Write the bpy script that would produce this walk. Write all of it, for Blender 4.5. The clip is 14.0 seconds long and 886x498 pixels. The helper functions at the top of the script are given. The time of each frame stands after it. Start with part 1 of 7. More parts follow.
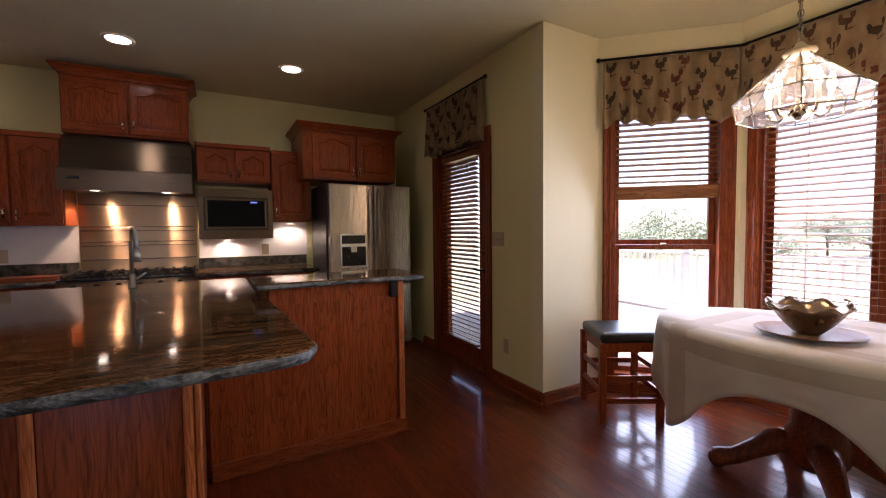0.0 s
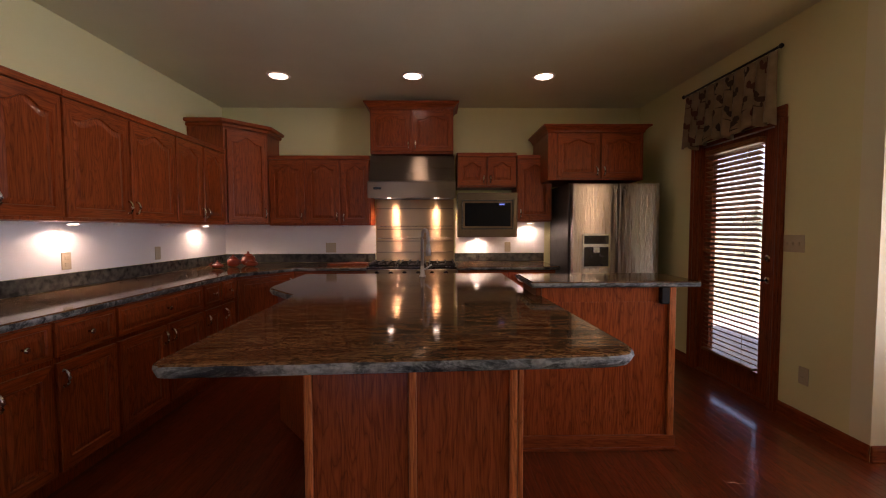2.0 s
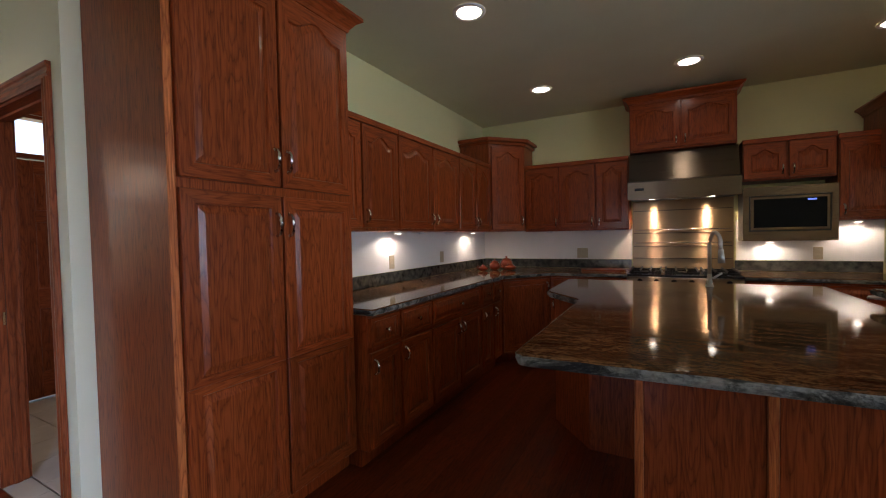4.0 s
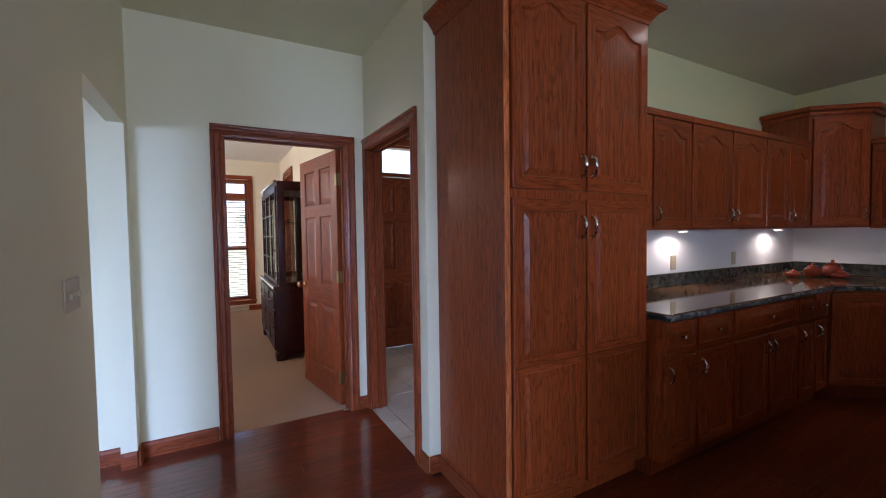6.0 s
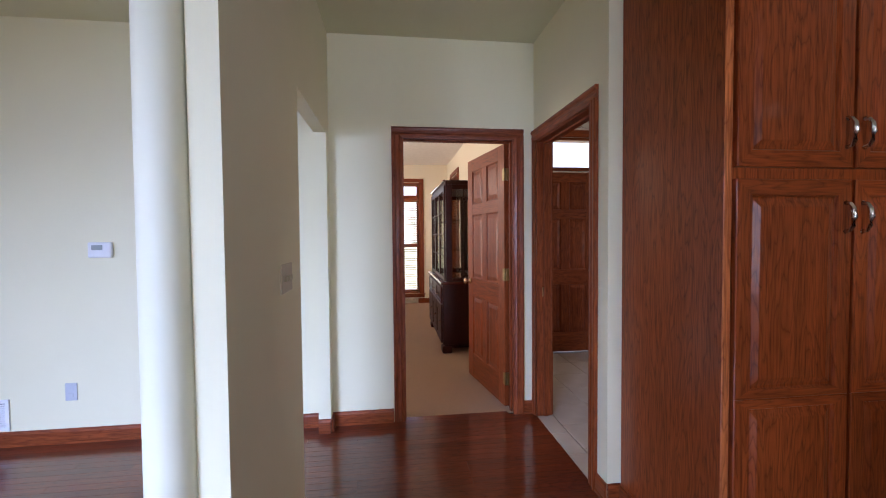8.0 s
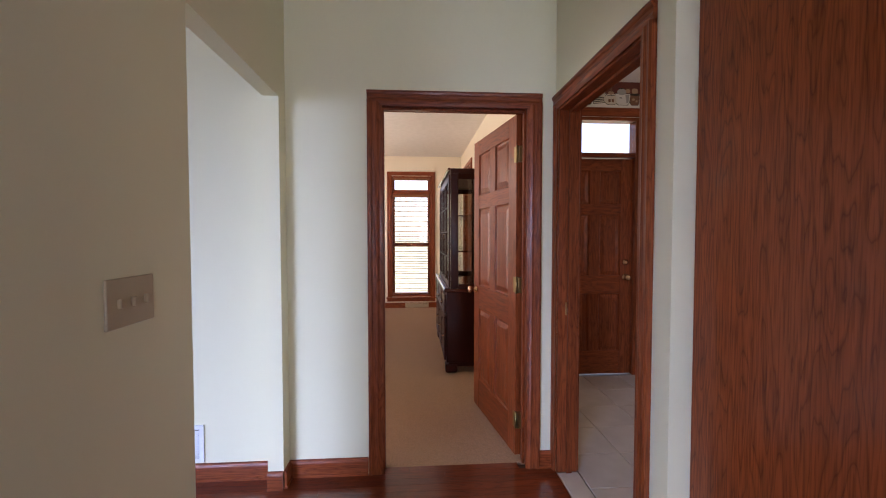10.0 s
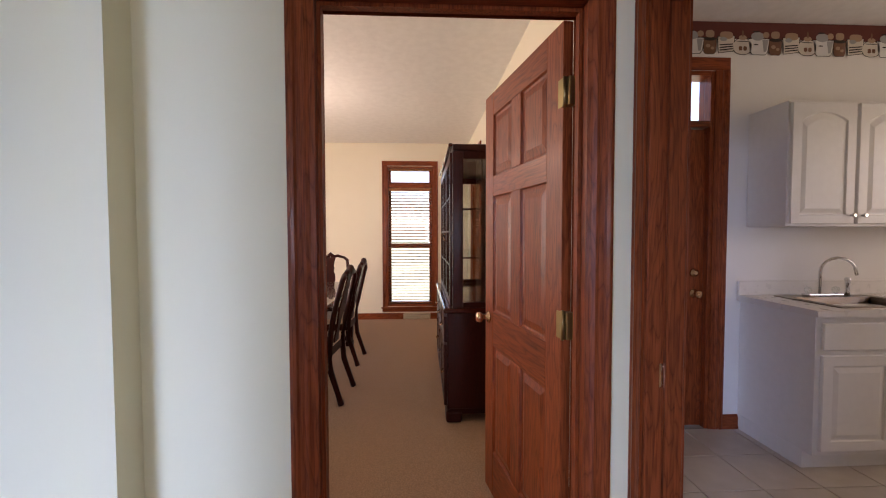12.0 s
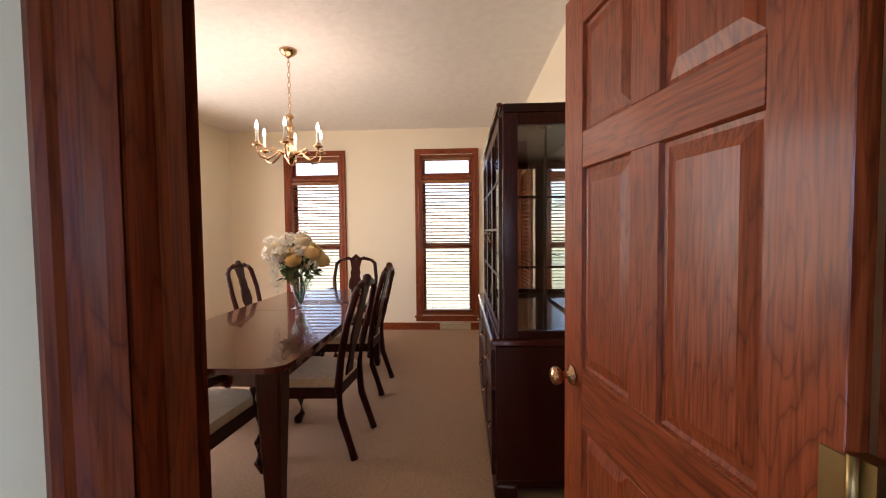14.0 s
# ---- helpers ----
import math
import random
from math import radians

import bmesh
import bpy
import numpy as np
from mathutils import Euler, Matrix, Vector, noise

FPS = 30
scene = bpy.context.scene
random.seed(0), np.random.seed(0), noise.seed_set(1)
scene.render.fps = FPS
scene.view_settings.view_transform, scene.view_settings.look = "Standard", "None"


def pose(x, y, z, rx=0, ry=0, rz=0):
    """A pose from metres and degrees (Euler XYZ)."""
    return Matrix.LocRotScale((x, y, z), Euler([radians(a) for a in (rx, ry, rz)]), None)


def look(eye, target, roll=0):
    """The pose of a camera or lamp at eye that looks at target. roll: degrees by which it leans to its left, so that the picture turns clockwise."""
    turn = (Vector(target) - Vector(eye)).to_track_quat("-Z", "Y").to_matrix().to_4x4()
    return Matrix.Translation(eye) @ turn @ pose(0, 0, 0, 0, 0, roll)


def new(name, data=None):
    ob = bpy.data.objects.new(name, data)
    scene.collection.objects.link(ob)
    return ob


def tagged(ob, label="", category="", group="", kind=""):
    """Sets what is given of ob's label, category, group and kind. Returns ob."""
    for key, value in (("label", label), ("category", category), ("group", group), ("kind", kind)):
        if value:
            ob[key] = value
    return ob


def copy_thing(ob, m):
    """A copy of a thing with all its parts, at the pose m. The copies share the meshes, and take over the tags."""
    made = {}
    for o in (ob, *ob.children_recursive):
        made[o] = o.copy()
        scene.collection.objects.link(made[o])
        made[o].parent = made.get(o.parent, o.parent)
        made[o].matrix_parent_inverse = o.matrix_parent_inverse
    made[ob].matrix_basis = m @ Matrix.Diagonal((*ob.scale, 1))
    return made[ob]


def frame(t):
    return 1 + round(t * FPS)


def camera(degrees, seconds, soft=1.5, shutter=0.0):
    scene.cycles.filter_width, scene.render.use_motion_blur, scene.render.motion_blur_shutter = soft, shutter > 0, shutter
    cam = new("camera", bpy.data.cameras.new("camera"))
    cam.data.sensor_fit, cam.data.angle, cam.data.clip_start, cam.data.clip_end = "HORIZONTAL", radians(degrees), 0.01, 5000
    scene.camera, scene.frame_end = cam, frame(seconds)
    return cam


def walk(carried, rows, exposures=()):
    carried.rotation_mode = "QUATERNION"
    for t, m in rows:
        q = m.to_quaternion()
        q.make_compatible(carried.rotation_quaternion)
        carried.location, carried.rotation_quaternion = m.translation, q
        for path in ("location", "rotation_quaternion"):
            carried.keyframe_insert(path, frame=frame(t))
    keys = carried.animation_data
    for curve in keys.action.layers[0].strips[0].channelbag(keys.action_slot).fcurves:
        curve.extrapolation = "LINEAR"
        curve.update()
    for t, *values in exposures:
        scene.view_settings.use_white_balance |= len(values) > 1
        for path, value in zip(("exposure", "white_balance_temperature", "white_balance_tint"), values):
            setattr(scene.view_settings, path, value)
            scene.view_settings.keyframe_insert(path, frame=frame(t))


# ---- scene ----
cam = camera(94.6, 14.0, 1.1)
PATH = [
    (0, (-1.575, 0.267, 1.274), (-0.604, 2.013, 1.184), -0.6),
    (0.5, (-1.673, 0.279, 1.289), (-0.943, 2.139, 1.194), -0.4),
    (1, (-1.777, 0.27, 1.302), (-1.288, 2.207, 1.205), -0.2),
    (1.5, (-1.866, 0.274, 1.308), (-1.617, 2.256, 1.21), -0.2),
    (2, (-1.945, 0.284, 1.306), (-1.913, 2.282, 1.208), -0.2),
    (2.2, (-1.988, 0.271, 1.308), (-2.048, 2.267, 1.208), -0.1),
    (4.3, (-2.347, 0.102, 1.311), (-3.44, 1.776, 1.239), -1.1),
    (4.5, (-2.357, 0.059, 1.329), (-3.533, 1.674, 1.243), -1.0),
    (5, (-2.423, 0.007, 1.339), (-3.819, 1.437, 1.258), -1.0),
    (5.5, (-2.465, -0.061, 1.357), (-4.052, 1.153, 1.274), -0.9),
    (6, (-2.472, -0.119, 1.359), (-4.22, 0.85, 1.282), -0.8),
    (6.5, (-2.486, -0.125, 1.358), (-4.355, 0.582, 1.285), -0.7),
    (7, (-2.505, -0.142, 1.351), (-4.441, 0.354, 1.28), -0.5),
    (7.5, (-2.554, -0.153, 1.341), (-4.523, 0.193, 1.272), -0.4),
    (8, (-2.632, -0.142, 1.328), (-4.615, 0.107, 1.263), -0.5),
    (10.5, (-3.553, 0.167, 1.322), (-5.547, 0.302, 1.25), -0.0),
    (11, (-3.822, 0.192, 1.323), (-5.816, 0.321, 1.25), -0.0),
    (11.5, (-4.084, 0.217, 1.323), (-6.079, 0.336, 1.251), -0.0),
    (12, (-4.333, 0.25, 1.33), (-6.329, 0.35, 1.255), -0.1),
    (12.5, (-4.54, 0.253, 1.343), (-6.536, 0.335, 1.264), -0.3),
    (13, (-4.765, 0.261, 1.35), (-6.762, 0.302, 1.267), -0.3),
    (13.5, (-4.98, 0.275, 1.352), (-6.978, 0.251, 1.263), -0.5),
    (14, (-5.165, 0.26, 1.339), (-7.161, 0.167, 1.253), -0.6),
]
EXPOSURES = [(0.0, 1.95, 6700, 31), (1.0, 2.0, 7000, 32), (2.2, 2.1, 7300, 36), (4.5, 1.85, 6000, 13), (6.0, 1.92, 5550, 19), (7.5, 2.05, 6100, 23),
             (11.0, 2.05, 6450, 26), (14.0, 1.95, 6500, 22)]
walk(cam, [(t, look(eye, target, roll)) for t, eye, target, roll in PATH], EXPOSURES)

# ---- world, sun, large lights ----
def make_world():
    w = bpy.data.worlds.new("sky")
    scene.world = w
    w.use_nodes = True
    nt = w.node_tree
    sky = nt.nodes.new("ShaderNodeTexSky")
    sky.sky_type = "NISHITA"
    sky.sun_disc = False
    sky.sun_elevation = radians(76)
    sky.sun_rotation = radians(200)
    bg = nt.nodes["Background"]
    bg.inputs["Strength"].default_value = 0.15
    nt.links.new(sky.outputs["Color"], bg.inputs["Color"])


def lamp(name, kind, m, energy, color, size=0.1, size_y=0.0, spot=100.0, blend=0.6, spread=180.0):
    d = bpy.data.lights.new(name, kind)
    d.energy, d.color = energy, color
    if kind == "AREA":
        d.size, d.spread = size, radians(spread)
        if size_y:
            d.shape, d.size_y = "RECTANGLE", size_y
    elif kind == "SUN":
        d.angle = radians(size)
    else:
        d.shadow_soft_size = size
    if kind == "SPOT":
        d.spot_size, d.spot_blend = radians(spot), blend
    ob = new(name, d)
    ob.matrix_world = m
    return ob


make_world()
WARM = (1.0, 0.72, 0.42)
DAY = (0.64, 0.79, 1.0)
lamp("sun", "SUN", look((0, 0, 30), (-4.0, 6.0, 0)), 5.0, (1.0, 0.95, 0.88), 0.5)
# daylight of the nook windows, of the patio door and of the family room
lamp("sky_nook_side", "AREA", look((1.42, 2.24, 1.08), (0.5, 1.3, 0.6)), 8, DAY, 0.7, 1.5)
lamp("sky_nook_wide", "AREA", look((1.86, 1.0, 1.15), (-3.9, 1.35, 0.9)), 15, DAY, 1.3, 1.5, spread=105.0)
lamp("sky_family", "AREA", look((-3.3, -5.80, 1.5), (-3.8, -2.0, -0.4)), 3.0, (0.52, 0.66, 1.0), 1.6, 1.2, spread=110.0)
lamp("sky_family_east", "AREA", look((0.40, -3.0, 1.42), (-4.1, -1.4, -0.9)), 29, (0.47, 0.63, 1.0), 1.7, 1.9, spread=76.0)
# added warm fill from the unseen south side, brightens the dining room
lamp("sky_dining", "AREA", look((-8.3, -3.05, 1.4), (-8.0, 0.0, 0.9)), 25, (1.0, 0.88, 0.74), 1.8, 1.8)
# added warm fill that brightens the utility room from its unseen end
lamp("sky_utility", "AREA", look((-5.6, 4.2, 1.7), (-6.2, 2.4, 1.2)), 2.6, (1.0, 0.80, 0.60), 1.0, 1.0)

# ---- materials ----
def material(name):
    m = bpy.data.materials.new(name)
    m.use_nodes = True
    nt = m.node_tree
    return m, nt, nt.nodes["Principled BSDF"]


def node(nt, kind, **sets):
    n = nt.nodes.new(kind)
    for k, v in sets.items():
        n.inputs[k.replace("_", " ")].default_value = v
    return n


def coords(nt, scale, rnd=True, kind="Object"):
    """Object coordinates, shifted for each object, at a scale."""
    tc = nt.nodes.new("ShaderNodeTexCoord")
    mp = nt.nodes.new("ShaderNodeMapping")
    mp.inputs["Scale"].default_value = scale
    nt.links.new(tc.outputs[kind], mp.inputs["Vector"])
    if rnd:
        oi = nt.nodes.new("ShaderNodeObjectInfo")
        mul = nt.nodes.new("ShaderNodeMath")
        mul.operation = "MULTIPLY"
        mul.inputs[1].default_value = 37.0
        nt.links.new(oi.outputs["Random"], mul.inputs[0])
        nt.links.new(mul.outputs[0], mp.inputs["Location"])
    return mp.outputs["Vector"]


def ramp(nt, fac, stops):
    r = nt.nodes.new("ShaderNodeValToRGB")
    e = r.color_ramp.elements
    while len(e) < len(stops):
        e.new(0.5)
    for el, (p, c) in zip(e, stops):
        el.position, el.color = p, (*c, 1)
    nt.links.new(fac, r.inputs["Fac"])
    return r.outputs["Color"]


def bump(nt, b, height, strength, distance=0.002):
    n = nt.nodes.new("ShaderNodeBump")
    n.inputs["Strength"].default_value = strength
    n.inputs["Distance"].default_value = distance
    nt.links.new(height, n.inputs["Height"])
    nt.links.new(n.outputs["Normal"], b.inputs["Normal"])


def mixed(nt, a, c, fac, mode="MIX"):
    mx = nt.nodes.new("ShaderNodeMix")
    mx.data_type, mx.blend_type = "RGBA", mode
    for sock, v in ((mx.inputs[6], a), (mx.inputs[7], c)):
        if isinstance(v, tuple):
            sock.default_value = (*v, 1)
        else:
            nt.links.new(v, sock)
    if isinstance(fac, float):
        mx.inputs[0].default_value = fac
    else:
        nt.links.new(fac, mx.inputs[0])
    return mx.outputs[2]


def wood(name, light, dark, axis=2, rough=0.40, coat=0.1, grain=1.0, vary=0.25, kind="Object", island=False, fig=1.0):
    """Stained wood: broad cathedral figure, fine pores along one axis, and a shift for each piece."""
    m, nt, b = material(name)
    s1 = [11.0 * grain] * 3
    s2 = [190.0 * grain] * 3
    s3 = [45.0 * grain] * 3
    s1[axis], s2[axis], s3[axis] = 1.5 * grain, 9.0 * grain, 1.4 * grain
    v1, v2, v3 = (coords(nt, s, kind=kind) for s in (s1, s2, s3))
    n1 = node(nt, "ShaderNodeTexNoise", Scale=1.0, Detail=3.0, Roughness=0.42, Distortion=0.15)
    nt.links.new(v1, n1.inputs["Vector"])
    wv = nt.nodes.new("ShaderNodeMath")
    wv.operation = "MULTIPLY"
    wv.inputs[1].default_value = 15.0
    nt.links.new(n1.outputs["Fac"], wv.inputs[0])
    sn = nt.nodes.new("ShaderNodeMath")
    sn.operation = "FRACT"
    nt.links.new(wv.outputs[0], sn.inputs[0])
    n2 = node(nt, "ShaderNodeTexNoise", Scale=1.0, Detail=2.0)
    nt.links.new(v2, n2.inputs["Vector"])
    n3 = node(nt, "ShaderNodeTexNoise", Scale=1.0, Detail=3.0)
    nt.links.new(v3, n3.inputs["Vector"])
    deep = tuple(p * (1.0 - fig * k) for p, k in zip(light, (0.36, 0.47, 0.52)))
    soft_band = tuple(p * (1.0 - 0.14 * fig) for p in light)
    figure = ramp(nt, sn.outputs[0], [(0.0, deep), (0.07, soft_band), (0.26, tuple(1.10 * p for p in light)), (0.70, light), (0.94, soft_band), (1.0, deep)])
    streak = ramp(nt, n3.outputs["Fac"], [(0.30, (0.74, 0.67, 0.62)), (0.62, (1, 1, 1))])
    pores = ramp(nt, n2.outputs["Fac"], [(0.36, dark), (0.54, (1, 1, 1))])
    col = mixed(nt, mixed(nt, figure, streak, 0.85, "MULTIPLY"), pores, 0.55, "MULTIPLY")
    oi = nt.nodes.new("ShaderNodeObjectInfo")
    chance = oi.outputs["Random"]
    if island:
        ge = nt.nodes.new("ShaderNodeNewGeometry")
        ad = nt.nodes.new("ShaderNodeMath")
        ad.operation = "ADD"
        nt.links.new(ge.outputs["Random Per Island"], ad.inputs[0])
        nt.links.new(oi.outputs["Random"], ad.inputs[1])
        fr = nt.nodes.new("ShaderNodeMath")
        fr.operation = "FRACT"
        nt.links.new(ad.outputs[0], fr.inputs[0])
        chance = fr.outputs[0]
    tone = ramp(nt, chance, [(0.0, (1 - vary,) * 3), (1.0, (1.0, 1.0, 1.0))])
    col = mixed(nt, col, tone, 1.0, "MULTIPLY")
    nt.links.new(col, b.inputs["Base Color"])
    b.inputs["Roughness"].default_value = rough
    b.inputs["Coat Weight"].default_value = coat
    b.inputs["Coat Roughness"].default_value = 0.12
    b.inputs["Specular IOR Level"].default_value = 0.22
    bump(nt, b, n2.outputs["Fac"], 0.25, 0.0008)
    return m


def mottled(name, c, c2, rough, scale=6.0, fine=220.0, bump_s=0.15, dist=0.001, metal=0.0, lo=0.35, hi=0.65, sheen=0.0):
    m, nt, b = material(name)
    v = coords(nt, (1, 1, 1), rnd=False)
    n1 = node(nt, "ShaderNodeTexNoise", Scale=scale, Detail=5.0)
    n2 = node(nt, "ShaderNodeTexNoise", Scale=fine, Detail=2.0)
    for n in (n1, n2):
        nt.links.new(v, n.inputs["Vector"])
    nt.links.new(ramp(nt, n1.outputs["Fac"], [(lo, c), (hi, c2)]), b.inputs["Base Color"])
    b.inputs["Roughness"].default_value = rough
    b.inputs["Metallic"].default_value = metal
    b.inputs["Sheen Weight"].default_value = sheen
    bump(nt, b, n2.outputs["Fac"], bump_s, dist)
    return m


def plain(name, c, rough=0.5, metal=0.0, coat=0.0, emit=0.0, emit_c=(1, 1, 1)):
    m, nt, b = material(name)
    v = coords(nt, (1, 1, 1))
    n = node(nt, "ShaderNodeTexNoise", Scale=25.0, Detail=3.0)
    nt.links.new(v, n.inputs["Vector"])
    nt.links.new(ramp(nt, n.outputs["Fac"], [(0.3, tuple(0.965 * x for x in c)), (0.7, c)]), b.inputs["Base Color"])
    rr = ramp(nt, n.outputs["Fac"], [(0.3, (max(0.0, rough - 0.04),) * 3), (0.7, (rough + 0.04,) * 3)])
    nt.links.new(rr, b.inputs["Roughness"])
    b.inputs["Metallic"].default_value = metal
    b.inputs["Coat Weight"].default_value = coat
    if emit:
        b.inputs["Emission Color"].default_value = (*emit_c, 1)
        b.inputs["Emission Strength"].default_value = emit
    return m


def brushed(name, c, rough=0.28, axis=2, aniso=0.6):
    m, nt, b = material(name)
    s = [400.0] * 3
    s[axis] = 3.0
    v = coords(nt, s)
    n = node(nt, "ShaderNodeTexNoise", Scale=1.0, Detail=2.0)
    nt.links.new(v, n.inputs["Vector"])
    nt.links.new(ramp(nt, n.outputs["Fac"], [(0.3, tuple(0.94 * x for x in c)), (0.7, c)]), b.inputs["Base Color"])
    nt.links.new(ramp(nt, n.outputs["Fac"], [(0.3, (rough - 0.03,) * 3), (0.7, (rough + 0.04,) * 3)]), b.inputs["Roughness"])
    b.inputs["Metallic"].default_value = 1.0
    b.inputs["Anisotropic"].default_value = aniso
    up = nt.nodes.new("ShaderNodeCombineXYZ")
    up.inputs["Z"].default_value = 1.0
    nt.links.new(up.outputs[0], b.inputs["Tangent"])
    bump(nt, b, n.outputs["Fac"], 0.006, 0.0002)
    return m


def granite(name, edge=False):
    """Polished stone with long gold, brown and black veins; its broken edge is paler and greyer."""
    m, nt, b = material(name)
    v = coords(nt, (1.6, 7.0, 7.0) if not edge else (1.3, 5.0, 5.0), rnd=False)
    v2 = coords(nt, (1, 1, 1), rnd=False)
    big = node(nt, "ShaderNodeTexNoise", Scale=2.2, Detail=10.0, Roughness=0.78, Distortion=1.0)
    nt.links.new(v, big.inputs["Vector"])
    fine = node(nt, "ShaderNodeTexNoise", Scale=90.0 if not edge else 60.0, Detail=3.0)
    nt.links.new(v2, fine.inputs["Vector"])
    if edge:
        col = ramp(nt, big.outputs["Fac"], [(0.43, (0.010, 0.011, 0.012)), (0.49, (0.08, 0.085, 0.08)), (0.55, (0.25, 0.26, 0.25)), (0.7, (0.42, 0.41, 0.38))])
        sp = ramp(nt, fine.outputs["Fac"], [(0.35, (0.45, 0.45, 0.45)), (0.55, (1, 1, 1))])
    else:
        col = ramp(nt, big.outputs["Fac"], [(0.30, (0.0072, 0.0054, 0.0045)), (0.40, (0.0315, 0.0144, 0.0072)), (0.45, (0.2070, 0.0900, 0.0360)), (0.49, (0.0450, 0.0198, 0.0099)), (0.54, (0.3240, 0.1710, 0.0720)), (0.58, (0.0540, 0.0225, 0.0107)), (0.64, (0.1530, 0.0630, 0.0270)), (0.72, (0.3780, 0.2520, 0.1440))])
        sp = ramp(nt, fine.outputs["Fac"], [(0.33, (0.35, 0.33, 0.3)), (0.5, (1, 1, 1))])
    nt.links.new(mixed(nt, col, sp, 0.8, "MULTIPLY"), b.inputs["Base Color"])
    b.inputs["Roughness"].default_value = 0.5 if edge else 0.07
    b.inputs["Specular IOR Level"].default_value = 0.3 if edge else 0.2
    if edge:
        bump(nt, b, big.outputs["Fac"], 0.8, 0.01)
    return m


def glass(name, tint=(1, 1, 1), mirror=0.06):
    m, nt, b = material(name)
    nt.nodes.remove(b)
    tr = nt.nodes.new("ShaderNodeBsdfTransparent")
    tr.inputs["Color"].default_value = (*tint, 1)
    gl = nt.nodes.new("ShaderNodeBsdfGlossy")
    gl.inputs["Roughness"].default_value = 0.02
    mx = nt.nodes.new("ShaderNodeMixShader")
    mx.inputs["Fac"].default_value = mirror
    nt.links.new(tr.outputs[0], mx.inputs[1])
    nt.links.new(gl.outputs[0], mx.inputs[2])
    nt.links.new(mx.outputs[0], nt.nodes["Material Output"].inputs["Surface"])
    return m


def shade_glass():
    """Clear bevelled lamp glass that scatters part of the light within it."""
    m, nt, b = material("bevelled_lamp_glass")
    nt.nodes.remove(b)
    tr = nt.nodes.new("ShaderNodeBsdfTransparent")
    tl = nt.nodes.new("ShaderNodeBsdfTranslucent")
    tl.inputs["Color"].default_value = (0.9, 0.88, 0.84, 1)
    gl = nt.nodes.new("ShaderNodeBsdfGlossy")
    gl.inputs["Roughness"].default_value = 0.05
    mx = nt.nodes.new("ShaderNodeMixShader")
    mx.inputs["Fac"].default_value = 0.05
    nt.links.new(tr.outputs[0], mx.inputs[1])
    nt.links.new(tl.outputs[0], mx.inputs[2])
    m2 = nt.nodes.new("ShaderNodeMixShader")
    m2.inputs["Fac"].default_value = 0.07
    nt.links.new(mx.outputs[0], m2.inputs[1])
    nt.links.new(gl.outputs[0], m2.inputs[2])
    nt.links.new(m2.outputs[0], nt.nodes["Material Output"].inputs["Surface"])
    return m


CAB_L, CAB_D = (0.38, 0.081, 0.019), (0.40, 0.24, 0.16)
M_CAB = wood("cherry_stained_oak", CAB_L, CAB_D, rough=0.34, coat=0.16, fig=1.1)
M_CABH = wood("cherry_stained_oak_rail", CAB_L, CAB_D, axis=0, rough=0.34, coat=0.16, fig=1.05)
M_CABHY = wood("cherry_stained_oak_rail_side", CAB_L, CAB_D, axis=1)
OAK_L, OAK_D = (0.29, 0.066, 0.018), (0.36, 0.21, 0.15)
M_TRIM = wood("oak_trim", OAK_L, OAK_D, vary=0.15, fig=1.0)
M_TRIMX = wood("oak_trim_x", OAK_L, OAK_D, axis=0, vary=0.15)
M_TRIMY = wood("oak_trim_y", OAK_L, OAK_D, axis=1, vary=0.15)
M_BLIND = wood("oak_blind", (0.36, 0.15, 0.06), (0.35, 0.25, 0.18), axis=0, rough=0.4, vary=0.1)
M_FLOOR = wood("oak_floor", (0.205, 0.038, 0.010), (0.5, 0.36, 0.27), axis=1, rough=0.32, coat=0.9, vary=0.35, island=True)
M_MAHOG = wood("dark_mahogany", (0.042, 0.006, 0.003), (0.75, 0.62, 0.55), rough=0.40, coat=0.06)
M_MAHOG.node_tree.nodes["Principled BSDF"].inputs["Specular IOR Level"].default_value = 0.15
M_MAHOGX = wood("dark_mahogany_x", (0.080, 0.014, 0.007), (0.7, 0.55, 0.5), axis=0, rough=0.2, coat=0.6)
M_MAHOGX.node_tree.nodes["Principled BSDF"].inputs["Coat Roughness"].default_value = 0.02
M_MAHOGX.node_tree.nodes["Principled BSDF"].inputs["Coat IOR"].default_value = 1.5
# one cream paint in two tints: yellower for shade, paler for daylight
M_WALL = mottled("yellow_cream_wall_paint", (0.75, 0.705, 0.37), (0.78, 0.735, 0.40), 0.75, 1.2, 300.0, 0.12, 0.0006)
M_WALLH = mottled("pale_cream_wall_paint", (0.785, 0.735, 0.50), (0.815, 0.765, 0.53), 0.75, 1.2, 300.0, 0.12, 0.0006)
M_WALLD = mottled("warm_cream_wall_paint", (0.81, 0.73, 0.57), (0.83, 0.755, 0.60), 0.75, 1.2, 300.0, 0.12, 0.0006)
M_WHITEWALL = mottled("white_wall_paint", (0.81, 0.79, 0.755), (0.845, 0.825, 0.79), 0.7, 1.5, 260.0, 0.1, 0.0006)
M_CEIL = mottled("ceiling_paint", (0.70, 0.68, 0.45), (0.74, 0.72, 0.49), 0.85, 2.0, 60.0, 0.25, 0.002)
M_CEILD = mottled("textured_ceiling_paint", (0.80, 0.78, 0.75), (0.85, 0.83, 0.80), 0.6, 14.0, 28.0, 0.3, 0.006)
M_CARPET = mottled("beige_carpet", (0.32, 0.20, 0.115), (0.49, 0.315, 0.19), 0.95, 130.0, 260.0, 1.0, 0.006, sheen=0.1)
M_TILE = mottled("beige_tile", (0.50, 0.43, 0.35), (0.58, 0.51, 0.43), 0.35, 5.0, 90.0, 0.1, 0.001)
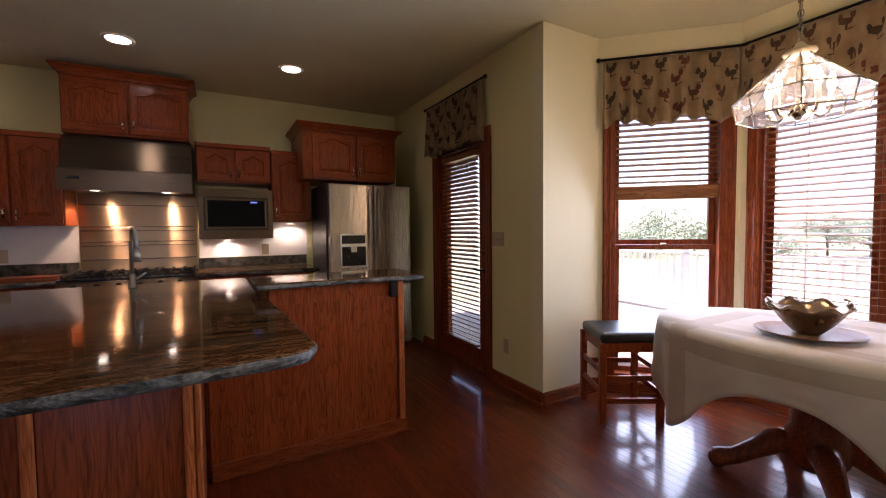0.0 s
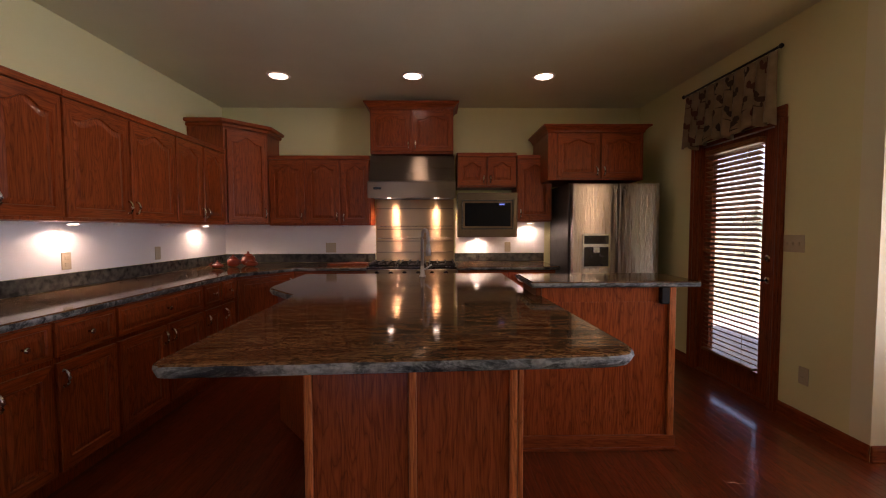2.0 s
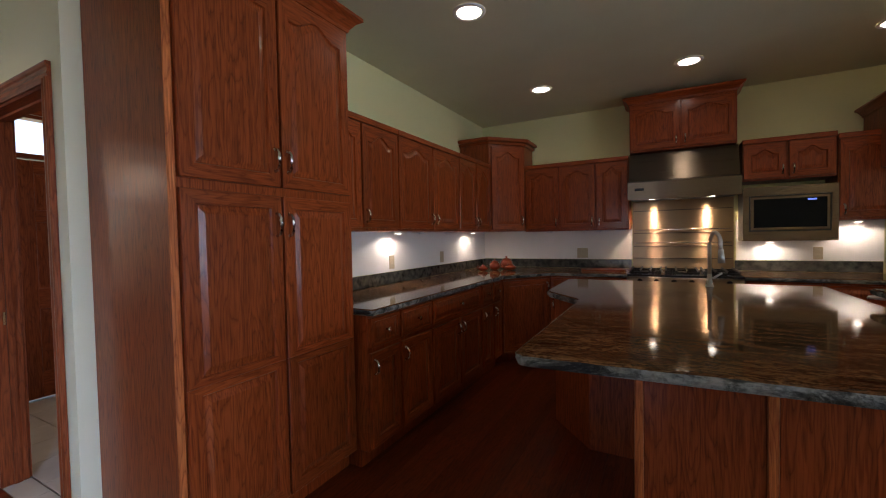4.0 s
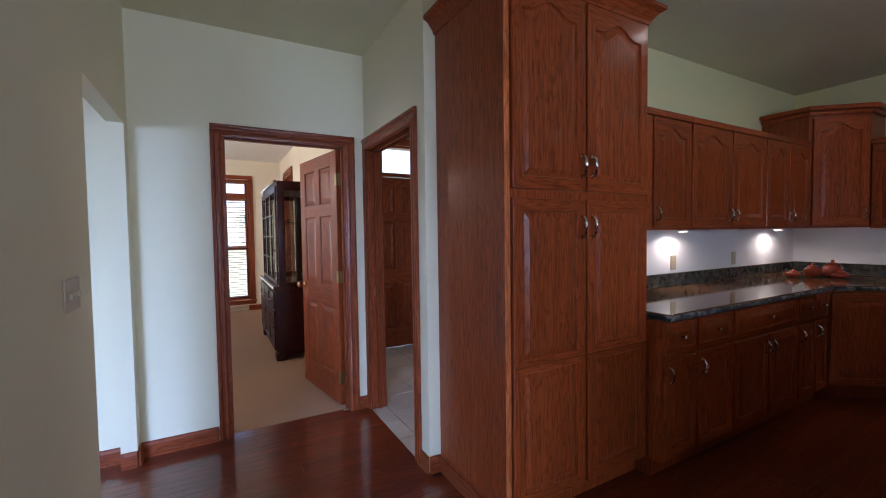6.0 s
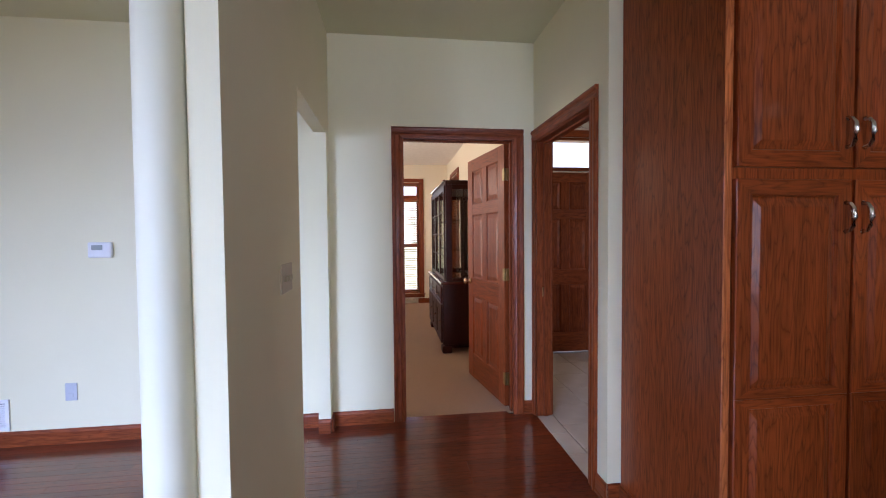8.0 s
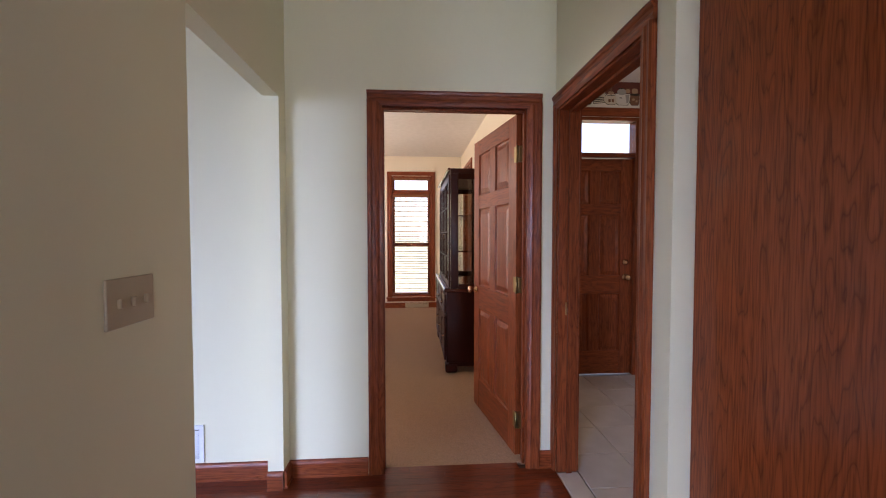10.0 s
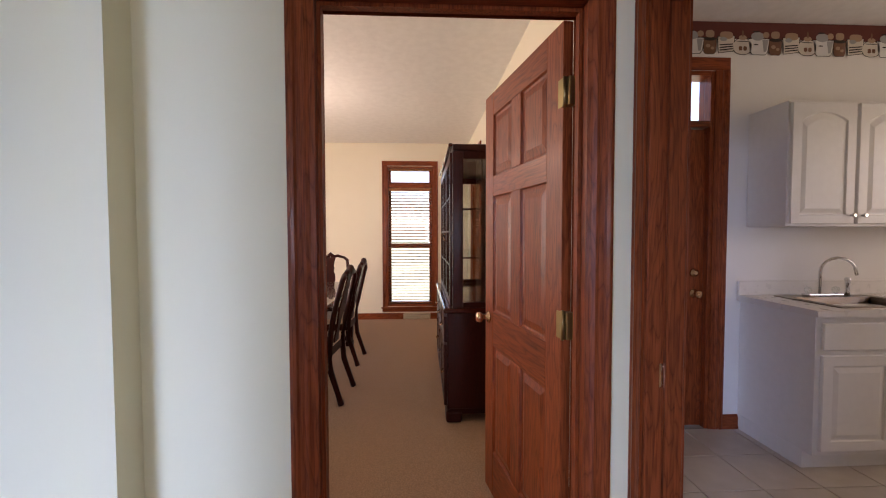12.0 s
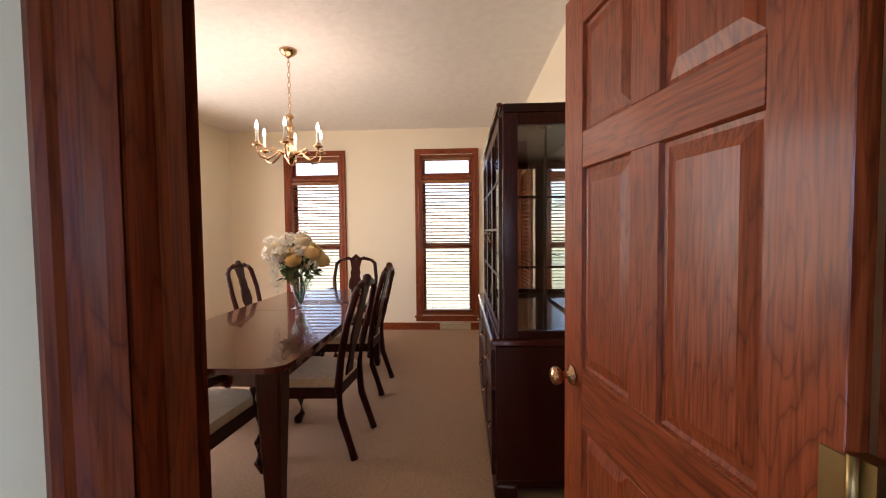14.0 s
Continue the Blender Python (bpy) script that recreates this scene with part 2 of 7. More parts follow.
M_GROUT = mottled("grout", (0.25, 0.21, 0.17), (0.32, 0.27, 0.22), 0.9, 8.0)
M_SUB = mottled("floor_joint", (0.035, 0.014, 0.007), (0.05, 0.02, 0.01), 0.6, 8.0)
M_GRAN = granite("veined_granite")
M_GEDGE = granite("chiselled_granite_edge", True)
M_GREYGRAN = mottled("grey_green_granite", (0.022, 0.023, 0.020), (0.095, 0.092, 0.075), 0.15, 22.0, 130.0, 0.02, 0.0005)
M_STEEL = brushed("stainless_steel", (0.50, 0.46, 0.41), 0.28, 2, 0.85)
M_STEELD = brushed("dark_stainless_steel", (0.20, 0.165, 0.13), 0.30, 0, 0.92)
M_STEELX = brushed("stainless_steel_x", (0.22, 0.16, 0.11), 0.30, 0, 0.92)
M_CHROME = plain("chrome", (0.75, 0.75, 0.76), 0.12, 1.0)
M_NICKEL = plain("satin_nickel", (0.66, 0.64, 0.60), 0.26, 1.0)
M_BRASS = plain("polished_brass", (0.58, 0.38, 0.22), 0.22, 1.0)
# brushed steel; its gold tint stands in for warm reflections
M_SPLASH = brushed("brushed_steel_splash", (0.50, 0.35, 0.21), 0.38, 0, 0.99)
M_PEWTER = plain("dark_pewter", (0.34, 0.29, 0.22), 0.25, 1.0)
M_POST = wood("pale_oak_moulding", (0.66, 0.20, 0.06), CAB_D)
M_HINGE = plain("aged_brass", (0.33, 0.24, 0.10), 0.38, 1.0)
M_BLACK = plain("black_enamel", (0.012, 0.012, 0.013), 0.25)
M_IRON = plain("black_iron", (0.02, 0.018, 0.016), 0.45, 0.6)
M_BGLASS = plain("black_glass", (0.006, 0.006, 0.008), 0.08, 0.0, 0.0)
M_BGLASS.node_tree.nodes["Principled BSDF"].inputs["Specular IOR Level"].default_value = 0.1
M_DGREY = plain("dark_grey_enamel", (0.05, 0.05, 0.052), 0.4)
M_WHITE = plain("white_enamel", (0.80, 0.785, 0.755), 0.35)
M_LAMINATE = plain("white_laminate", (0.78, 0.75, 0.71), 0.3)
M_IVORY = plain("ivory_plastic", (0.52, 0.43, 0.28), 0.4)
M_GREYP = plain("pale_grey_plastic", (0.50, 0.52, 0.54), 0.4)
M_WHITEP = plain("white_plastic", (0.78, 0.78, 0.77), 0.4)
M_LEATHER = mottled("black_leather", (0.012, 0.013, 0.013), (0.02, 0.02, 0.02), 0.35, 20.0, 160.0, 0.4, 0.001)
def woven_cloth():
    """Cream cotton with broad darker woven bands along its edges."""
    m = mottled("cream_tablecloth", (0.66, 0.60, 0.52), (0.72, 0.66, 0.58), 0.9, 9.0, 500.0, 0.5, 0.001, sheen=0.2)
    nt = m.node_tree
    b = nt.nodes["Principled BSDF"]
    base = b.inputs["Base Color"].links[0].from_socket
    tc = nt.nodes.new("ShaderNodeTexCoord")
    sp = nt.nodes.new("ShaderNodeSeparateXYZ")
    nt.links.new(tc.outputs["Object"], sp.inputs[0])
    last = None
    for axis, mid, half in (("Z", 0.69, 0.035), ("Y", 0.42, 0.06), ("X", 0.30, 0.05)):
        ab = nt.nodes.new("ShaderNodeMath")
        ab.operation = "ABSOLUTE"
        nt.links.new(sp.outputs[axis], ab.inputs[0])
        cp = nt.nodes.new("ShaderNodeMath")
        cp.operation = "COMPARE"
        cp.inputs[1].default_value, cp.inputs[2].default_value = mid, half
        nt.links.new(ab.outputs[0], cp.inputs[0])
        if last:
            mx = nt.nodes.new("ShaderNodeMath")
            mx.operation = "MAXIMUM"
            nt.links.new(last, mx.inputs[0])
            nt.links.new(cp.outputs[0], mx.inputs[1])
            last = mx.outputs[0]
        else:
            last = cp.outputs[0]
    band = ramp(nt, last, [(0.0, (1, 1, 1)), (1.0, (0.80, 0.75, 0.69))])
    nt.links.new(mixed(nt, base, band, 1.0, "MULTIPLY"), b.inputs["Base Color"])
    return m


M_CLOTH = woven_cloth()
M_SEATF = mottled("tan_seat_fabric", (0.60, 0.47, 0.30), (0.68, 0.55, 0.37), 0.9, 30.0, 500.0, 0.5, 0.001, sheen=0.3)
M_GLASS = glass("window_glass")
M_CGLASS = glass("clear_glass", (0.93, 0.95, 0.94), 0.08)
M_CAN = plain("lit_lamp", (1, 0.95, 0.85), 0.5, 0, 0, 5.0, (1.0, 0.88, 0.70))
M_FLAME = plain("lit_candle_bulb", (1, 0.95, 0.85), 0.5, 0, 0, 6.0, (1.0, 0.82, 0.58))
M_SHADE = shade_glass()
M_MIRROR = plain("mirror", (0.85, 0.86, 0.85), 0.01, 1.0)
M_COPPER = plain("red_glazed_pottery", (0.28, 0.042, 0.016), 0.18, 0.0, 0.8)
M_BRONZE = plain("bronze_silvered_metal", (0.30, 0.225, 0.16), 0.30, 1.0)
M_TAN = plain("tan_glazed_plate", (0.30, 0.14, 0.055), 0.5, 0.0, 0.0)
# lawn and outdoor leaf colours lifted to stand in for overexposed daylight
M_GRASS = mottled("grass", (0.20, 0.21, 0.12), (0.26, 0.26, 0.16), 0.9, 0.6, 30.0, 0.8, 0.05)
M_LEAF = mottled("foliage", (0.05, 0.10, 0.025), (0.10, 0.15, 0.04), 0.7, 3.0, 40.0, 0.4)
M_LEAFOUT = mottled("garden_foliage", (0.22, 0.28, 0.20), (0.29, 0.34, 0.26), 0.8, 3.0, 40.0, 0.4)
M_BARK = mottled("bark", (0.10, 0.075, 0.05), (0.16, 0.12, 0.085), 0.9, 6.0, 50.0, 0.9, 0.01)
M_DECK = wood("grey_deck_board", (0.36, 0.33, 0.29), (0.5, 0.45, 0.4), axis=1, rough=0.8, coat=0.0)


# ---- helpers for meshes ----
def add_box(bm, lo, hi, mat=0):
    x0, y0, z0 = lo
    x1, y1, z1 = hi
    v = [bm.verts.new(p) for p in ((x0, y0, z0), (x1, y0, z0), (x1, y1, z0), (x0, y1, z0), (x0, y0, z1), (x1, y0, z1), (x1, y1, z1), (x0, y1, z1))]
    for f in ((3, 2, 1, 0), (4, 5, 6, 7), (0, 1, 5, 4), (1, 2, 6, 5), (2, 3, 7, 6), (3, 0, 4, 7)):
        bm.faces.new([v[i] for i in f]).material_index = mat
    return v


def soft_edges(bm, w, seg=1):
    if w:
        bmesh.ops.bevel(bm, geom=list(bm.edges), offset=w, segments=seg, affect="EDGES", profile=0.5, clamp_overlap=True)
    return bm


def box(lo, hi, bev=0.003, seg=1):
    bm = bmesh.new()
    add_box(bm, tuple(min(a, c) for a, c in zip(lo, hi)), tuple(max(a, c) for a, c in zip(lo, hi)))
    return soft_edges(bm, bev, seg)


def boxes(*pairs):
    bm = bmesh.new()
    for lo, hi in pairs:
        add_box(bm, lo, hi)
    return bm


def lathe(profile, seg=20, cap=True):
    """A turned body from (radius, height) rows."""
    bm = bmesh.new()
    rings = []
    for r, z in profile:
        rings.append([bm.verts.new((r * math.cos(2 * math.pi * i / seg), r * math.sin(2 * math.pi * i / seg), z)) for i in range(seg)])
    for a, c in zip(rings, rings[1:]):
        for i in range(seg):
            bm.faces.new((a[i], a[(i + 1) % seg], c[(i + 1) % seg], c[i])).smooth = True
    if cap:
        bm.faces.new(rings[0][::-1])
        bm.faces.new(rings[-1])
    return bm


def tube(points, radii, seg=8, flat=1.0):
    """A bent rod through points, with a radius for each (or one)."""
    bm = bmesh.new()
    pts = [Vector(p) for p in points]
    if not isinstance(radii, (list, tuple)):
        radii = [radii] * len(pts)
    rings = []
    up = Vector((0, 0, 1))
    for i, p in enumerate(pts):
        d = (pts[min(i + 1, len(pts) - 1)] - pts[max(i - 1, 0)]).normalized()
        s = d.cross(up)
        s = s.normalized() if s.length > 0.05 else Vector((1, 0, 0))
        u = s.cross(d).normalized()
        rings.append([bm.verts.new(p + radii[i] * (math.cos(2 * math.pi * k / seg) * s + flat * math.sin(2 * math.pi * k / seg) * u)) for k in range(seg)])
    for a, c in zip(rings, rings[1:]):
        for i in range(seg):
            bm.faces.new((a[i], a[(i + 1) % seg], c[(i + 1) % seg], c[i])).smooth = True
    bm.faces.new(rings[0][::-1])
    bm.faces.new(rings[-1])
    bmesh.ops.recalc_face_normals(bm, faces=list(bm.faces))
    return bm


def slab(outline, z0, z1, bev=0.0, seg=2):
    """A flat body from a plan outline (counter-clockwise)."""
    bm = bmesh.new()
    lo = [bm.verts.new((x, y, z0)) for x, y in outline]
    hi = [bm.verts.new((x, y, z1)) for x, y in outline]
    bm.faces.new(lo[::-1])
    top = bm.faces.new(hi)
    n = len(outline)
    for i in range(n):
        bm.faces.new((lo[i], lo[(i + 1) % n], hi[(i + 1) % n], hi[i]))
    if bev:
        bmesh.ops.bevel(bm, geom=[e for e in bm.edges if abs(e.verts[0].co.z - e.verts[1].co.z) < 1e-6], offset=bev, segments=seg, affect="EDGES", profile=0.5)
    return bm


def mesh_of(bm, name, *mats):
    bmesh.ops.recalc_face_normals(bm, faces=list(bm.faces))
    me = bpy.data.meshes.new(name)
    bm.to_mesh(me)
    bm.free()
    for m in mats:
        me.materials.append(m)
    return me


def shift(bm, m):
    bmesh.ops.transform(bm, matrix=m, verts=list(bm.verts))
    return bm


def part(name, bm, mat, parent=None, label="", at=None):
    mats = mat if isinstance(mat, (list, tuple)) else (mat,)
    ob = new(name, mesh_of(bm, name, *mats))
    if parent is not None:
        ob.parent = parent
    if at is not None:
        ob.matrix_basis = at
    if label:
        tagged(ob, label)
    return ob


def again(ob, parent=None, at=None):
    """A further piece on the same mesh."""
    o = new(ob.name.split(".")[0], ob.data)
    o.parent = parent if parent is not None else ob.parent
    o.matrix_basis = at if at is not None else ob.matrix_basis
    return o


def thing(name, label, category, at=Matrix(), group=""):
    e = new(name)
    e.empty_display_size = 0.1
    e.matrix_basis = at
    return tagged(e, label, category, group)


def setting(name, bm, mat, label, category):
    return tagged(part(name, bm, mat), label, category, "", "structure")


def cutwall(axis, plane, thick, a0, a1, z0, z1, holes=()):
    """A wall along x (axis 0) or y (axis 1) from plane to plane + thick, with openings (a0, a1, z0, z1) right through it."""
    bm = bmesh.new()
    lo_t, hi_t = min(plane, plane + thick), max(plane, plane + thick)

    def put(a, b, c, d):
        if b - a > 1e-4 and d - c > 1e-4:
            if axis == 0:
                add_box(bm, (a, lo_t, c), (b, hi_t, d))
            else:
                add_box(bm, (lo_t, a, c), (hi_t, b, d))
    cur = a0
    for h in sorted(holes):
        put(cur, h[0], z0, z1)
        put(h[0], h[1], z0, h[2])
        put(h[0], h[1], h[3], z1)
        cur = h[1]
    put(cur, a1, z0, z1)
    return bm


# ---- the large structure ----
H = 2.72
KW, KN, KE = -4.43, 5.14, 0.46        # kitchen walls: west, north, east
HN, HS, DW = 0.90, -0.565, -5.545     # hall walls: north, south, and the wall of the dining door
DN, DS, DX = 0.96, -2.93, -10.70      # dining room: north, south and window walls

# floors
sub = boxes(((-4.55, 0.90, -0.20), (0.58, 5.26, -0.016)), ((-5.60, -6.0, -0.20), (0.58, 0.90, -0.016)), ((0.58, -0.58, -0.20), (1.05, 2.58, -0.016)), ((1.05, -0.2, -0.20), (1.78, 1.95, -0.016)))
floor = setting("floor", sub, M_SUB, "dark sub-floor under glossy red-brown oak boards", "floor")
setting("floor_carpet", boxes(((-10.9, -3.1, -0.20), (-5.60, 1.02, -0.002))), M_CARPET, "beige cut-pile carpet in the dining room", "carpet")
tile_base = setting("floor_tile", boxes(((-7.1, 1.02, -0.20), (-4.56, 4.5, -0.012)), ((-5.50, 0.90, -0.20), (-4.665, 1.02, -0.012))), M_GROUT, "beige square ceramic tile floor with grey joints", "floor")

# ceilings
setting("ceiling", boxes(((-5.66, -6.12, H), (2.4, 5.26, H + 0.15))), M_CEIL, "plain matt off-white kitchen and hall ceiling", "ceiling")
setting("ceiling_dining", boxes(((-10.9, -3.1, H), (-5.66, 1.06, H + 0.15))), M_CEILD, "white swirl-textured dining room ceiling", "ceiling")
setting("ceiling_utility", boxes(((-7.1, 1.06, H), (-5.66, 4.5, H + 0.15))), M_CEILD, "white textured utility room ceiling", "ceiling")

# kitchen walls
setting("wall_north", cutwall(0, KN, 0.12, -4.55, 0.58, 0, H), M_WALL, "cream painted wall behind the range", "wall")
setting("wall_west", cutwall(1, KW, -0.12, 1.016, KN, 0, H), M_WALL, "cream painted wall above the counter run", "wall")
setting("wall_east", cutwall(1, KE, 0.12, 2.58, KN, 0, H, [(3.16, 4.02, 0.0, 2.06)]), M_WALL, "cream painted wall with a patio door, shade put into its yellow tint", "wall")
setting("wall_nook_return", cutwall(0, 2.46, 0.12, KE, 1.06, 0, H), M_WALLH, "bright cream wall beside the bay window", "wall")


def turned(a, b):
    """Local frame along a wall from a to b: x along it, y to the outside on the left of the walk."""
    d = Vector((b[0] - a[0], b[1] - a[1], 0))
    return Matrix.Translation((a[0], a[1], 0)) @ Matrix.Rotation(math.atan2(d.y, d.x), 4, "Z"), d.length


NA, NB, NC, ND = (1.02, 2.46), (1.72, 1.80), (1.72, 0.20), (1.02, -0.46)
m_w1, l_w1 = turned(NA, NB)
m_w2, l_w2 = turned(NB, NC)
m_w3, l_w3 = turned(NC, ND)
setting("wall_nook_side", shift(cutwall(0, 0, 0.14, 0, l_w1, 0, H, [(0.10, l_w1 - 0.10, 0.12, 2.44)]), m_w1), M_WALLH, "narrow cream bay wall round a tall window", "wall")
setting("wall_nook_wide", shift(cutwall(0, 0, 0.14, 0, l_w2, 0, H, [(0.11, l_w2 - 0.11, 0.30, 2.44)]), m_w2), M_WALLH, "cream bay wall round a wide window", "wall")
setting("wall_nook_far", shift(cutwall(0, 0, 0.14, 0, l_w3, 0, H), m_w3), M_WALLH, "plain cream bay wall", "wall")
setting("wall_nook_south", cutwall(0, -0.46, -0.12, KE, 1.02, 0, H), M_WALLH, "plain cream wall closing the nook", "wall")
setting("wall_family_east", cutwall(1, KE, 0.12, -6.0, -0.58, 0, H, [(-3.9, -2.1, 0.4, 2.4)]), M_WALLH, "cream family room wall with a window", "wall")
setting("wall_family_south", cutwall(0, -6.0, -0.12, -5.66, 0.58, 0, H, [(-4.2, -2.4, 0.8, 2.2)]), M_WALLH, "cream family room wall with a wide window", "wall")

# unseen wall, added to keep the family room light off the kitchen
setting("wall_family_north", cutwall(0, -0.60, -0.12, -1.95, KE, 0, H), M_WALLH, "unseen cream wall added to block family room light from the kitchen", "wall")

# hall walls
setting("wall_hall_end", cutwall(1, DW, -0.09, -6.0, 1.02, 0, H, [(-0.08, 0.762, 0.0, 2.037)]), M_WALLH, "cream wall with the dining room doorway", "wall")
setting("wall_hall_north", cutwall(0, HN, 0.115, DW, -4.50, 0, H, [(-5.50, -4.665, 0.0, 2.01)]), M_WALLH, "cream hall wall with the utility room doorway", "wall")
setting("wall_hall_south", cutwall(0, HS, -0.08, -5.545, -3.735, 0, H, [(-5.44, -4.60, 0.0, 2.02)]), M_WALLH, "cream hall wall with a plain plastered opening", "wall")

# utility room walls
setting("wall_utility_west", cutwall(1, -6.98, -0.12, 1.02, 4.5, 0, H, [(1.40, 2.19, 0.0, 2.40)]), M_WHITEWALL, "white utility room wall with an outside door", "wall")
setting("wall_utility_north", cutwall(0, 4.4, 0.12, -7.1, -4.55, 0, H, [(-6.0, -5.1, 1.2, 2.2)]), M_WHITEWALL, "white utility room end wall", "wall")
setting("wall_utility_east", cutwall(1, -4.552, -0.05, 1.016, 4.4, 0, H), M_WHITEWALL, "white utility room side wall", "wall")
setting("wall_utility_south", cutwall(0, 1.02, 0.04, -6.98, -5.66, 0, H), M_WHITEWALL, "white utility room near wall", "wall")

# dining room walls
W_A, W_B = (-2.17, -1.31), (-0.375, 0.495)
setting("wall_dining_windows", cutwall(1, DX, -0.14, -3.05, 1.02, 0, H, [(W_A[0] + 0.07, W_A[1] - 0.07, 0.20, 2.37), (W_B[0] + 0.07, W_B[1] - 0.07, 0.20, 2.37)]), M_WALLD, "warm cream dining wall with two tall windows", "wall")
setting("wall_dining_north", cutwall(0, DN, 0.06, DX, -5.641, 0, H, [(-10.1, -9.3, 0.20, 2.37)]), M_WALLD, "warm cream dining room wall behind the china cabinet", "wall")
setting("wall_dining_south", cutwall(0, DS, -0.12, DX, -5.641, 0, H, [(-9.2, -7.4, 0.5, 2.3)]), M_WALLD, "warm cream dining room side wall", "wall")
setting("wall_dining_east", cutwall(1, -5.6355, -0.005, -2.93, 0.96, 0, H, [(-0.08, 0.762, 0.0, 2.037)]), M_WALLD, "warm cream dining room wall round the doorway", "wall")

# white splash-back paint under the wall cabinets
setting("trim_splash_north", boxes(((KW + 0.006, KN - 0.006, 1.02), (-2.66, KN - 0.002, 1.36)), ((-1.72, KN - 0.006, 1.02), (-0.66, KN - 0.002, 1.42))), M_WHITEWALL, "white painted splash-back above the counter", "wall")
setting("trim_splash_west", boxes(((KW + 0.002, 1.98, 1.02), (KW + 0.006, KN - 0.006, 1.37))), M_WHITEWALL, "white painted splash-back above the counter", "wall")


# ---- trim: baseboards, casings ----
def baseboard(a, b, side=1):
    """A moulded oak skirting along the wall from a to b, in front of it on the given side."""
    d = Vector((b[0] - a[0], b[1] - a[1], 0))
    m = Matrix.Translation((a[0], a[1], 0)) @ Matrix.Rotation(math.atan2(d.y, d.x), 4, "Z")
    bm = bmesh.new()
    prof = [(0, 0.0), (0.018, 0.0), (0.018, 0.012), (0.013, 0.018), (0.013, 0.075), (0.009, 0.088), (0.004, 0.095), (0, 0.095)]
    rings = [[bm.verts.new((x, side * (p + 0.001), z)) for p, z in prof] for x in (0, d.length)]
    for i in range(len(prof)):
        j = (i + 1) % len(prof)
        bm.faces.new((rings[0][i], rings[0][j], rings[1][j], rings[1][i]))
    bm.faces.new(rings[0])
    bm.faces.new(rings[1][::-1])
    ob = part("baseboard", bm, M_TRIMX, None, "", m)
    return tagged(ob, "moulded oak skirting board along the wall", "baseboard", "", "structure")


for a, b, s in [((KE, 2.46), (KE, 3.08), 1), ((KE, 4.10), (KE, 4.38), 1), ((0.46, 2.46), (1.02, 2.46), -1), (NA, NB, -1), (NB, NC, -1), (NC, ND, -1),
                ((DW, HS), (DW, -0.14), -1), ((DW, 0.82), (DW, HN), -1), ((-4.595, HN), (-4.50, HN), -1), ((-4.50, HN), (-4.50, 0.968), -1), ((DW, -0.645), (DW, -6.0), 1),
                ((-5.44, HS), (-5.545, HS), -1), ((-4.60, HS), (-3.735, HS), 1), ((DX, -2.93), (DX, 0.96), -1), ((-5.68, DN), (DX, DN), 1), ((DX, DS), (-5.68, DS), 1),
                ((-6.98, 1.06), (-6.98, 1.32), -1), ((-6.98, 2.27), (-6.98, 2.40), -1), ((-3.735, -0.565), (-3.735, -0.645), -1), ((-5.44, -0.565), (-5.44, -0.645), 1)]:
    baseboard(a, b, s)


def casing_leg(length, w=0.092):
    """A fluted oak casing board, lying along local z from 0; face towards -y."""
    prof = [(0, 0), (0, 0.018), (0.010, 0.022), (0.020, 0.020), (0.026, 0.014), (0.040, 0.013), (0.052, 0.017), (0.064, 0.012), (0.080, 0.010), (w, 0.008), (w, 0)]
    bm = bmesh.new()
    rings = [[bm.verts.new((x, -p, z)) for x, p in prof] for z in (0, length)]
    n = len(prof)
    for i in range(n):
        bm.faces.new((rings[0][i], rings[0][(i + 1) % n], rings[1][(i + 1) % n], rings[1][i]))
    bm.faces.new(rings[0])
    bm.faces.new(rings[1][::-1])
    return bm


def doorway(name, m, width, height, depth, both=True, label="", w=0.092):
    """Oak lining and casings of an opening; local x across, y into the wall, z up. Origin at its left foot on the near face."""
    e = thing(name, label, "door frame", m)
    tagged(e, kind="structure")
    t = 0.018
    part("jamb", box((0, 0, 0), (t, depth, height), 0.002), M_TRIM, e)
    part("jamb", box((width - t, 0, 0), (width, depth, height), 0.002), M_TRIM, e)
    part("head_jamb", box((t, 0, height - t), (width - t, depth, height), 0.002), M_TRIMX, e)
    part("door_stop", boxes(((t, depth * 0.45, 0), (t + 0.012, depth * 0.45 + 0.03, height - t)), ((width - t - 0.012, depth * 0.45, 0), (width - t, depth * 0.45 + 0.03, height - t)), ((t + 0.012, depth * 0.45, height - t - 0.012), (width - t - 0.012, depth * 0.45 + 0.03, height - t))), M_TRIM, e)
    for front in ((True, False) if both else (True,)):
        turn = Matrix() if front else Matrix.Translation((width, depth, 0)) @ Matrix.Rotation(math.pi, 4, "Z")
        leg = part("casing", casing_leg(height + 0.006, w), M_TRIM, e, "", turn @ Matrix.Translation((0.006 - w, -0.002, 0)))
        part("casing", shift(casing_leg(height + 0.006, w), Matrix.Diagonal((-1, 1, 1, 1))), M_TRIM, e, "", turn @ Matrix.Translation((width - 0.006 + w, -0.002, 0)))
        part("head_casing", shift(casing_leg(width - 0.012 + 2 * w, w), Matrix.Translation((0, 0, w)) @ Matrix.Rotation(radians(90), 4, "Y")), M_TRIMX, e, "", turn @ Matrix.Translation((0.006 - w, -0.002, height - 0.006 + 0.0)))
    return e


door_frame_dining = doorway("door_1", Matrix.Translation((DW, -0.08, 0)) @ Matrix.Rotation(radians(90), 4, "Z"), 0.842, 2.037, 0.093, True, "fluted oak door frame to the dining room", 0.062)
doorway("door_2", Matrix.Translation((-5.50, HN, 0)), 0.835, 2.01, 0.115, True, "fluted oak door frame to the utility room", 0.078)


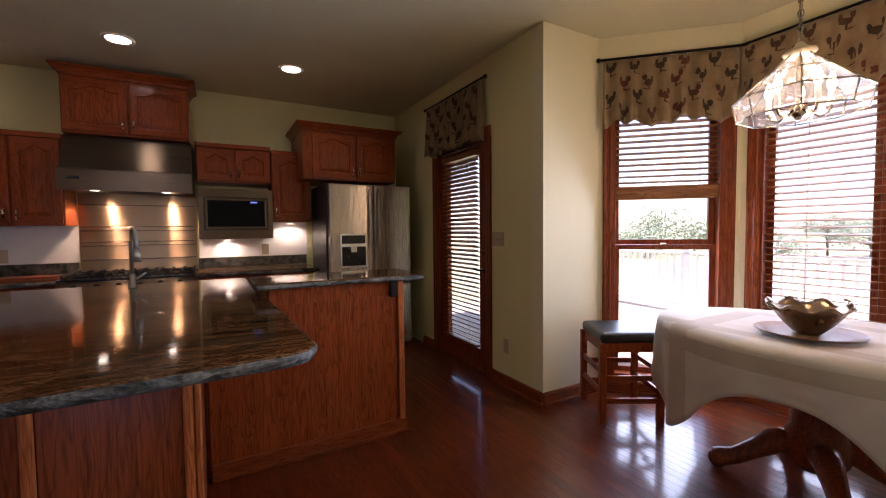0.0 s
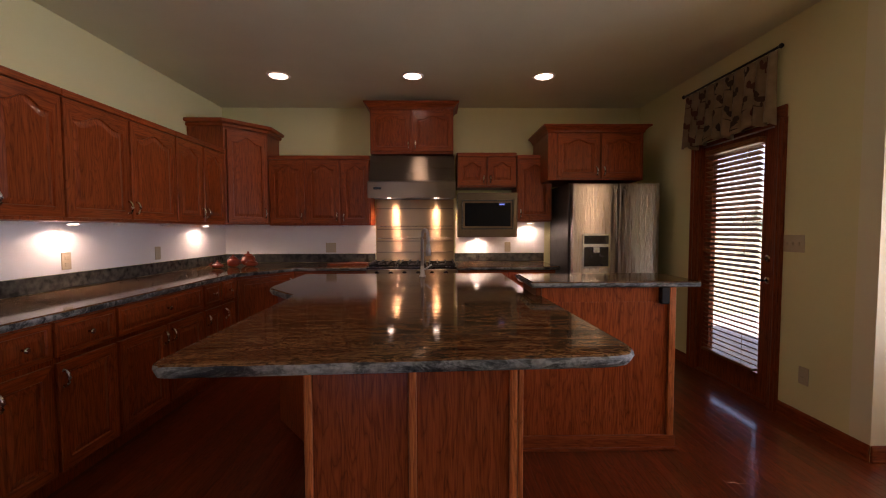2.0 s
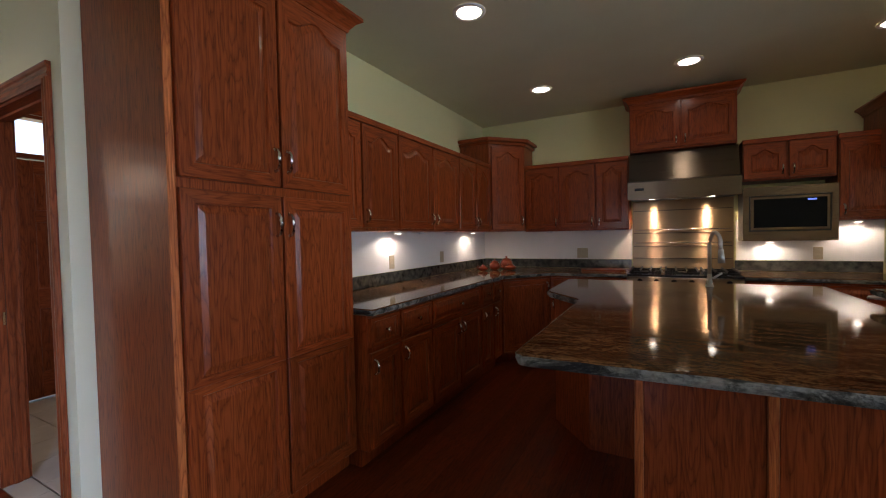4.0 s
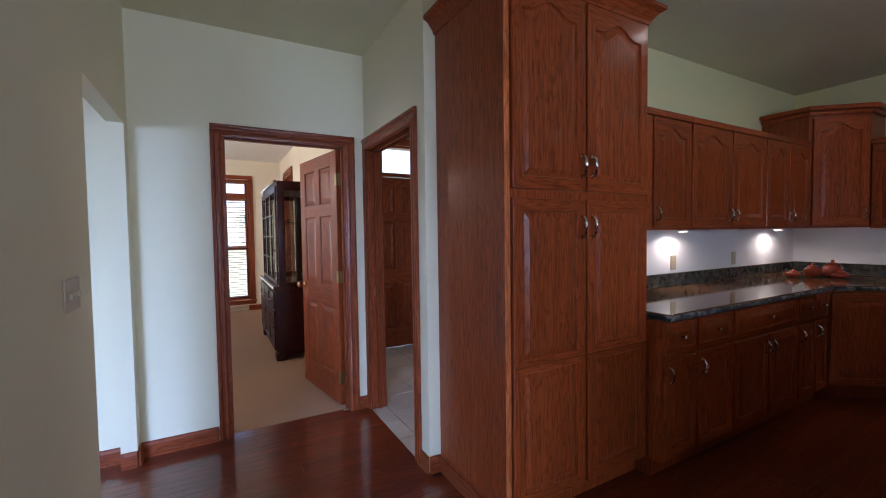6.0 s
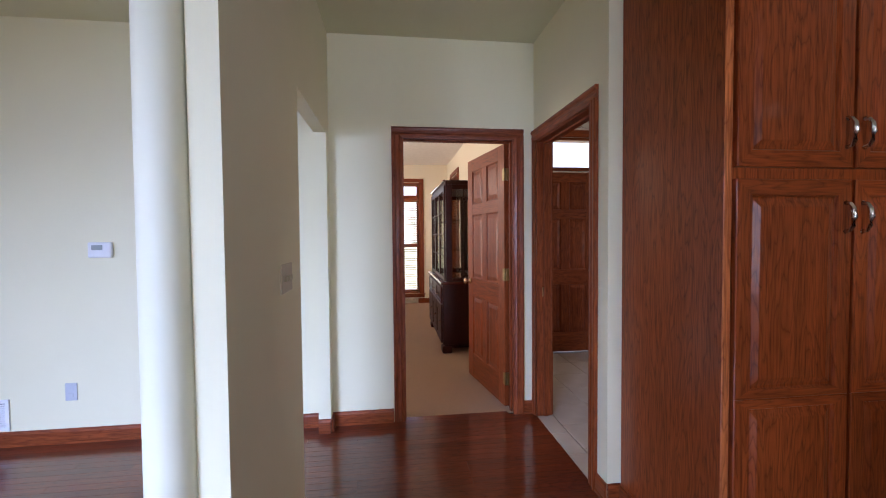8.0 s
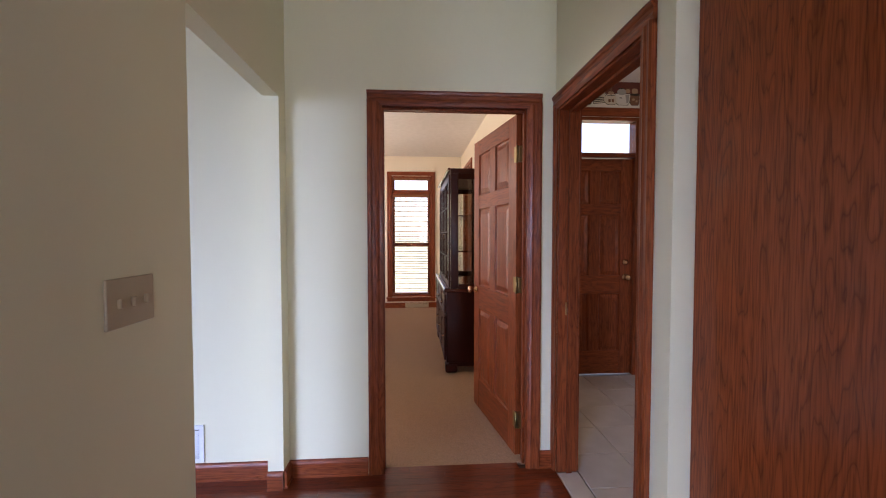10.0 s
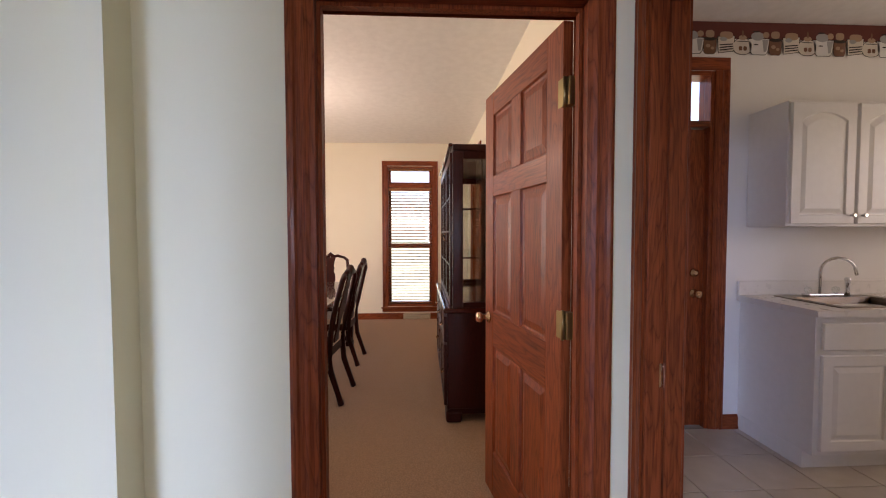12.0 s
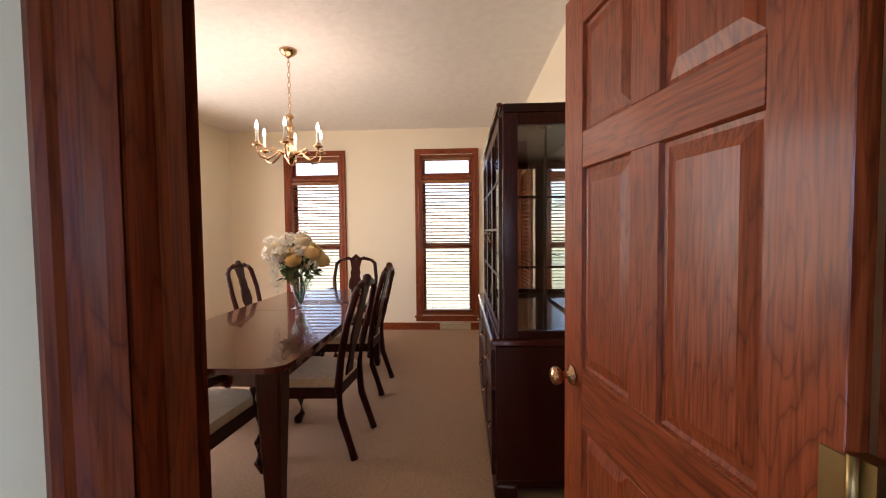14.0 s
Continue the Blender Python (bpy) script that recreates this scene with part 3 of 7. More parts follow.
def raised(w, h, arch=0.0, frame_w=0.055, rail=0.055, t=0.02, low=None, top=None, brow=False):
    """A framed cabinet door with a raised panel, its head arched; x across, z up, face at -t. Slot 1 takes the rails."""
    bm = bmesh.new()
    n = 12

    def outline(dx, top_gap):
        x0, x1, z0, z1 = frame_w + dx, w - frame_w - dx, (rail if low is None else low) + dx, h - (rail if top is None else top) - dx - top_gap
        pts = [(x0, z0), (x1, z0)]
        k = n if arch else 1
        for i in range(k + 1):
            s = i / k
            x = x1 + (x0 - x1) * s
            u = abs(2 * s - 1)
            lift = arch * (0.5 + 0.5 * math.cos(math.pi * min(1.0, u / 0.78))) if arch else 0.0
            if brow:
                lift = arch * (1.0 - u * u)
            pts.append((x, z1 - arch + lift))
        return pts
    base = outline(0, 0)
    k = len(base)
    out = []
    for i, (x, z) in enumerate(base):
        if i == 0:
            out.append((0, 0))
        elif i == 1:
            out.append((w, 0))
        elif i == 2:
            out.append((w, h))
        elif i == k - 1:
            out.append((0, h))
        else:
            out.append((x, h))

    def ring(pts, y):
        return [bm.verts.new((x, y, z)) for x, z in pts]
    back = ring(out, 0)
    r0 = ring(out, -t + 0.003)
    ins = [(min(max(x, 0.003), w - 0.003), min(max(z, 0.003), h - 0.003)) for x, z in out]
    r1 = ring(ins, -t)
    r2 = ring(base, -t)
    r3 = ring(outline(0.005, 0.0), -t + 0.009)
    r4 = ring(outline(0.012, 0.0), -t + 0.009)
    r5 = ring(outline(0.036, 0.004), -t + 0.002)
    loops = [back, r0, r1, r2, r3, r4, r5]
    for li, (a, c) in enumerate(zip(loops, loops[1:])):
        for i in range(k):
            j = (i + 1) % k
            f = bm.faces.new((a[i], a[j], c[j], c[i]))
            if li == 2 and i not in (1, k - 1):
                f.material_index = 1
    bm.faces.new(r5)
    bm.faces.new(back[::-1])
    return bm


def pull(bm_len=0.10):
    """A bowed bar handle, standing along z from 0, out to -y."""
    pts = [(0, 0, 0), (0, -0.016, 0.004), (0, -0.026, 0.02), (0, -0.029, bm_len * 0.5), (0, -0.026, bm_len - 0.02), (0, -0.016, bm_len - 0.004), (0, 0, bm_len)]
    return tube(pts, [0.008, 0.006, 0.007, 0.009, 0.007, 0.006, 0.008], 8)


def knob():
    bm = lathe([(0.006, 0), (0.005, 0.012), (0.014, 0.020), (0.015, 0.026), (0.009, 0.031)], 12)
    return shift(bm, Matrix.Rotation(radians(90), 4, "X"))


def crown(w, d, z, out=0.05, tall=0.07, sides=(True, True)):
    """A stepped cornice round the head of a cabinet of width w and depth d (front at y = 0)."""
    bm = bmesh.new()
    prof = [(0, 0), (0.010, 0.004), (0.014, 0.02), (out * 0.6, tall * 0.62), (out, tall * 0.8), (out, tall)]
    rings = []
    for p, q in prof:
        a = -p if sides[0] else 0.0
        b = w + p if sides[1] else w
        rings.append([bm.verts.new(c) for c in ((a, d, z + q), (a, -p, z + q), (b, -p, z + q), (b, d, z + q))])
    for r, s in zip(rings, rings[1:]):
        for i in range(3):
            bm.faces.new((r[i], r[i + 1], s[i + 1], s[i]))
    bm.faces.new(rings[-1])
    bm.faces.new(rings[0][::-1])
    return bm


def cabinet(name, label, m, w, d, h, doors, wall_cab=True, kick=0.0, crown_at=None, mats=(M_CAB, M_CABH), group="", drawers=(), crown_sides=(True, True), crown_out=0.05, crown_tall=0.07, plain_crown=0.0):
    """A box with face frame and overlay doors. Local x across, y back from the face, z up. doors: (x0, x1, z0, z1, handle side, arch, handle height)."""
    e = thing(name, label, "cabinet", m, group)
    t = 0.02
    part("body", box((0, t * 0, kick), (w, d, h), 0.002), mats[0], e)
    if kick:
        part("toe_kick", box((0.0, 0.06, 0.0), (w, d, kick), 0.001), mats[0], e)
    for x0, x1, z0, z1, side, arch, hz, *ends in doors:
        dr = part("door", raised(x1 - x0, z1 - z0, arch, low=ends[0] if ends else None, top=ends[1] if ends else None), mats, e, "", Matrix.Translation((x0, -0.001, z0)))
        if side:
            hx = 0.028 if side == "l" else x1 - x0 - 0.028
            part("handle", pull(0.10 if h > 2 else 0.08), M_NICKEL, dr, "satin nickel bow handle", Matrix.Translation((hx, -0.02, hz - z0)))
    for x0, x1, z0, z1 in drawers:
        dr = part("drawer", raised(x1 - x0, z1 - z0, 0.0, 0.022, 0.022), mats, e, "", Matrix.Translation((x0, -0.001, z0)))
        part("knob", knob(), M_NICKEL, dr, "satin nickel knob", Matrix.Translation(((x1 - x0) / 2, -0.02, (z1 - z0) / 2)))
    if crown_at is not None:
        part("cornice", crown(w, d, crown_at, crown_out, crown_tall, crown_sides), mats[1], e)
    if plain_crown:
        part("top_rail", box((0, -0.026, h - plain_crown), (w, d * 0.5, h + 0.012), 0.004), mats[1], e)
    return e


EAST = Matrix.Rotation(radians(90), 4, "Z")     # a cabinet that faces east: local x runs north

# ---- kitchen: tall pantry ----
PX, PY0, PY1 = -3.885, 0.97, 1.93
pw = PY1 - PY0
pantry = cabinet("pantry_cabinet", "tall reddish oak pantry cabinet with four raised-panel doors", Matrix.Translation((PX, PY0, 0)) @ EAST, pw, 0.612, 2.47,
        [(0.03, pw / 2 - 0.006, 1.55, 2.44, "r", 0.055, 1.62), (pw / 2 + 0.006, pw - 0.02, 1.55, 2.44, "l", 0.055, 1.62),
         (0.03, pw / 2 - 0.006, 0.76, 1.51, "r", 0.0, 1.33, 0.032, 0.055), (pw / 2 + 0.006, pw - 0.02, 0.76, 1.51, "l", 0.0, 1.33, 0.032, 0.055),
         (0.03, pw / 2 - 0.006, 0.12, 0.7595, "", 0.0, 1.0, 0.055, 0.032), (pw / 2 + 0.006, pw - 0.02, 0.12, 0.7595, "", 0.0, 1.0, 0.055, 0.032)], False, 0.10, 2.45, crown_out=0.07, crown_tall=0.09)

part("corner_stile", box((-0.004, -0.006, 0.10), (0.026, -0.0005, 2.45), 0.003), M_POST, pantry, "paler grained oak corner stile")
part("base_moulding", box((-0.014, 0.002, 0.0), (-0.0005, 0.61, 0.085), 0.004, 2), M_TRIMY, pantry)

# wall cabinets of the west run
UX = -4.075
edges = [1.94, 2.246, 2.66, 3.17, 3.67]
def west_uppers(y0, y1, splits, sides):
    m = Matrix.Translation((UX, y0, 1.36)) @ EAST
    doors = []
    for a, b, s in zip(splits, splits[1:], sides):
        doors.append((a - y0 + 0.008, b - y0 - 0.008, 0.02, 0.70, s, 0.05, 0.06))
    cabinet("wall_cabinet", "reddish oak wall cabinet with arched raised-panel doors", m, y1 - y0 - 0.002, 0.35, 0.735, doors, plain_crown=0.03, group="wall cabinets")


west_uppers(1.94, 2.66, [1.94, 2.246, 2.66], "ll")
west_uppers(2.66, 3.67, [2.66, 3.17, 3.67], "rl")
west_uppers(3.67, 4.44, [3.67, 4.06, 4.44], "rl")
# diagonal corner cabinet
e = thing("corner_cabinet", "tall diagonal oak corner cabinet with one arched door and cornice", "cabinet")
CO = [(-4.425, 5.135), (-4.425, 4.445), (-4.07, 4.445), (-3.775, 4.80), (-3.775, 5.135)]
part("body", slab(CO, 1.36, 2.34, 0.0), M_CAB, e)
CO2 = [(-4.425, 5.135), (-4.425, 4.39), (-4.05, 4.39), (-3.715, 4.78), (-3.715, 5.135)]
part("cornice", slab(CO2, 2.372, 2.412, 0.012), M_CABH, e)
part("cornice", slab([(-4.425, 5.135), (-4.425, 4.42), (-4.06, 4.42), (-3.745, 4.79), (-3.745, 5.135)], 2.335, 2.373, 0.012), M_CABH, e)
md, ld = turned((-4.07, 4.445), (-3.775, 4.80))
dr = part("door", raised(ld - 0.05, 0.93, 0.06), (M_CAB, M_CABH), e, "", md @ Matrix.Translation((0.025, -0.002, 1.38)))
part("handle", pull(), M_NICKEL, dr, "satin nickel bow handle", Matrix.Translation((ld - 0.05 - 0.028, -0.02, 0.05)))

# north wall cabinets
def north_uppers(x0, x1, yf, z0, z1, splits, sides, label, crown_at=None, arch=0.05, mats=(M_CAB, M_CABH), **kw):
    m = Matrix.Translation((x0, yf, z0))
    h = z1 - z0
    doors = [(a - x0 + 0.01, b - x0 - 0.01, 0.02, h - 0.035, s, arch, 0.05) for a, b, s in zip(splits, splits[1:], sides)]
    return cabinet("wall_cabinet", label, m, x1 - x0 - 0.002, KN - yf - 0.004, h, doors, crown_at=crown_at, mats=mats, group="wall cabinets", **kw)


north_uppers(-3.77, -2.665, 4.81, 1.35, 2.095, [-3.77, -3.373, -2.992, -2.67], "rrl", "reddish oak wall cabinet with three arched doors", plain_crown=0.03)
north_uppers(-2.655, -1.755, 4.76, 2.12, 2.61, [-2.655, -2.205, -1.755], "rl", "high oak cabinet with cornice above the range hood", 0.475, 0.04, crown_out=0.06, crown_tall=0.075)
north_uppers(-1.715, -1.06, 4.81, 1.76, 2.125, [-1.715, -1.387, -1.06], "rl", "short oak wall cabinet above the microwave", plain_crown=0.03, arch=0.045)
north_uppers(-1.055, -0.665, 4.81, 1.385, 2.10, [-1.055, -0.665], "l", "narrow oak wall cabinet beside the fridge", plain_crown=0.03)
north_uppers(-0.80, 0.18, 4.48, 1.80, 2.30, [-0.72, -0.27, 0.16], "rl", "deep oak cabinet with cornice above the fridge", 0.48, 0.04, crown_out=0.06, crown_tall=0.075)


# ---- kitchen: base cabinets and counters ----
def base_run(x0, w, m, ndoors, drawer=True, label="reddish oak base cabinet with a drawer over raised-panel doors"):
    step = w / ndoors
    doors, drawers = [], []
    for i in range(ndoors):
        side = "l" if (ndoors > 1 and i == 1) or ndoors == 1 else "r"
        doors.append((i * step + 0.012, (i + 1) * step - 0.012, 0.12, 0.66 if drawer else 0.86, side, 0.0, 0.54 if drawer else 0.72))
    if drawer:
        drawers.append((0.012, w - 0.012, 0.69, 0.86))
    return cabinet("base_cabinet", label, m, w - 0.002, 0.60, 0.875, doors, False, 0.10, drawers=drawers, group="base cabinets")


BX = -3.80
for y0, y1, n in [(1.94, 2.25, 1), (2.25, 2.64, 1), (2.64, 3.52, 2), (3.52, 3.80, 1), (3.80, 4.02, 1)]:
    base_run(0, y1 - y0, Matrix.Translation((BX, y0, 0)) @ EAST, n)
md2, ld2 = turned((BX, 4.03), (-3.42, 4.52))
e = thing("base_corner_cabinet", "diagonal oak base cabinet in the kitchen corner", "cabinet", Matrix(), "base cabinets")
part("body", slab([(-4.42, 5.13), (-4.42, 4.03), (BX, 4.03), (-3.42, 4.52), (-3.42, 5.13)], 0.10, 0.875), M_CAB, e)
part("toe_kick", slab([(-4.42, 5.13), (-4.42, 4.09), (-3.86, 4.09), (-3.48, 4.58), (-3.48, 5.13)], 0.0, 0.10), M_CAB, e)
dr = part("door", raised(ld2 - 0.06, 0.72), (M_CAB, M_CABH), e, "", md2 @ Matrix.Translation((0.03, -0.002, 0.13)))
part("handle", pull(), M_NICKEL, dr, "satin nickel bow handle", Matrix.Translation((ld2 - 0.09, -0.02, 0.58)))
for x0, x1, n in [(-3.42, -3.05, 1), (-3.05, -2.67, 1), (-1.72, -1.22, 1), (-1.22, -0.70, 1)]:
    base_run(0, x1 - x0, Matrix.Translation((x0, 4.52, 0)), n)


def rounded(pts, r, n=5):
    """Plan outline with rounded corners; r per point."""
    out = []
    k = len(pts)
    for i, p in enumerate(pts):
        rr = r[i] if isinstance(r, (list, tuple)) else r
        p, a, c = Vector(p), Vector(pts[i - 1]), Vector(pts[(i + 1) % k])
        if rr <= 0:
            out.append((p.x, p.y))
            continue
        u, v = (a - p).normalized(), (c - p).normalized()
        s, e2 = p + u * rr, p + v * rr
        for j in range(n + 1):
            q = j / n
            w = (1 - q) ** 2 * s + 2 * q * (1 - q) * p + q * q * e2
            out.append((w.x, w.y))
    return out


def stone_top(name, outline, z0, z1, parent, rough=0.004, seed=3):
    """A polished stone slab with an uneven broken edge."""
    rnd = random.Random(seed)
    pts = []
    k = len(outline)
    for i in range(k):
        a, b = Vector(outline[i]), Vector(outline[(i + 1) % k])
        n = max(1, int((b - a).length / 0.05))
        for j in range(n):
            p = a.lerp(b, j / n)
            pts.append(p)
    bm = bmesh.new()
    levels = [(z0, 0.004), (z0 + 0.25 * (z1 - z0), -0.004), (z0 + 0.6 * (z1 - z0), -0.006), (z1 - 0.006, -0.001), (z1 - 0.001, 0.003), (z1, 0.008)]
    cen = sum(pts, Vector((0, 0))) / len(pts)
    rings = []
    for li, (z, inn) in enumerate(levels):
        ring = []
        for i, p in enumerate(pts):
            t = (pts[(i + 1) % len(pts)] - pts[i - 1]).normalized()
            nrm = Vector((-t.y, t.x))
            wob = rough * rnd.uniform(-1, 1) if 0 < li < 4 else 0.0
            q = p + nrm * (inn + wob)
            ring.append(bm.verts.new((q.x, q.y, z)))
        rings.append(ring)
    n = len(pts)
    for li, (a, c) in enumerate(zip(rings, rings[1:])):
        for i in range(n):
            f = bm.faces.new((a[i], a[(i + 1) % n], c[(i + 1) % n], c[i]))
            f.material_index = 1 if li < 3 else 0
            f.smooth = True
    bm.faces.new(rings[-1])
    bm.faces.new(rings[0][::-1])
    bmesh.ops.triangulate(bm, faces=[f for f in bm.faces if len(f.verts) > 4])
    rim = bm.copy()
    for mesh, drop in ((bm, 1), (rim, 0)):
        bmesh.ops.delete(mesh, geom=[f for f in mesh.faces if f.material_index == drop], context="FACES")
        for f in mesh.faces:
            f.material_index = 0
    part(name, bm, M_GRAN, parent, "polished brown granite surface")
    part("broken_edge", rim, M_GEDGE, parent, "pale grey rough-chiselled edge")



e = thing("countertop", "polished brown veined granite counter along two walls", "countertop")
CX, CY = -3.75, 4.48
stone_top("slab", [(-4.425, 1.935), (CX, 1.935), (CX, 3.99), (-3.40, CY), (-2.668, CY), (-2.668, 5.135), (-4.425, 5.135)], 0.878, 0.915, e)
stone_top("slab", [(-1.732, CY), (-0.67, CY), (-0.67, 5.135), (-1.732, 5.135)], 0.878, 0.915, e)
part("upstand", box((-4.425, 1.94, 0.917), (-4.405, 5.135, 1.018), 0.002), M_GREYGRAN, e, "grey-green mottled granite upstand")
part("upstand", box((-4.403, 5.115, 0.917), (-2.668, 5.135, 1.018), 0.002), M_GREYGRAN, e, "grey-green mottled granite upstand")
part("upstand", box((-1.732, 5.115, 0.917), (-0.67, 5.135, 1.018), 0.002), M_GREYGRAN, e, "grey-green mottled granite upstand")

# island
e = thing("kitchen_island", "oak-panelled kitchen island with corner posts", "kitchen island")
IX0, IX1, IY0 = -2.43, -1.65, 1.76
part("body", slab([(IX0, IY0), (IX1, IY0), (IX1, 2.66), (-0.57, 2.66), (-0.57, 3.02), (-1.36, 3.02), (-1.36, 3.82), (-3.02, 3.82), (-3.02, 3.05), (-2.74, 2.72), (IX0, 2.72)], 0.0, 0.876), M_CAB, e)
for x0, x1 in ((IX0, IX0 + 0.03), (-2.05, -2.02), (IX1 - 0.03, IX1)):
    part("post", box((x0, IY0 - 0.022, 0), (x1, IY0 - 0.001, 0.876), 0.008, 2), M_POST, e)
part("post", box((IX1 + 0.001, IY0 - 0.022, 0), (IX1 + 0.02, IY0 + 0.02, 0.876), 0.006, 2), M_POST, e)
part("front_panel", box((IX0 + 0.032, IY0 - 0.008, 0.0), (-2.052, IY0 - 0.001, 0.876), 0.001), M_CAB, e)
part("front_panel", box((-2.018, IY0 - 0.008, 0.0), (IX1 - 0.032, IY0 - 0.001, 0.876), 0.001), M_CAB, e)
part("bar_panel", box((IX1 + 0.022, 2.64, 0.0), (-0.572, 2.659, 0.876), 0.001), M_CAB, e)
part("bar_panel", box((-1.332, 2.64, 0.8762), (-0.572, 2.659, 0.966), 0.001), M_CAB, e)
part("bar_panel", box((-0.569, 2.64, 0.0), (-0.55, 3.02, 0.966), 0.001), M_CAB, e)
part("post", box((-0.59, 2.622, 0.0), (-0.55, 2.639, 0.966), 0.005, 2), M_POST, e)
part("plinth", box((IX1 + 0.022, 2.618, 0.0), (-0.54, 2.638, 0.085), 0.005, 2), M_TRIMX, e)
part("shoe_mould", box((IX1 + 0.022, 2.602, 0.0), (-0.525, 2.617, 0.02), 0.006, 2), M_TRIMX, e)
part("bar_riser", box((-1.36, 2.662, 0.878), (-0.57, 3.02, 0.966), 0.001), M_CAB, e)
part("bracket", box((-0.645, 2.606, 0.868), (-0.597, 2.6395, 0.965), 0.004), M_IRON, e, "black iron support bracket")
IT = rounded([(-2.78, 1.45), (-1.30, 1.52), (-1.335, 2.63), (-1.372, 2.66), (-1.372, 3.86), (-3.09, 3.86), (-3.07, 3.02), (-2.79, 2.70)], [0.06, 0.13, 0.02, 0, 0.03, 0.05, 0.08, 0.05])
e2 = thing("island_countertop", "polished granite island top, brown and gold veins, rough edge", "countertop")
stone_top("slab", IT, 0.877, 0.918, e2, 0.006, 5)
e3 = thing("raised_bar_top", "raised granite breakfast bar with a pale rough edge", "countertop")
stone_top("slab", rounded([(-1.40, 2.60), (-0.41, 2.60), (-0.41, 3.06), (-1.40, 3.06)], [0.01, 0.04, 0.04, 0.01]), 0.967, 1.0, e3, 0.004, 7)


def plate(name, label, m, w, h, mat, kind):
    """A wall plate; local x across, face to -y, centred."""
    e = thing(name, label, kind, m)
    part("cover", box((-w / 2, -0.008, -h / 2), (w / 2, -0.001, h / 2), 0.003, 2), mat, e)
    if kind == "outlet":
        for z in (-0.022, 0.022):
            part("socket", box((-0.016, -0.011, z - 0.014), (0.016, -0.0082, z + 0.014), 0.003), mat, e)
    else:
        n = max(1, round(w / 0.055))
        for i in range(n):
            x = (i - (n - 1) / 2) * 0.046
            part("toggle", box((x - 0.005, -0.018, -0.012), (x + 0.005, -0.0082, 0.010), 0.002), mat, e)
    return e


def facing(x, y, z, deg):
    """A pose whose -y looks in the plan direction deg (0 = south, 90 = east)."""
    return Matrix.Translation((x, y, z)) @ Matrix.Rotation(radians(deg), 4, "Z")


plate("wall_switch", "ivory triple switch plate on the wall beside the patio door", facing(KE, 2.99, 1.20, -90), 0.16, 0.115, M_IVORY, "light switch")
plate("wall_outlet", "ivory outlet low on the wall near the corner", facing(KE, 2.88, 0.335, -90), 0.07, 0.115, M_IVORY, "outlet")
plate("wall_outlet", "beige outlet on the splash-back", facing(-3.19, 5.134, 1.09, 0), 0.12, 0.115, M_IVORY, "outlet")
plate("wall_outlet", "beige outlet on the splash-back beside the microwave", facing(-1.10, 5.134, 1.09, 0), 0.07, 0.115, M_IVORY, "outlet")
plate("wall_outlet", "beige outlet on the splash-back", facing(KW + 0.006, 3.05, 1.10, 90), 0.07, 0.115, M_IVORY, "outlet")
plate("wall_outlet", "beige outlet on the splash-back", facing(KW + 0.006, 3.95, 1.10, 90), 0.07, 0.115, M_IVORY, "outlet")
plate("wall_switch", "ivory triple switch plate on the hall wall", facing(-4.325, HS, 1.165, 180), 0.165, 0.115, M_IVORY, "light switch")
plate("wall_outlet", "white outlet above the skirting in the family room", facing(DW, -2.22, 0.335, 90), 0.07, 0.115, M_GREYP, "outlet")
e = thing("thermostat", "small white thermostat on the wall", "thermostat", facing(DW, -2.01, 1.255, 90))
part("case", box((-0.07, -0.028, -0.05), (0.07, -0.001, 0.05), 0.008, 2), M_WHITEP, e)
part("screen", box((-0.045, -0.031, 0.0), (0.02, -0.0282, 0.032), 0.001), plain("grey_display", (0.35, 0.38, 0.36), 0.2), e)


def grille(name, label, m, w, h, n, mat):
    e = thing(name, label, "vent", m)
    part("frame", boxes(((-w / 2, -0.012, -h / 2), (w / 2, -0.001, -h / 2 + 0.022)), ((-w / 2, -0.012, h / 2 - 0.022), (w / 2, -0.001, h / 2)), ((-w / 2, -0.012, -h / 2 + 0.022), (-w / 2 + 0.022, -0.001, h / 2 - 0.022)), ((w / 2 - 0.022, -0.012, -h / 2 + 0.022), (w / 2, -0.001, h / 2 - 0.022))), mat, e)
    part("backing", boxes(((-w / 2 + 0.022, -0.002, -h / 2 + 0.022), (w / 2 - 0.022, -0.001, h / 2 - 0.022))), M_DGREY, e)
    first = part("slat", shift(box((-w / 2 + 0.022, -0.006, -0.003), (w / 2 - 0.022, 0.006, 0.0), 0.0), Matrix.Rotation(radians(40), 4, "X")), mat, e, "", Matrix.Translation((0, -0.008, -h / 2 + 0.03)))
    for i in range(1, n):
        again(first, e, Matrix.Translation((0, -0.008, -h / 2 + 0.03 + i * (h - 0.05) / n)))


grille("wall_vent", "white slatted return-air grille low on the wall", facing(DW, -1.19, 0.205, 90), 0.36, 0.20, 11, M_WHITEP)
grille("wall_vent", "white slatted return-air grille low on the wall", facing(DW, -2.76, 0.205, 90), 0.36, 0.20, 11, M_WHITEP)

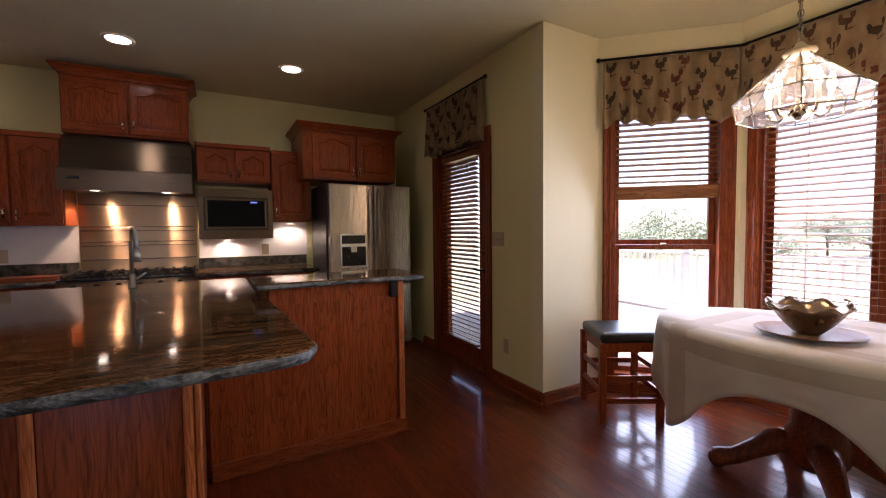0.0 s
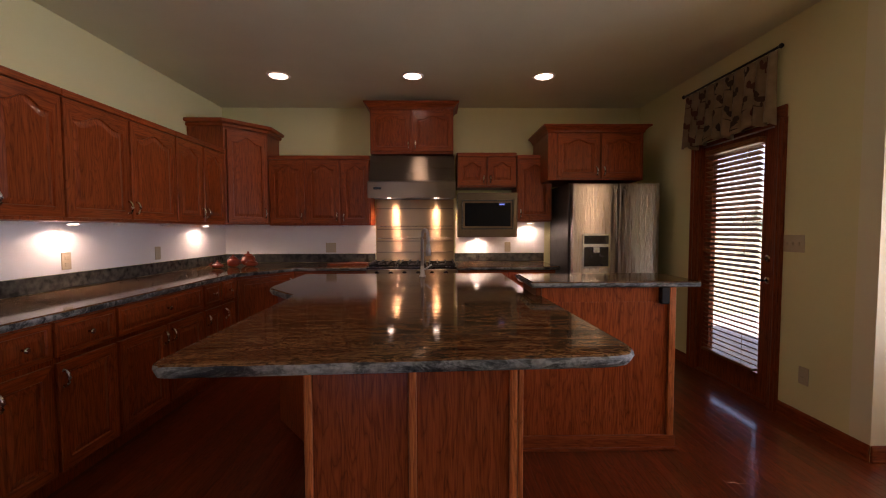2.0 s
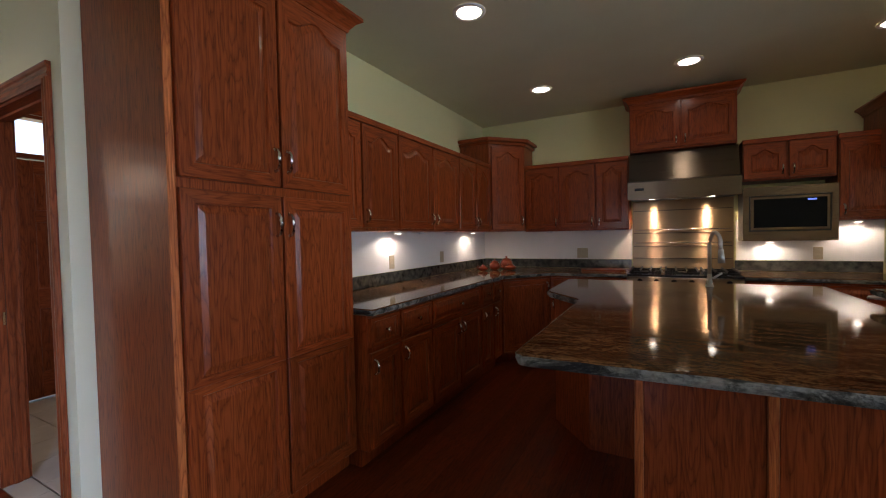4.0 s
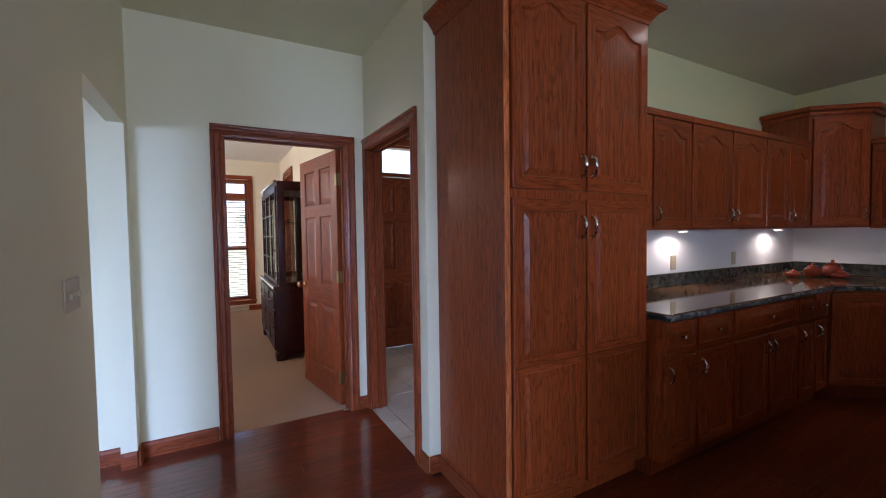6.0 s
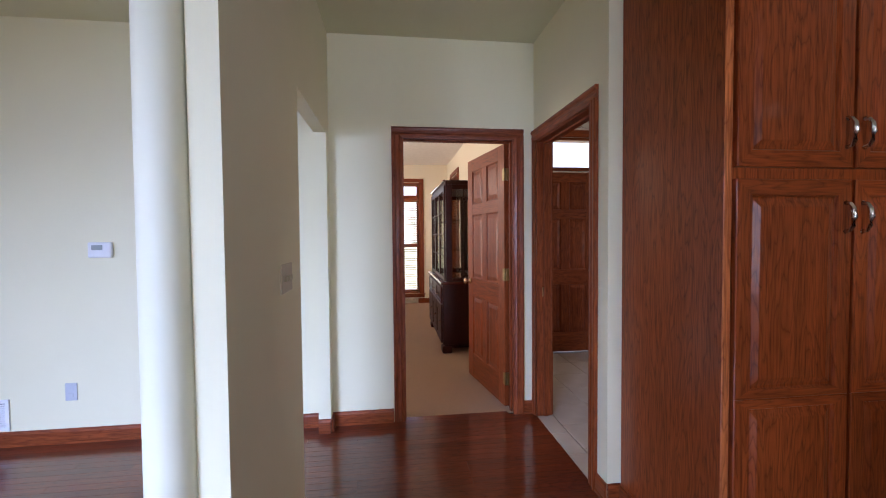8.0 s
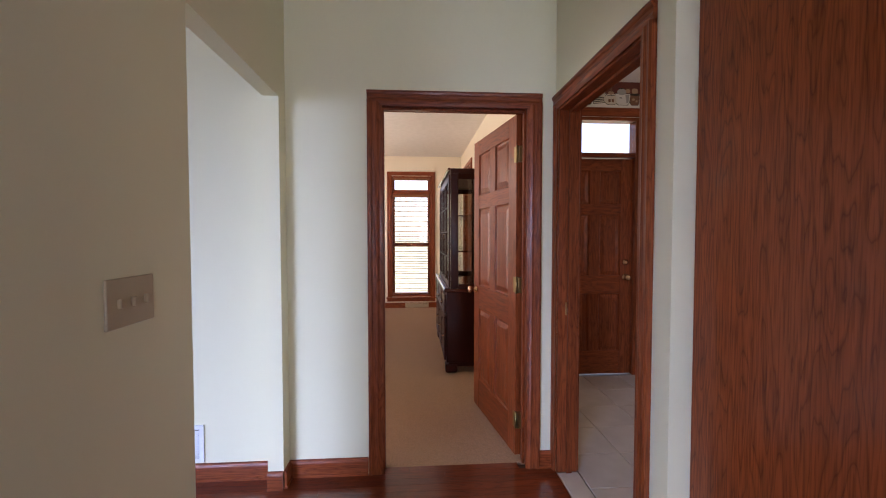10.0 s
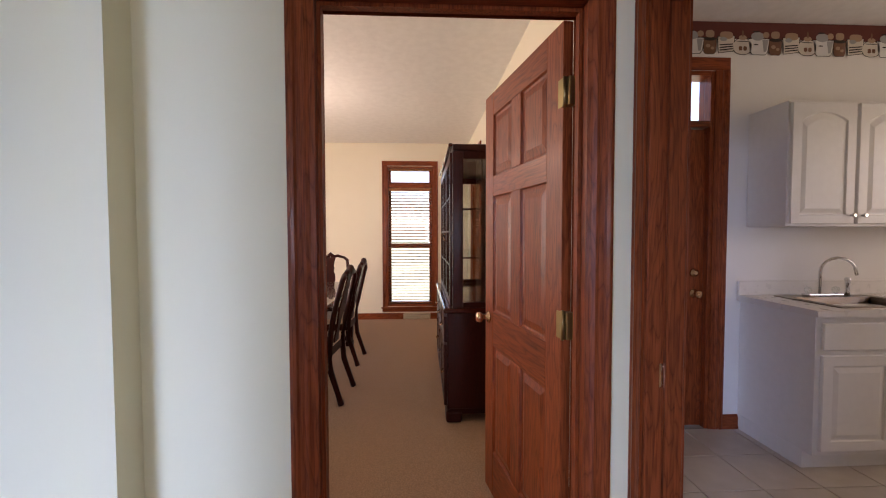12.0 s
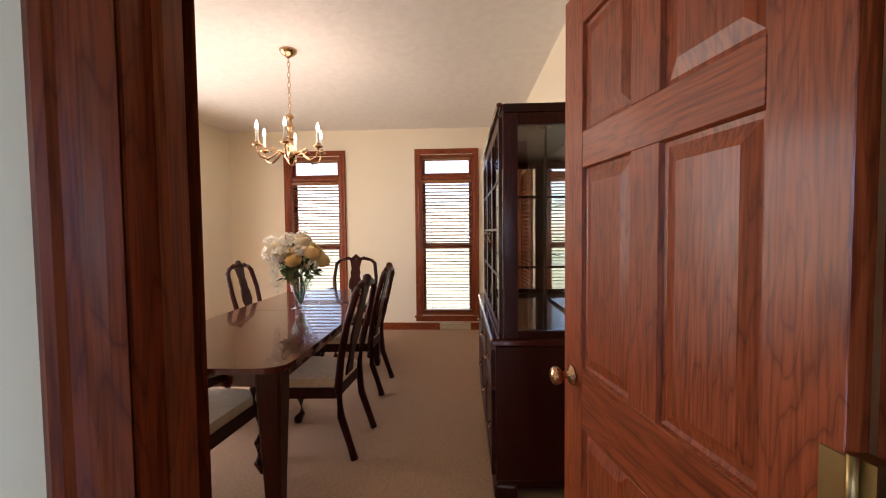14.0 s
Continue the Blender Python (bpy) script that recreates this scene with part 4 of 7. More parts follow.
# range hood, range and steel splash-back
e = thing("range_hood", "stainless steel range hood with a sloping canopy", "range hood")
bm = bmesh.new()
pa = [(5.13, 1.655), (4.60, 1.655), (4.60, 1.80), (4.66, 1.82), (4.80, 2.11), (5.13, 2.11)]
l = [bm.verts.new((-2.66, y, z)) for y, z in pa]
r = [bm.verts.new((-1.745, y, z)) for y, z in pa]
for i in range(6):
    bm.faces.new((l[i], l[(i + 1) % 6], r[(i + 1) % 6], r[i]))
bm.faces.new(l)
bm.faces.new(r[::-1])
part("canopy", bm, M_STEELD, e)
part("front_band", box((-2.664, 4.592, 1.632), (-1.741, 4.599, 1.803), 0.002), M_STEELX, e)
part("badge", box((-2.60, 4.588, 1.72), (-2.52, 4.5915, 1.745), 0.002), M_BLACK, e)
part("filter", box((-2.62, 4.66, 1.648), (-1.785, 5.08, 1.6545), 0.001), M_DGREY, e)
for x in (-2.45, -1.95):
    part("hood_lamp", shift(lathe([(0.03, 0), (0.03, 0.006)], 14), Matrix.Translation((x, 4.72, 1.641))), M_CAN, e, "lit round hood lamp")
e = thing("steel_splash_back", "stainless steel splash-back with warming rails behind the range", "splash-back")
part("panel", box((-2.655, 5.125, 0.925), (-1.74, 5.137, 1.652), 0.001), M_SPLASH, e)
for z in (1.54, 1.30, 1.16, 1.03):
    part("ledge", box((-2.645, 5.108, z), (-1.75, 5.124, z + 0.010), 0.004, 2), M_STEELX, e)
for z in (1.32, 1.18):
    part("rail", tube([(-2.63, 5.10, z + 0.02), (-1.765, 5.10, z + 0.02)], 0.005), M_CHROME, e)
e = thing("gas_range", "stainless steel gas range with black cast-iron grates", "range")
part("body", box((-2.662, 4.50, 0.0), (-1.738, 5.12, 0.895), 0.004), M_STEELX, e)
part("cooktop", box((-2.662, 4.46, 0.896), (-1.738, 5.122, 0.918), 0.004), M_BLACK, e)
part("bullnose", box((-2.662, 4.43, 0.82), (-1.738, 4.499, 0.894), 0.02, 3), M_STEELX, e)
part("oven_door", box((-2.63, 4.475, 0.16), (-1.77, 4.498, 0.78), 0.006), M_STEELX, e)
part("oven_handle", tube([(-2.58, 4.476, 0.72), (-2.58, 4.43, 0.72), (-1.82, 4.43, 0.72), (-1.82, 4.476, 0.72)], 0.011), M_CHROME, e)
for i in range(3):
    x = -2.51 + i * 0.31
    bm = bmesh.new()
    for k in range(4):
        add_box(bm, (x - 0.14 + k * 0.088, 4.52, 0.936), (x - 0.128 + k * 0.088, 5.05, 0.952))
    for k in range(4):
        add_box(bm, (x - 0.14, 4.53 + k * 0.165, 0.919), (x + 0.136, 4.545 + k * 0.165, 0.936))
    part("grate", bm, M_IRON, e)
    for y in (4.65, 4.92):
        part("burner", shift(lathe([(0.05, 0.919), (0.05, 0.928), (0.03, 0.934)], 14), Matrix.Translation((x, y, 0))), M_IRON, e)
for i in range(6):
    part("control_knob", shift(lathe([(0.02, 0), (0.024, 0.01), (0.018, 0.035)], 12), Matrix.Translation((-2.55 + i * 0.14, 4.43, 0.857)) @ Matrix.Rotation(radians(90), 4, "X")), M_BLACK, e)

# microwave
e = thing("microwave", "built-in stainless microwave with black glass door", "microwave")
part("case", box((-1.705, 4.80, 1.215), (-1.06, 5.12, 1.70), 0.003), M_DGREY, e)
part("trim_frame", boxes(((-1.71, 4.775, 1.215), (-1.055, 4.799, 1.30)), ((-1.71, 4.775, 1.622), (-1.055, 4.799, 1.70)), ((-1.71, 4.775, 1.30), (-1.668, 4.799, 1.622)), ((-1.097, 4.775, 1.30), (-1.055, 4.799, 1.622))), M_STEELX, e)
part("door", box((-1.655, 4.765, 1.312), (-1.11, 4.799, 1.610), 0.004), M_STEELX, e)
part("window", box((-1.634, 4.761, 1.334), (-1.131, 4.7645, 1.589), 0.002), M_BGLASS, e, "black glass door window")
part("display", boxes(((-1.26, 4.7595, 1.565), (-1.20, 4.7605, 1.58))), plain("blue_display", (0.05, 0.08, 0.3), 0.3, 0, 0, 0.25, (0.2, 0.3, 1.0)), e)

# fridge
e = thing("refrigerator", "stainless french-door refrigerator with water dispenser", "refrigerator")
part("body", box((-0.60, 4.44, 0.02), (0.30, 5.10, 1.765), 0.006), M_DGREY, e)
part("door", box((-0.585, 4.36, 0.72), (-0.122, 4.438, 1.757), 0.014, 3), M_STEEL, e)
part("door", box((-0.116, 4.36, 0.72), (0.297, 4.438, 1.757), 0.014, 3), M_STEEL, e)
part("freezer_drawer", box((-0.585, 4.36, 0.06), (0.297, 4.438, 0.71), 0.014, 3), M_STEEL, e)
for x in (-0.165, -0.072):
    part("handle", tube([(x, 4.362, 0.80), (x, 4.315, 0.83), (x, 4.305, 1.25), (x, 4.315, 1.68), (x, 4.362, 1.71)], [0.011, 0.011, 0.013, 0.011, 0.011]), M_STEEL, e, "tall stainless bar handle")
part("handle", tube([(-0.5, 4.362, 0.64), (-0.47, 4.31, 0.64), (0.18, 4.31, 0.64), (0.21, 4.362, 0.64)], 0.012), M_STEEL, e)
disp = part("dispenser", boxes(((-0.475, 4.352, 0.915), (-0.215, 4.3595, 1.245))), M_BLACK, e, "black water dispenser recess")
part("dispenser_frame", boxes(((-0.482, 4.345, 0.905), (-0.208, 4.3515, 0.925)), ((-0.482, 4.345, 1.235), (-0.208, 4.3515, 1.252)), ((-0.482, 4.345, 0.925), (-0.468, 4.3515, 1.235)), ((-0.222, 4.345, 0.925), (-0.208, 4.3515, 1.235)), ((-0.468, 4.345, 1.12), (-0.222, 4.3515, 1.15))), M_CHROME, disp)
part("nozzle", box((-0.38, 4.335, 1.06), (-0.31, 4.3515, 1.12), 0.006), M_CHROME, disp)

# faucet
M_SATIN = plain("brushed_nickel", (0.60, 0.60, 0.60), 0.42, 1.0)
e = thing("kitchen_faucet", "tall chrome pull-down faucet on the island", "faucet", Matrix.Translation((-2.06, 3.60, 0.918)))
part("base", lathe([(0.026, 0), (0.026, 0.010), (0.018, 0.018), (0.015, 0.09)], 16), M_SATIN, e)
pts = [(0, 0, 0.08)] + [(0, 0, 0.30)] + [(0.085 - 0.085 * math.cos(a), 0, 0.30 + 0.085 * math.sin(a)) for a in [math.pi * i / 8 for i in range(1, 8)]] + [(0.172, 0, 0.26)]
part("spout", tube([(0.3 * x, -0.95 * x, z) for x, y, z in pts], 0.012, 12), M_SATIN, e)
part("spray_head", tube([(0.051, -0.163, 0.27), (0.054, -0.172, 0.18)], [0.016, 0.021], 12), M_SATIN, e)
part("lever", tube([(0.02, 0, 0.06), (0.075, 0.0, 0.10)], [0.008, 0.006]), M_SATIN, e)

# red pottery in the corner
def pot(m, s, kind):
    e = thing("lidded_pot", "small glossy red lidded pottery jar", "jar", m, "red pottery in the corner")
    prof = [(0.03, 0), (0.055, 0.015), (0.068, 0.045), (0.06, 0.08), (0.045, 0.095)] if kind == 0 else [(0.035, 0), (0.07, 0.02), (0.075, 0.04), (0.05, 0.06)]
    part("jar", shift(lathe(prof, 18), Matrix.Scale(s, 4)), M_COPPER, e)
    top = prof[-1][1]
    part("lid", shift(lathe([(0.05, top + 0.001), (0.03, top + 0.016), (0.008, top + 0.02), (0.012, top + 0.035), (0.004, top + 0.04)], 16), Matrix.Scale(s, 4)), M_COPPER, e)
    part("handle", shift(tube([(0.06, 0, 0.03), (0.095, 0, 0.05), (0.062, 0, 0.075)], 0.007), Matrix.Scale(s, 4)), M_COPPER, e)


for x, y, s, k, rot in [(-4.08, 4.60, 0.95, 0, 20), (-3.90, 4.63, 0.9, 1, 140), (-4.16, 4.44, 0.8, 1, 230), (-3.99, 4.75, 1.15, 0, 70)]:
    pot(Matrix.Translation((x, y, 0.916)) @ Matrix.Rotation(radians(rot), 4, "Z"), s, k)
e = thing("cutting_board", "flat oval wooden board lying on the counter", "board", Matrix.Translation((-2.92, 4.80, 0.916)))
part("board", slab(rounded([(-0.22, -0.12), (0.22, -0.12), (0.22, 0.12), (-0.22, 0.12)], 0.08), 0.0, 0.018, 0.004), M_TRIMX, e)
e = thing("salt_dish", "small white dish on the raised bar", "dish", Matrix.Translation((-1.30, 3.25, 0.919)))
part("dish", lathe([(0.03, 0), (0.05, 0.012), (0.052, 0.016), (0.03, 0.012)], 16), M_WHITE, e)

# recessed ceiling lights and under-cabinet lights
def can(x, y, power):
    e = thing("ceiling_light", "round recessed ceiling light, switched on", "ceiling light", Matrix.Translation((x, y, H)), "recessed ceiling lights")
    part("trim_ring", lathe([(0.105, -0.001), (0.103, -0.006), (0.082, -0.010), (0.078, -0.004)], 24, False), M_WHITE, e)
    part("lens", lathe([(0.078, -0.003), (0.070, -0.0035)], 24), M_CAN, e, "glowing lamp face")
    lamp("can_lamp", "SPOT", look((x, y, H - 0.02), (x, y, 0)), power, (1.0, 0.67, 0.34), 0.06, 0, 125, 0.8)


for x, y in [(-3.39, 4.14), (-2.16, 4.14), (-0.94, 4.14), (-3.41, 2.54)]:
    can(x, y, 0.35)


def puck(x, y, z, power, lit=True):
    e = thing("under_cabinet_light", "round puck light under a wall cabinet", "light", Matrix.Translation((x, y, z)), "under-cabinet lights")
    part("housing", lathe([(0.034, 0.0), (0.036, -0.012), (0.03, -0.016)], 16), M_WHITEP, e)
    part("lens", lathe([(0.028, -0.0165), (0.026, -0.018)], 16), M_CAN if lit else M_WHITEP, e)
    if lit:
        lamp("puck_lamp", "SPOT", look((x, y, z - 0.025), (x, y, 0)), power, (1.0, 0.84, 0.68), 0.02, 0, 165, 0.4)


for y, lit in [(2.99, True), (3.37, False), (3.89, False), (4.52, True)]:
    puck(-4.31, y, 1.36, 1.5, lit)
for x, lit in [(-3.55, False), (-3.0, False)]:
    puck(x, 5.03, 1.35, 2.0, lit)
puck(-1.47, 5.04, 1.214, 1.2)
puck(-0.86, 5.03, 1.384, 1.3)
for x in (-2.45, -1.95):
    lamp("hood_spot", "SPOT", look((x, 4.90, 1.63), (x, 5.06, 0.9)), 3.6, (1.0, 0.72, 0.47), 0.02, 0, 135, 0.5)


# ---- blinds, windows, doors ----
def blind(parent, x0, x1, y, z0, z1, tilt=0, pitch=0.042, mat=M_BLIND, bunch=False):
    """Wooden slatted blind inside a window: head rail, slats, foot rail, cords."""
    w = x1 - x0
    e = part("blind_head_rail", box((x0, y - 0.03, z1 - 0.045), (x1, y + 0.03, z1), 0.004), mat, parent)
    n = int((z1 - 0.06 - z0 - 0.03) / pitch)
    bm = bmesh.new()
    prof = [(-0.025, -0.002), (-0.012, 0.0012), (0, 0.002), (0.012, 0.0012), (0.025, -0.002)]
    up = [[bm.verts.new((x, p, q + d)) for p, q in prof] for x in (0, w) for d in (0.0014, -0.0014)]
    for i in range(4):
        bm.faces.new((up[0][i], up[0][i + 1], up[2][i + 1], up[2][i]))
        bm.faces.new((up[1][i + 1], up[1][i], up[3][i], up[3][i + 1]))
    bm.faces.new((up[0][0], up[2][0], up[3][0], up[1][0]))
    bm.faces.new((up[0][4], up[1][4], up[3][4], up[2][4]))
    first = None
    for i in range(n):
        m = Matrix.Translation((x0, y, z1 - 0.07 - i * pitch)) @ Matrix.Rotation(radians(tilt), 4, "X")
        if first is None:
            first = part("slat", bm, mat, parent, "", m)
        else:
            again(first, parent, m)
    zb = z1 - 0.07 - n * pitch
    tall = 0.10 if bunch else 0.02
    part("blind_foot_rail", box((x0, y - 0.026, zb - tall + 0.012), (x1, y + 0.026, zb + 0.012), 0.004), mat, parent)
    for f in (0.18, 0.82):
        part("cord", tube([(x0 + f * w, y - 0.027, zb), (x0 + f * w, y - 0.027, z1 - 0.04)], 0.0015, 5), mat, parent)


def window(name, label, m, w, z0, z1, depth=0.14, transom=0.0, meet=None, mull=(), cas=0.07, head=True, sill=True):
    """A framed window in an opening of width w from z0 to z1; local x across, y outwards, origin at the opening's left side on the inner face."""
    e = tagged(thing(name, label, "window", m), kind="structure")
    t = 0.03
    for x in (0.0, w - t):
        part("jamb", box((x, 0.0, z0), (x + t, depth, z1), 0.002), M_TRIM, e)
    part("head_jamb", box((t, 0.0, z1 - t), (w - t, depth, z1), 0.002), M_TRIMX, e)
    part("sill_board", box((t, 0.0, z0), (w - t, depth, z0 + t), 0.002), M_TRIMX, e)
    part("casing", shift(casing_leg(z1 - z0 + 0.012, cas), Matrix.Translation((0.006 - cas, -0.002, z0 - 0.006))), M_TRIM, e)
    part("casing", shift(shift(casing_leg(z1 - z0 + 0.012, cas), Matrix.Diagonal((-1, 1, 1, 1))), Matrix.Translation((w - 0.006 + cas, -0.002, z0 - 0.006))), M_TRIM, e)
    part("head_casing", box((0.006 - cas, -0.02, z1 + 0.0065), (w - 0.006 + cas, -0.002, z1 + 0.006 + cas), 0.005, 2), M_TRIMX, e)
    if sill:
        part("stool", box((-cas - 0.015, -0.045, z0 - 0.03), (w + cas + 0.015, -0.001, z0 - 0.0065), 0.006, 2), M_TRIMX, e)
        part("apron", box((-cas, -0.018, z0 - 0.085), (w + cas, -0.002, z0 - 0.031), 0.004), M_TRIMX, e)
    zs = [z0 + t, z1 - t]
    if transom:
        part("transom_bar", box((t, 0.01, transom), (w - t, depth, transom + 0.055), 0.004), M_TRIMX, e)
        zs = [z0 + t, transom, transom + 0.055, z1 - t]
    xs = [t] + [x for q in mull for x in (q - 0.03, q + 0.03)] + [w - t]
    for q in mull:
        part("mullion", box((q - 0.03, 0.04, z0 + t), (q + 0.03, depth, z1 - t), 0.004), M_TRIM, e)
    for xa, xb in zip(xs[::2], xs[1::2]):
        for k, (za, zb) in enumerate(zip(zs[::2], zs[1::2])):
            cuts = [za, zb]
            if meet and k == 0:
                cuts = [za, meet, meet, zb]
            for i, (ca, cb) in enumerate(zip(cuts[::2], cuts[1::2])):
                y = 0.07 if i == 0 else 0.10
                s = 0.038
                fr = part("sash", boxes(((xa, y, ca), (xa + s, y + 0.03, cb)), ((xb - s, y, ca), (xb, y + 0.03, cb)), ((xa + s, y, ca), (xb - s, y + 0.03, ca + s)), ((xa + s, y, cb - s), (xb - s, y + 0.03, cb))), M_TRIM, e)
                g = part("pane", boxes(((xa + s, y + 0.013, ca + s), (xb - s, y + 0.017, cb - s))), M_GLASS, fr)
                g.visible_shadow = False
            if meet and k == 0:
                part("sash_lock", box(((xa + xb) / 2 - 0.02, 0.055, meet - 0.006), ((xa + xb) / 2 + 0.02, 0.07, meet + 0.012), 0.004), M_BRASS, e)
    return e


# nook windows
w1 = window("window_1", "tall oak double-hung bay window, blind half raised", m_w1 @ Matrix.Translation((0.10, 0, 0)), l_w1 - 0.20, 0.12, 2.44, meet=1.15, sill=False)
blind(w1, 0.032, l_w1 - 0.232, 0.04, 1.56, 2.40, -10, 0.044, bunch=True)
w2 = window("window_2", "wide oak bay window with lowered wooden blinds", m_w2 @ Matrix.Translation((0.11, 0, 0)), l_w2 - 0.22, 0.30, 2.44, mull=(0.62,), sill=False)
blind(w2, 0.032, l_w2 - 0.252, 0.03, 0.34, 2.40, -13, 0.046)
part("corner_post", shift(box((-0.05, -0.05, 0.095), (0.05, 0.0, 2.52), 0.006, 2), Matrix.Translation((NB[0] - 0.012, NB[1] - 0.005, 0)) @ Matrix.Rotation(radians(-66), 4, "Z")), M_TRIM, w2)
# other windows of the house
window("window_3", "wide family room window", Matrix.Translation((-2.4, -6.0, 0)) @ Matrix.Rotation(math.pi, 4, "Z"), 1.8, 0.8, 2.2, 0.12, mull=(0.9,))
window("window_4", "family room side window", Matrix.Translation((KE, -2.1, 0)) @ Matrix.Rotation(-math.pi / 2, 4, "Z"), 1.8, 0.4, 2.4, 0.12, mull=(0.9,))
# dining windows
for i, (a, b) in enumerate((W_A, W_B)):
    wd = window("window_%d" % (5 + i), "tall oak window with transom light and lowered wooden blind", Matrix.Translation((DX, a + 0.07, 0)) @ Matrix.Rotation(math.pi / 2, 4, "Z"), b - a - 0.14, 0.20, 2.37, 0.14, 2.04, 1.14)
    blind(wd, 0.034, b - a - 0.174, 0.035, 0.235, 2.035, -14, 0.045)
    part("transom_shade", box((0.035, 0.02, 2.31), (b - a - 0.175, 0.06, 2.338), 0.004), M_BLIND, wd)
# unseen side window, added where the dining fill lamp stands
window("window_7", "dining room side window", Matrix.Translation((-7.4, DS, 0)) @ Matrix.Rotation(math.pi, 4, "Z"), 1.8, 0.5, 2.3, 0.12, mull=(0.9,))
wn = window("window_9", "tall oak window beyond the china cabinet, blind lowered", Matrix.Translation((-10.1, DN, 0)), 0.80, 0.20, 2.37, 0.14, 2.04, 1.14)
blind(wn, 0.034, 0.766, 0.035, 0.235, 2.035, -14, 0.045)
# unseen end window, added where the utility fill lamp stands
window("window_8", "utility room end window", Matrix.Translation((-6.0, 4.4, 0)), 0.9, 1.2, 2.2, 0.12)

# patio door in the east wall: local x runs south
pd = tagged(thing("door_3", "oak patio door with full glass and lowered wooden blind", "door", Matrix.Translation((KE, 4.02, 0)) @ Matrix.Rotation(-math.pi / 2, 4, "Z")), kind="structure")
W3 = 0.86
for x in (0.0, W3 - 0.03):
    part("jamb", box((x, 0, 0), (x + 0.03, 0.12, 2.06), 0.002), M_TRIM, pd)
part("head_jamb", box((0.03, 0, 2.03), (W3 - 0.03, 0.12, 2.06), 0.002), M_TRIMX, pd)
part("casing", shift(casing_leg(2.066), Matrix.Translation((0.006 - 0.092, -0.002, 0))), M_TRIM, pd)
part("casing", shift(shift(casing_leg(2.066), Matrix.Diagonal((-1, 1, 1, 1))), Matrix.Translation((W3 - 0.006 + 0.092, -0.002, 0))), M_TRIM, pd)
part("head_casing", box((-0.086, -0.02, 2.0665), (W3 + 0.086, -0.002, 2.15), 0.004), M_TRIMX, pd)
part("threshold", box((0.03, 0.0, 0.0), (W3 - 0.03, 0.12, 0.02), 0.003), M_TRIMX, pd)
leaf = part("leaf", boxes(((0.035, 0.03, 0.022), (0.145, 0.072, 2.025)), ((W3 - 0.145, 0.03, 0.022), (W3 - 0.035, 0.072, 2.025)), ((0.145, 0.03, 0.022), (W3 - 0.145, 0.072, 0.20)), ((0.145, 0.03, 1.93), (W3 - 0.145, 0.072, 2.025))), M_TRIM, pd)
g = part("pane", boxes(((0.145, 0.05, 0.20), (W3 - 0.145, 0.055, 1.93))), M_GLASS, leaf)
g.visible_shadow = False
blind(pd, 0.13, W3 - 0.13, 0.0, 0.19, 1.98, -30, 0.041)
hd = part("lever_handle", shift(tube([(0, 0, 0), (0, -0.045, 0), (-0.02, -0.05, 0), (-0.10, -0.048, 0.004)], 0.008), Matrix.Translation((W3 - 0.075, 0.03, 0.92))), M_BLACK, leaf, "dark lever handle")
part("rose", shift(lathe([(0.028, 0), (0.026, 0.008), (0.012, 0.014)], 16), Matrix.Translation((W3 - 0.075, 0.0295, 0.92)) @ Matrix.Rotation(radians(90), 4, "X")), M_BRASS, leaf)
part("deadbolt", shift(lathe([(0.028, 0), (0.026, 0.010), (0.014, 0.016)], 16), Matrix.Translation((W3 - 0.075, 0.0295, 1.08)) @ Matrix.Rotation(radians(90), 4, "X")), M_BRASS, leaf)


# ---- patterned valances ----
def print_fabric():
    m, nt, b = material("printed_valance_fabric")
    v = coords(nt, (1, 1, 1), rnd=False)
    n0 = node(nt, "ShaderNodeTexNoise", Scale=9.0, Detail=3.0)
    nt.links.new(v, n0.inputs["Vector"])
    base = ramp(nt, n0.outputs["Fac"], [(0.35, (0.22, 0.145, 0.075)), (0.65, (0.31, 0.215, 0.12))])
    nt.links.new(base, b.inputs["Base Color"])
    n1 = node(nt, "ShaderNodeTexNoise", Scale=420.0, Detail=2.0)
    nt.links.new(v, n1.inputs["Vector"])
    b.inputs["Roughness"].default_value = 0.9
    b.inputs["Sheen Weight"].default_value = 0.2
    bump(nt, b, n1.outputs["Fac"], 0.4, 0.001)
    return m


M_PRINT = print_fabric()
M_MOTIF = [plain("motif_rust", (0.115, 0.036, 0.018), 0.9), plain("motif_umber", (0.052, 0.030, 0.017), 0.9), plain("motif_brown", (0.080, 0.038, 0.020), 0.9)]


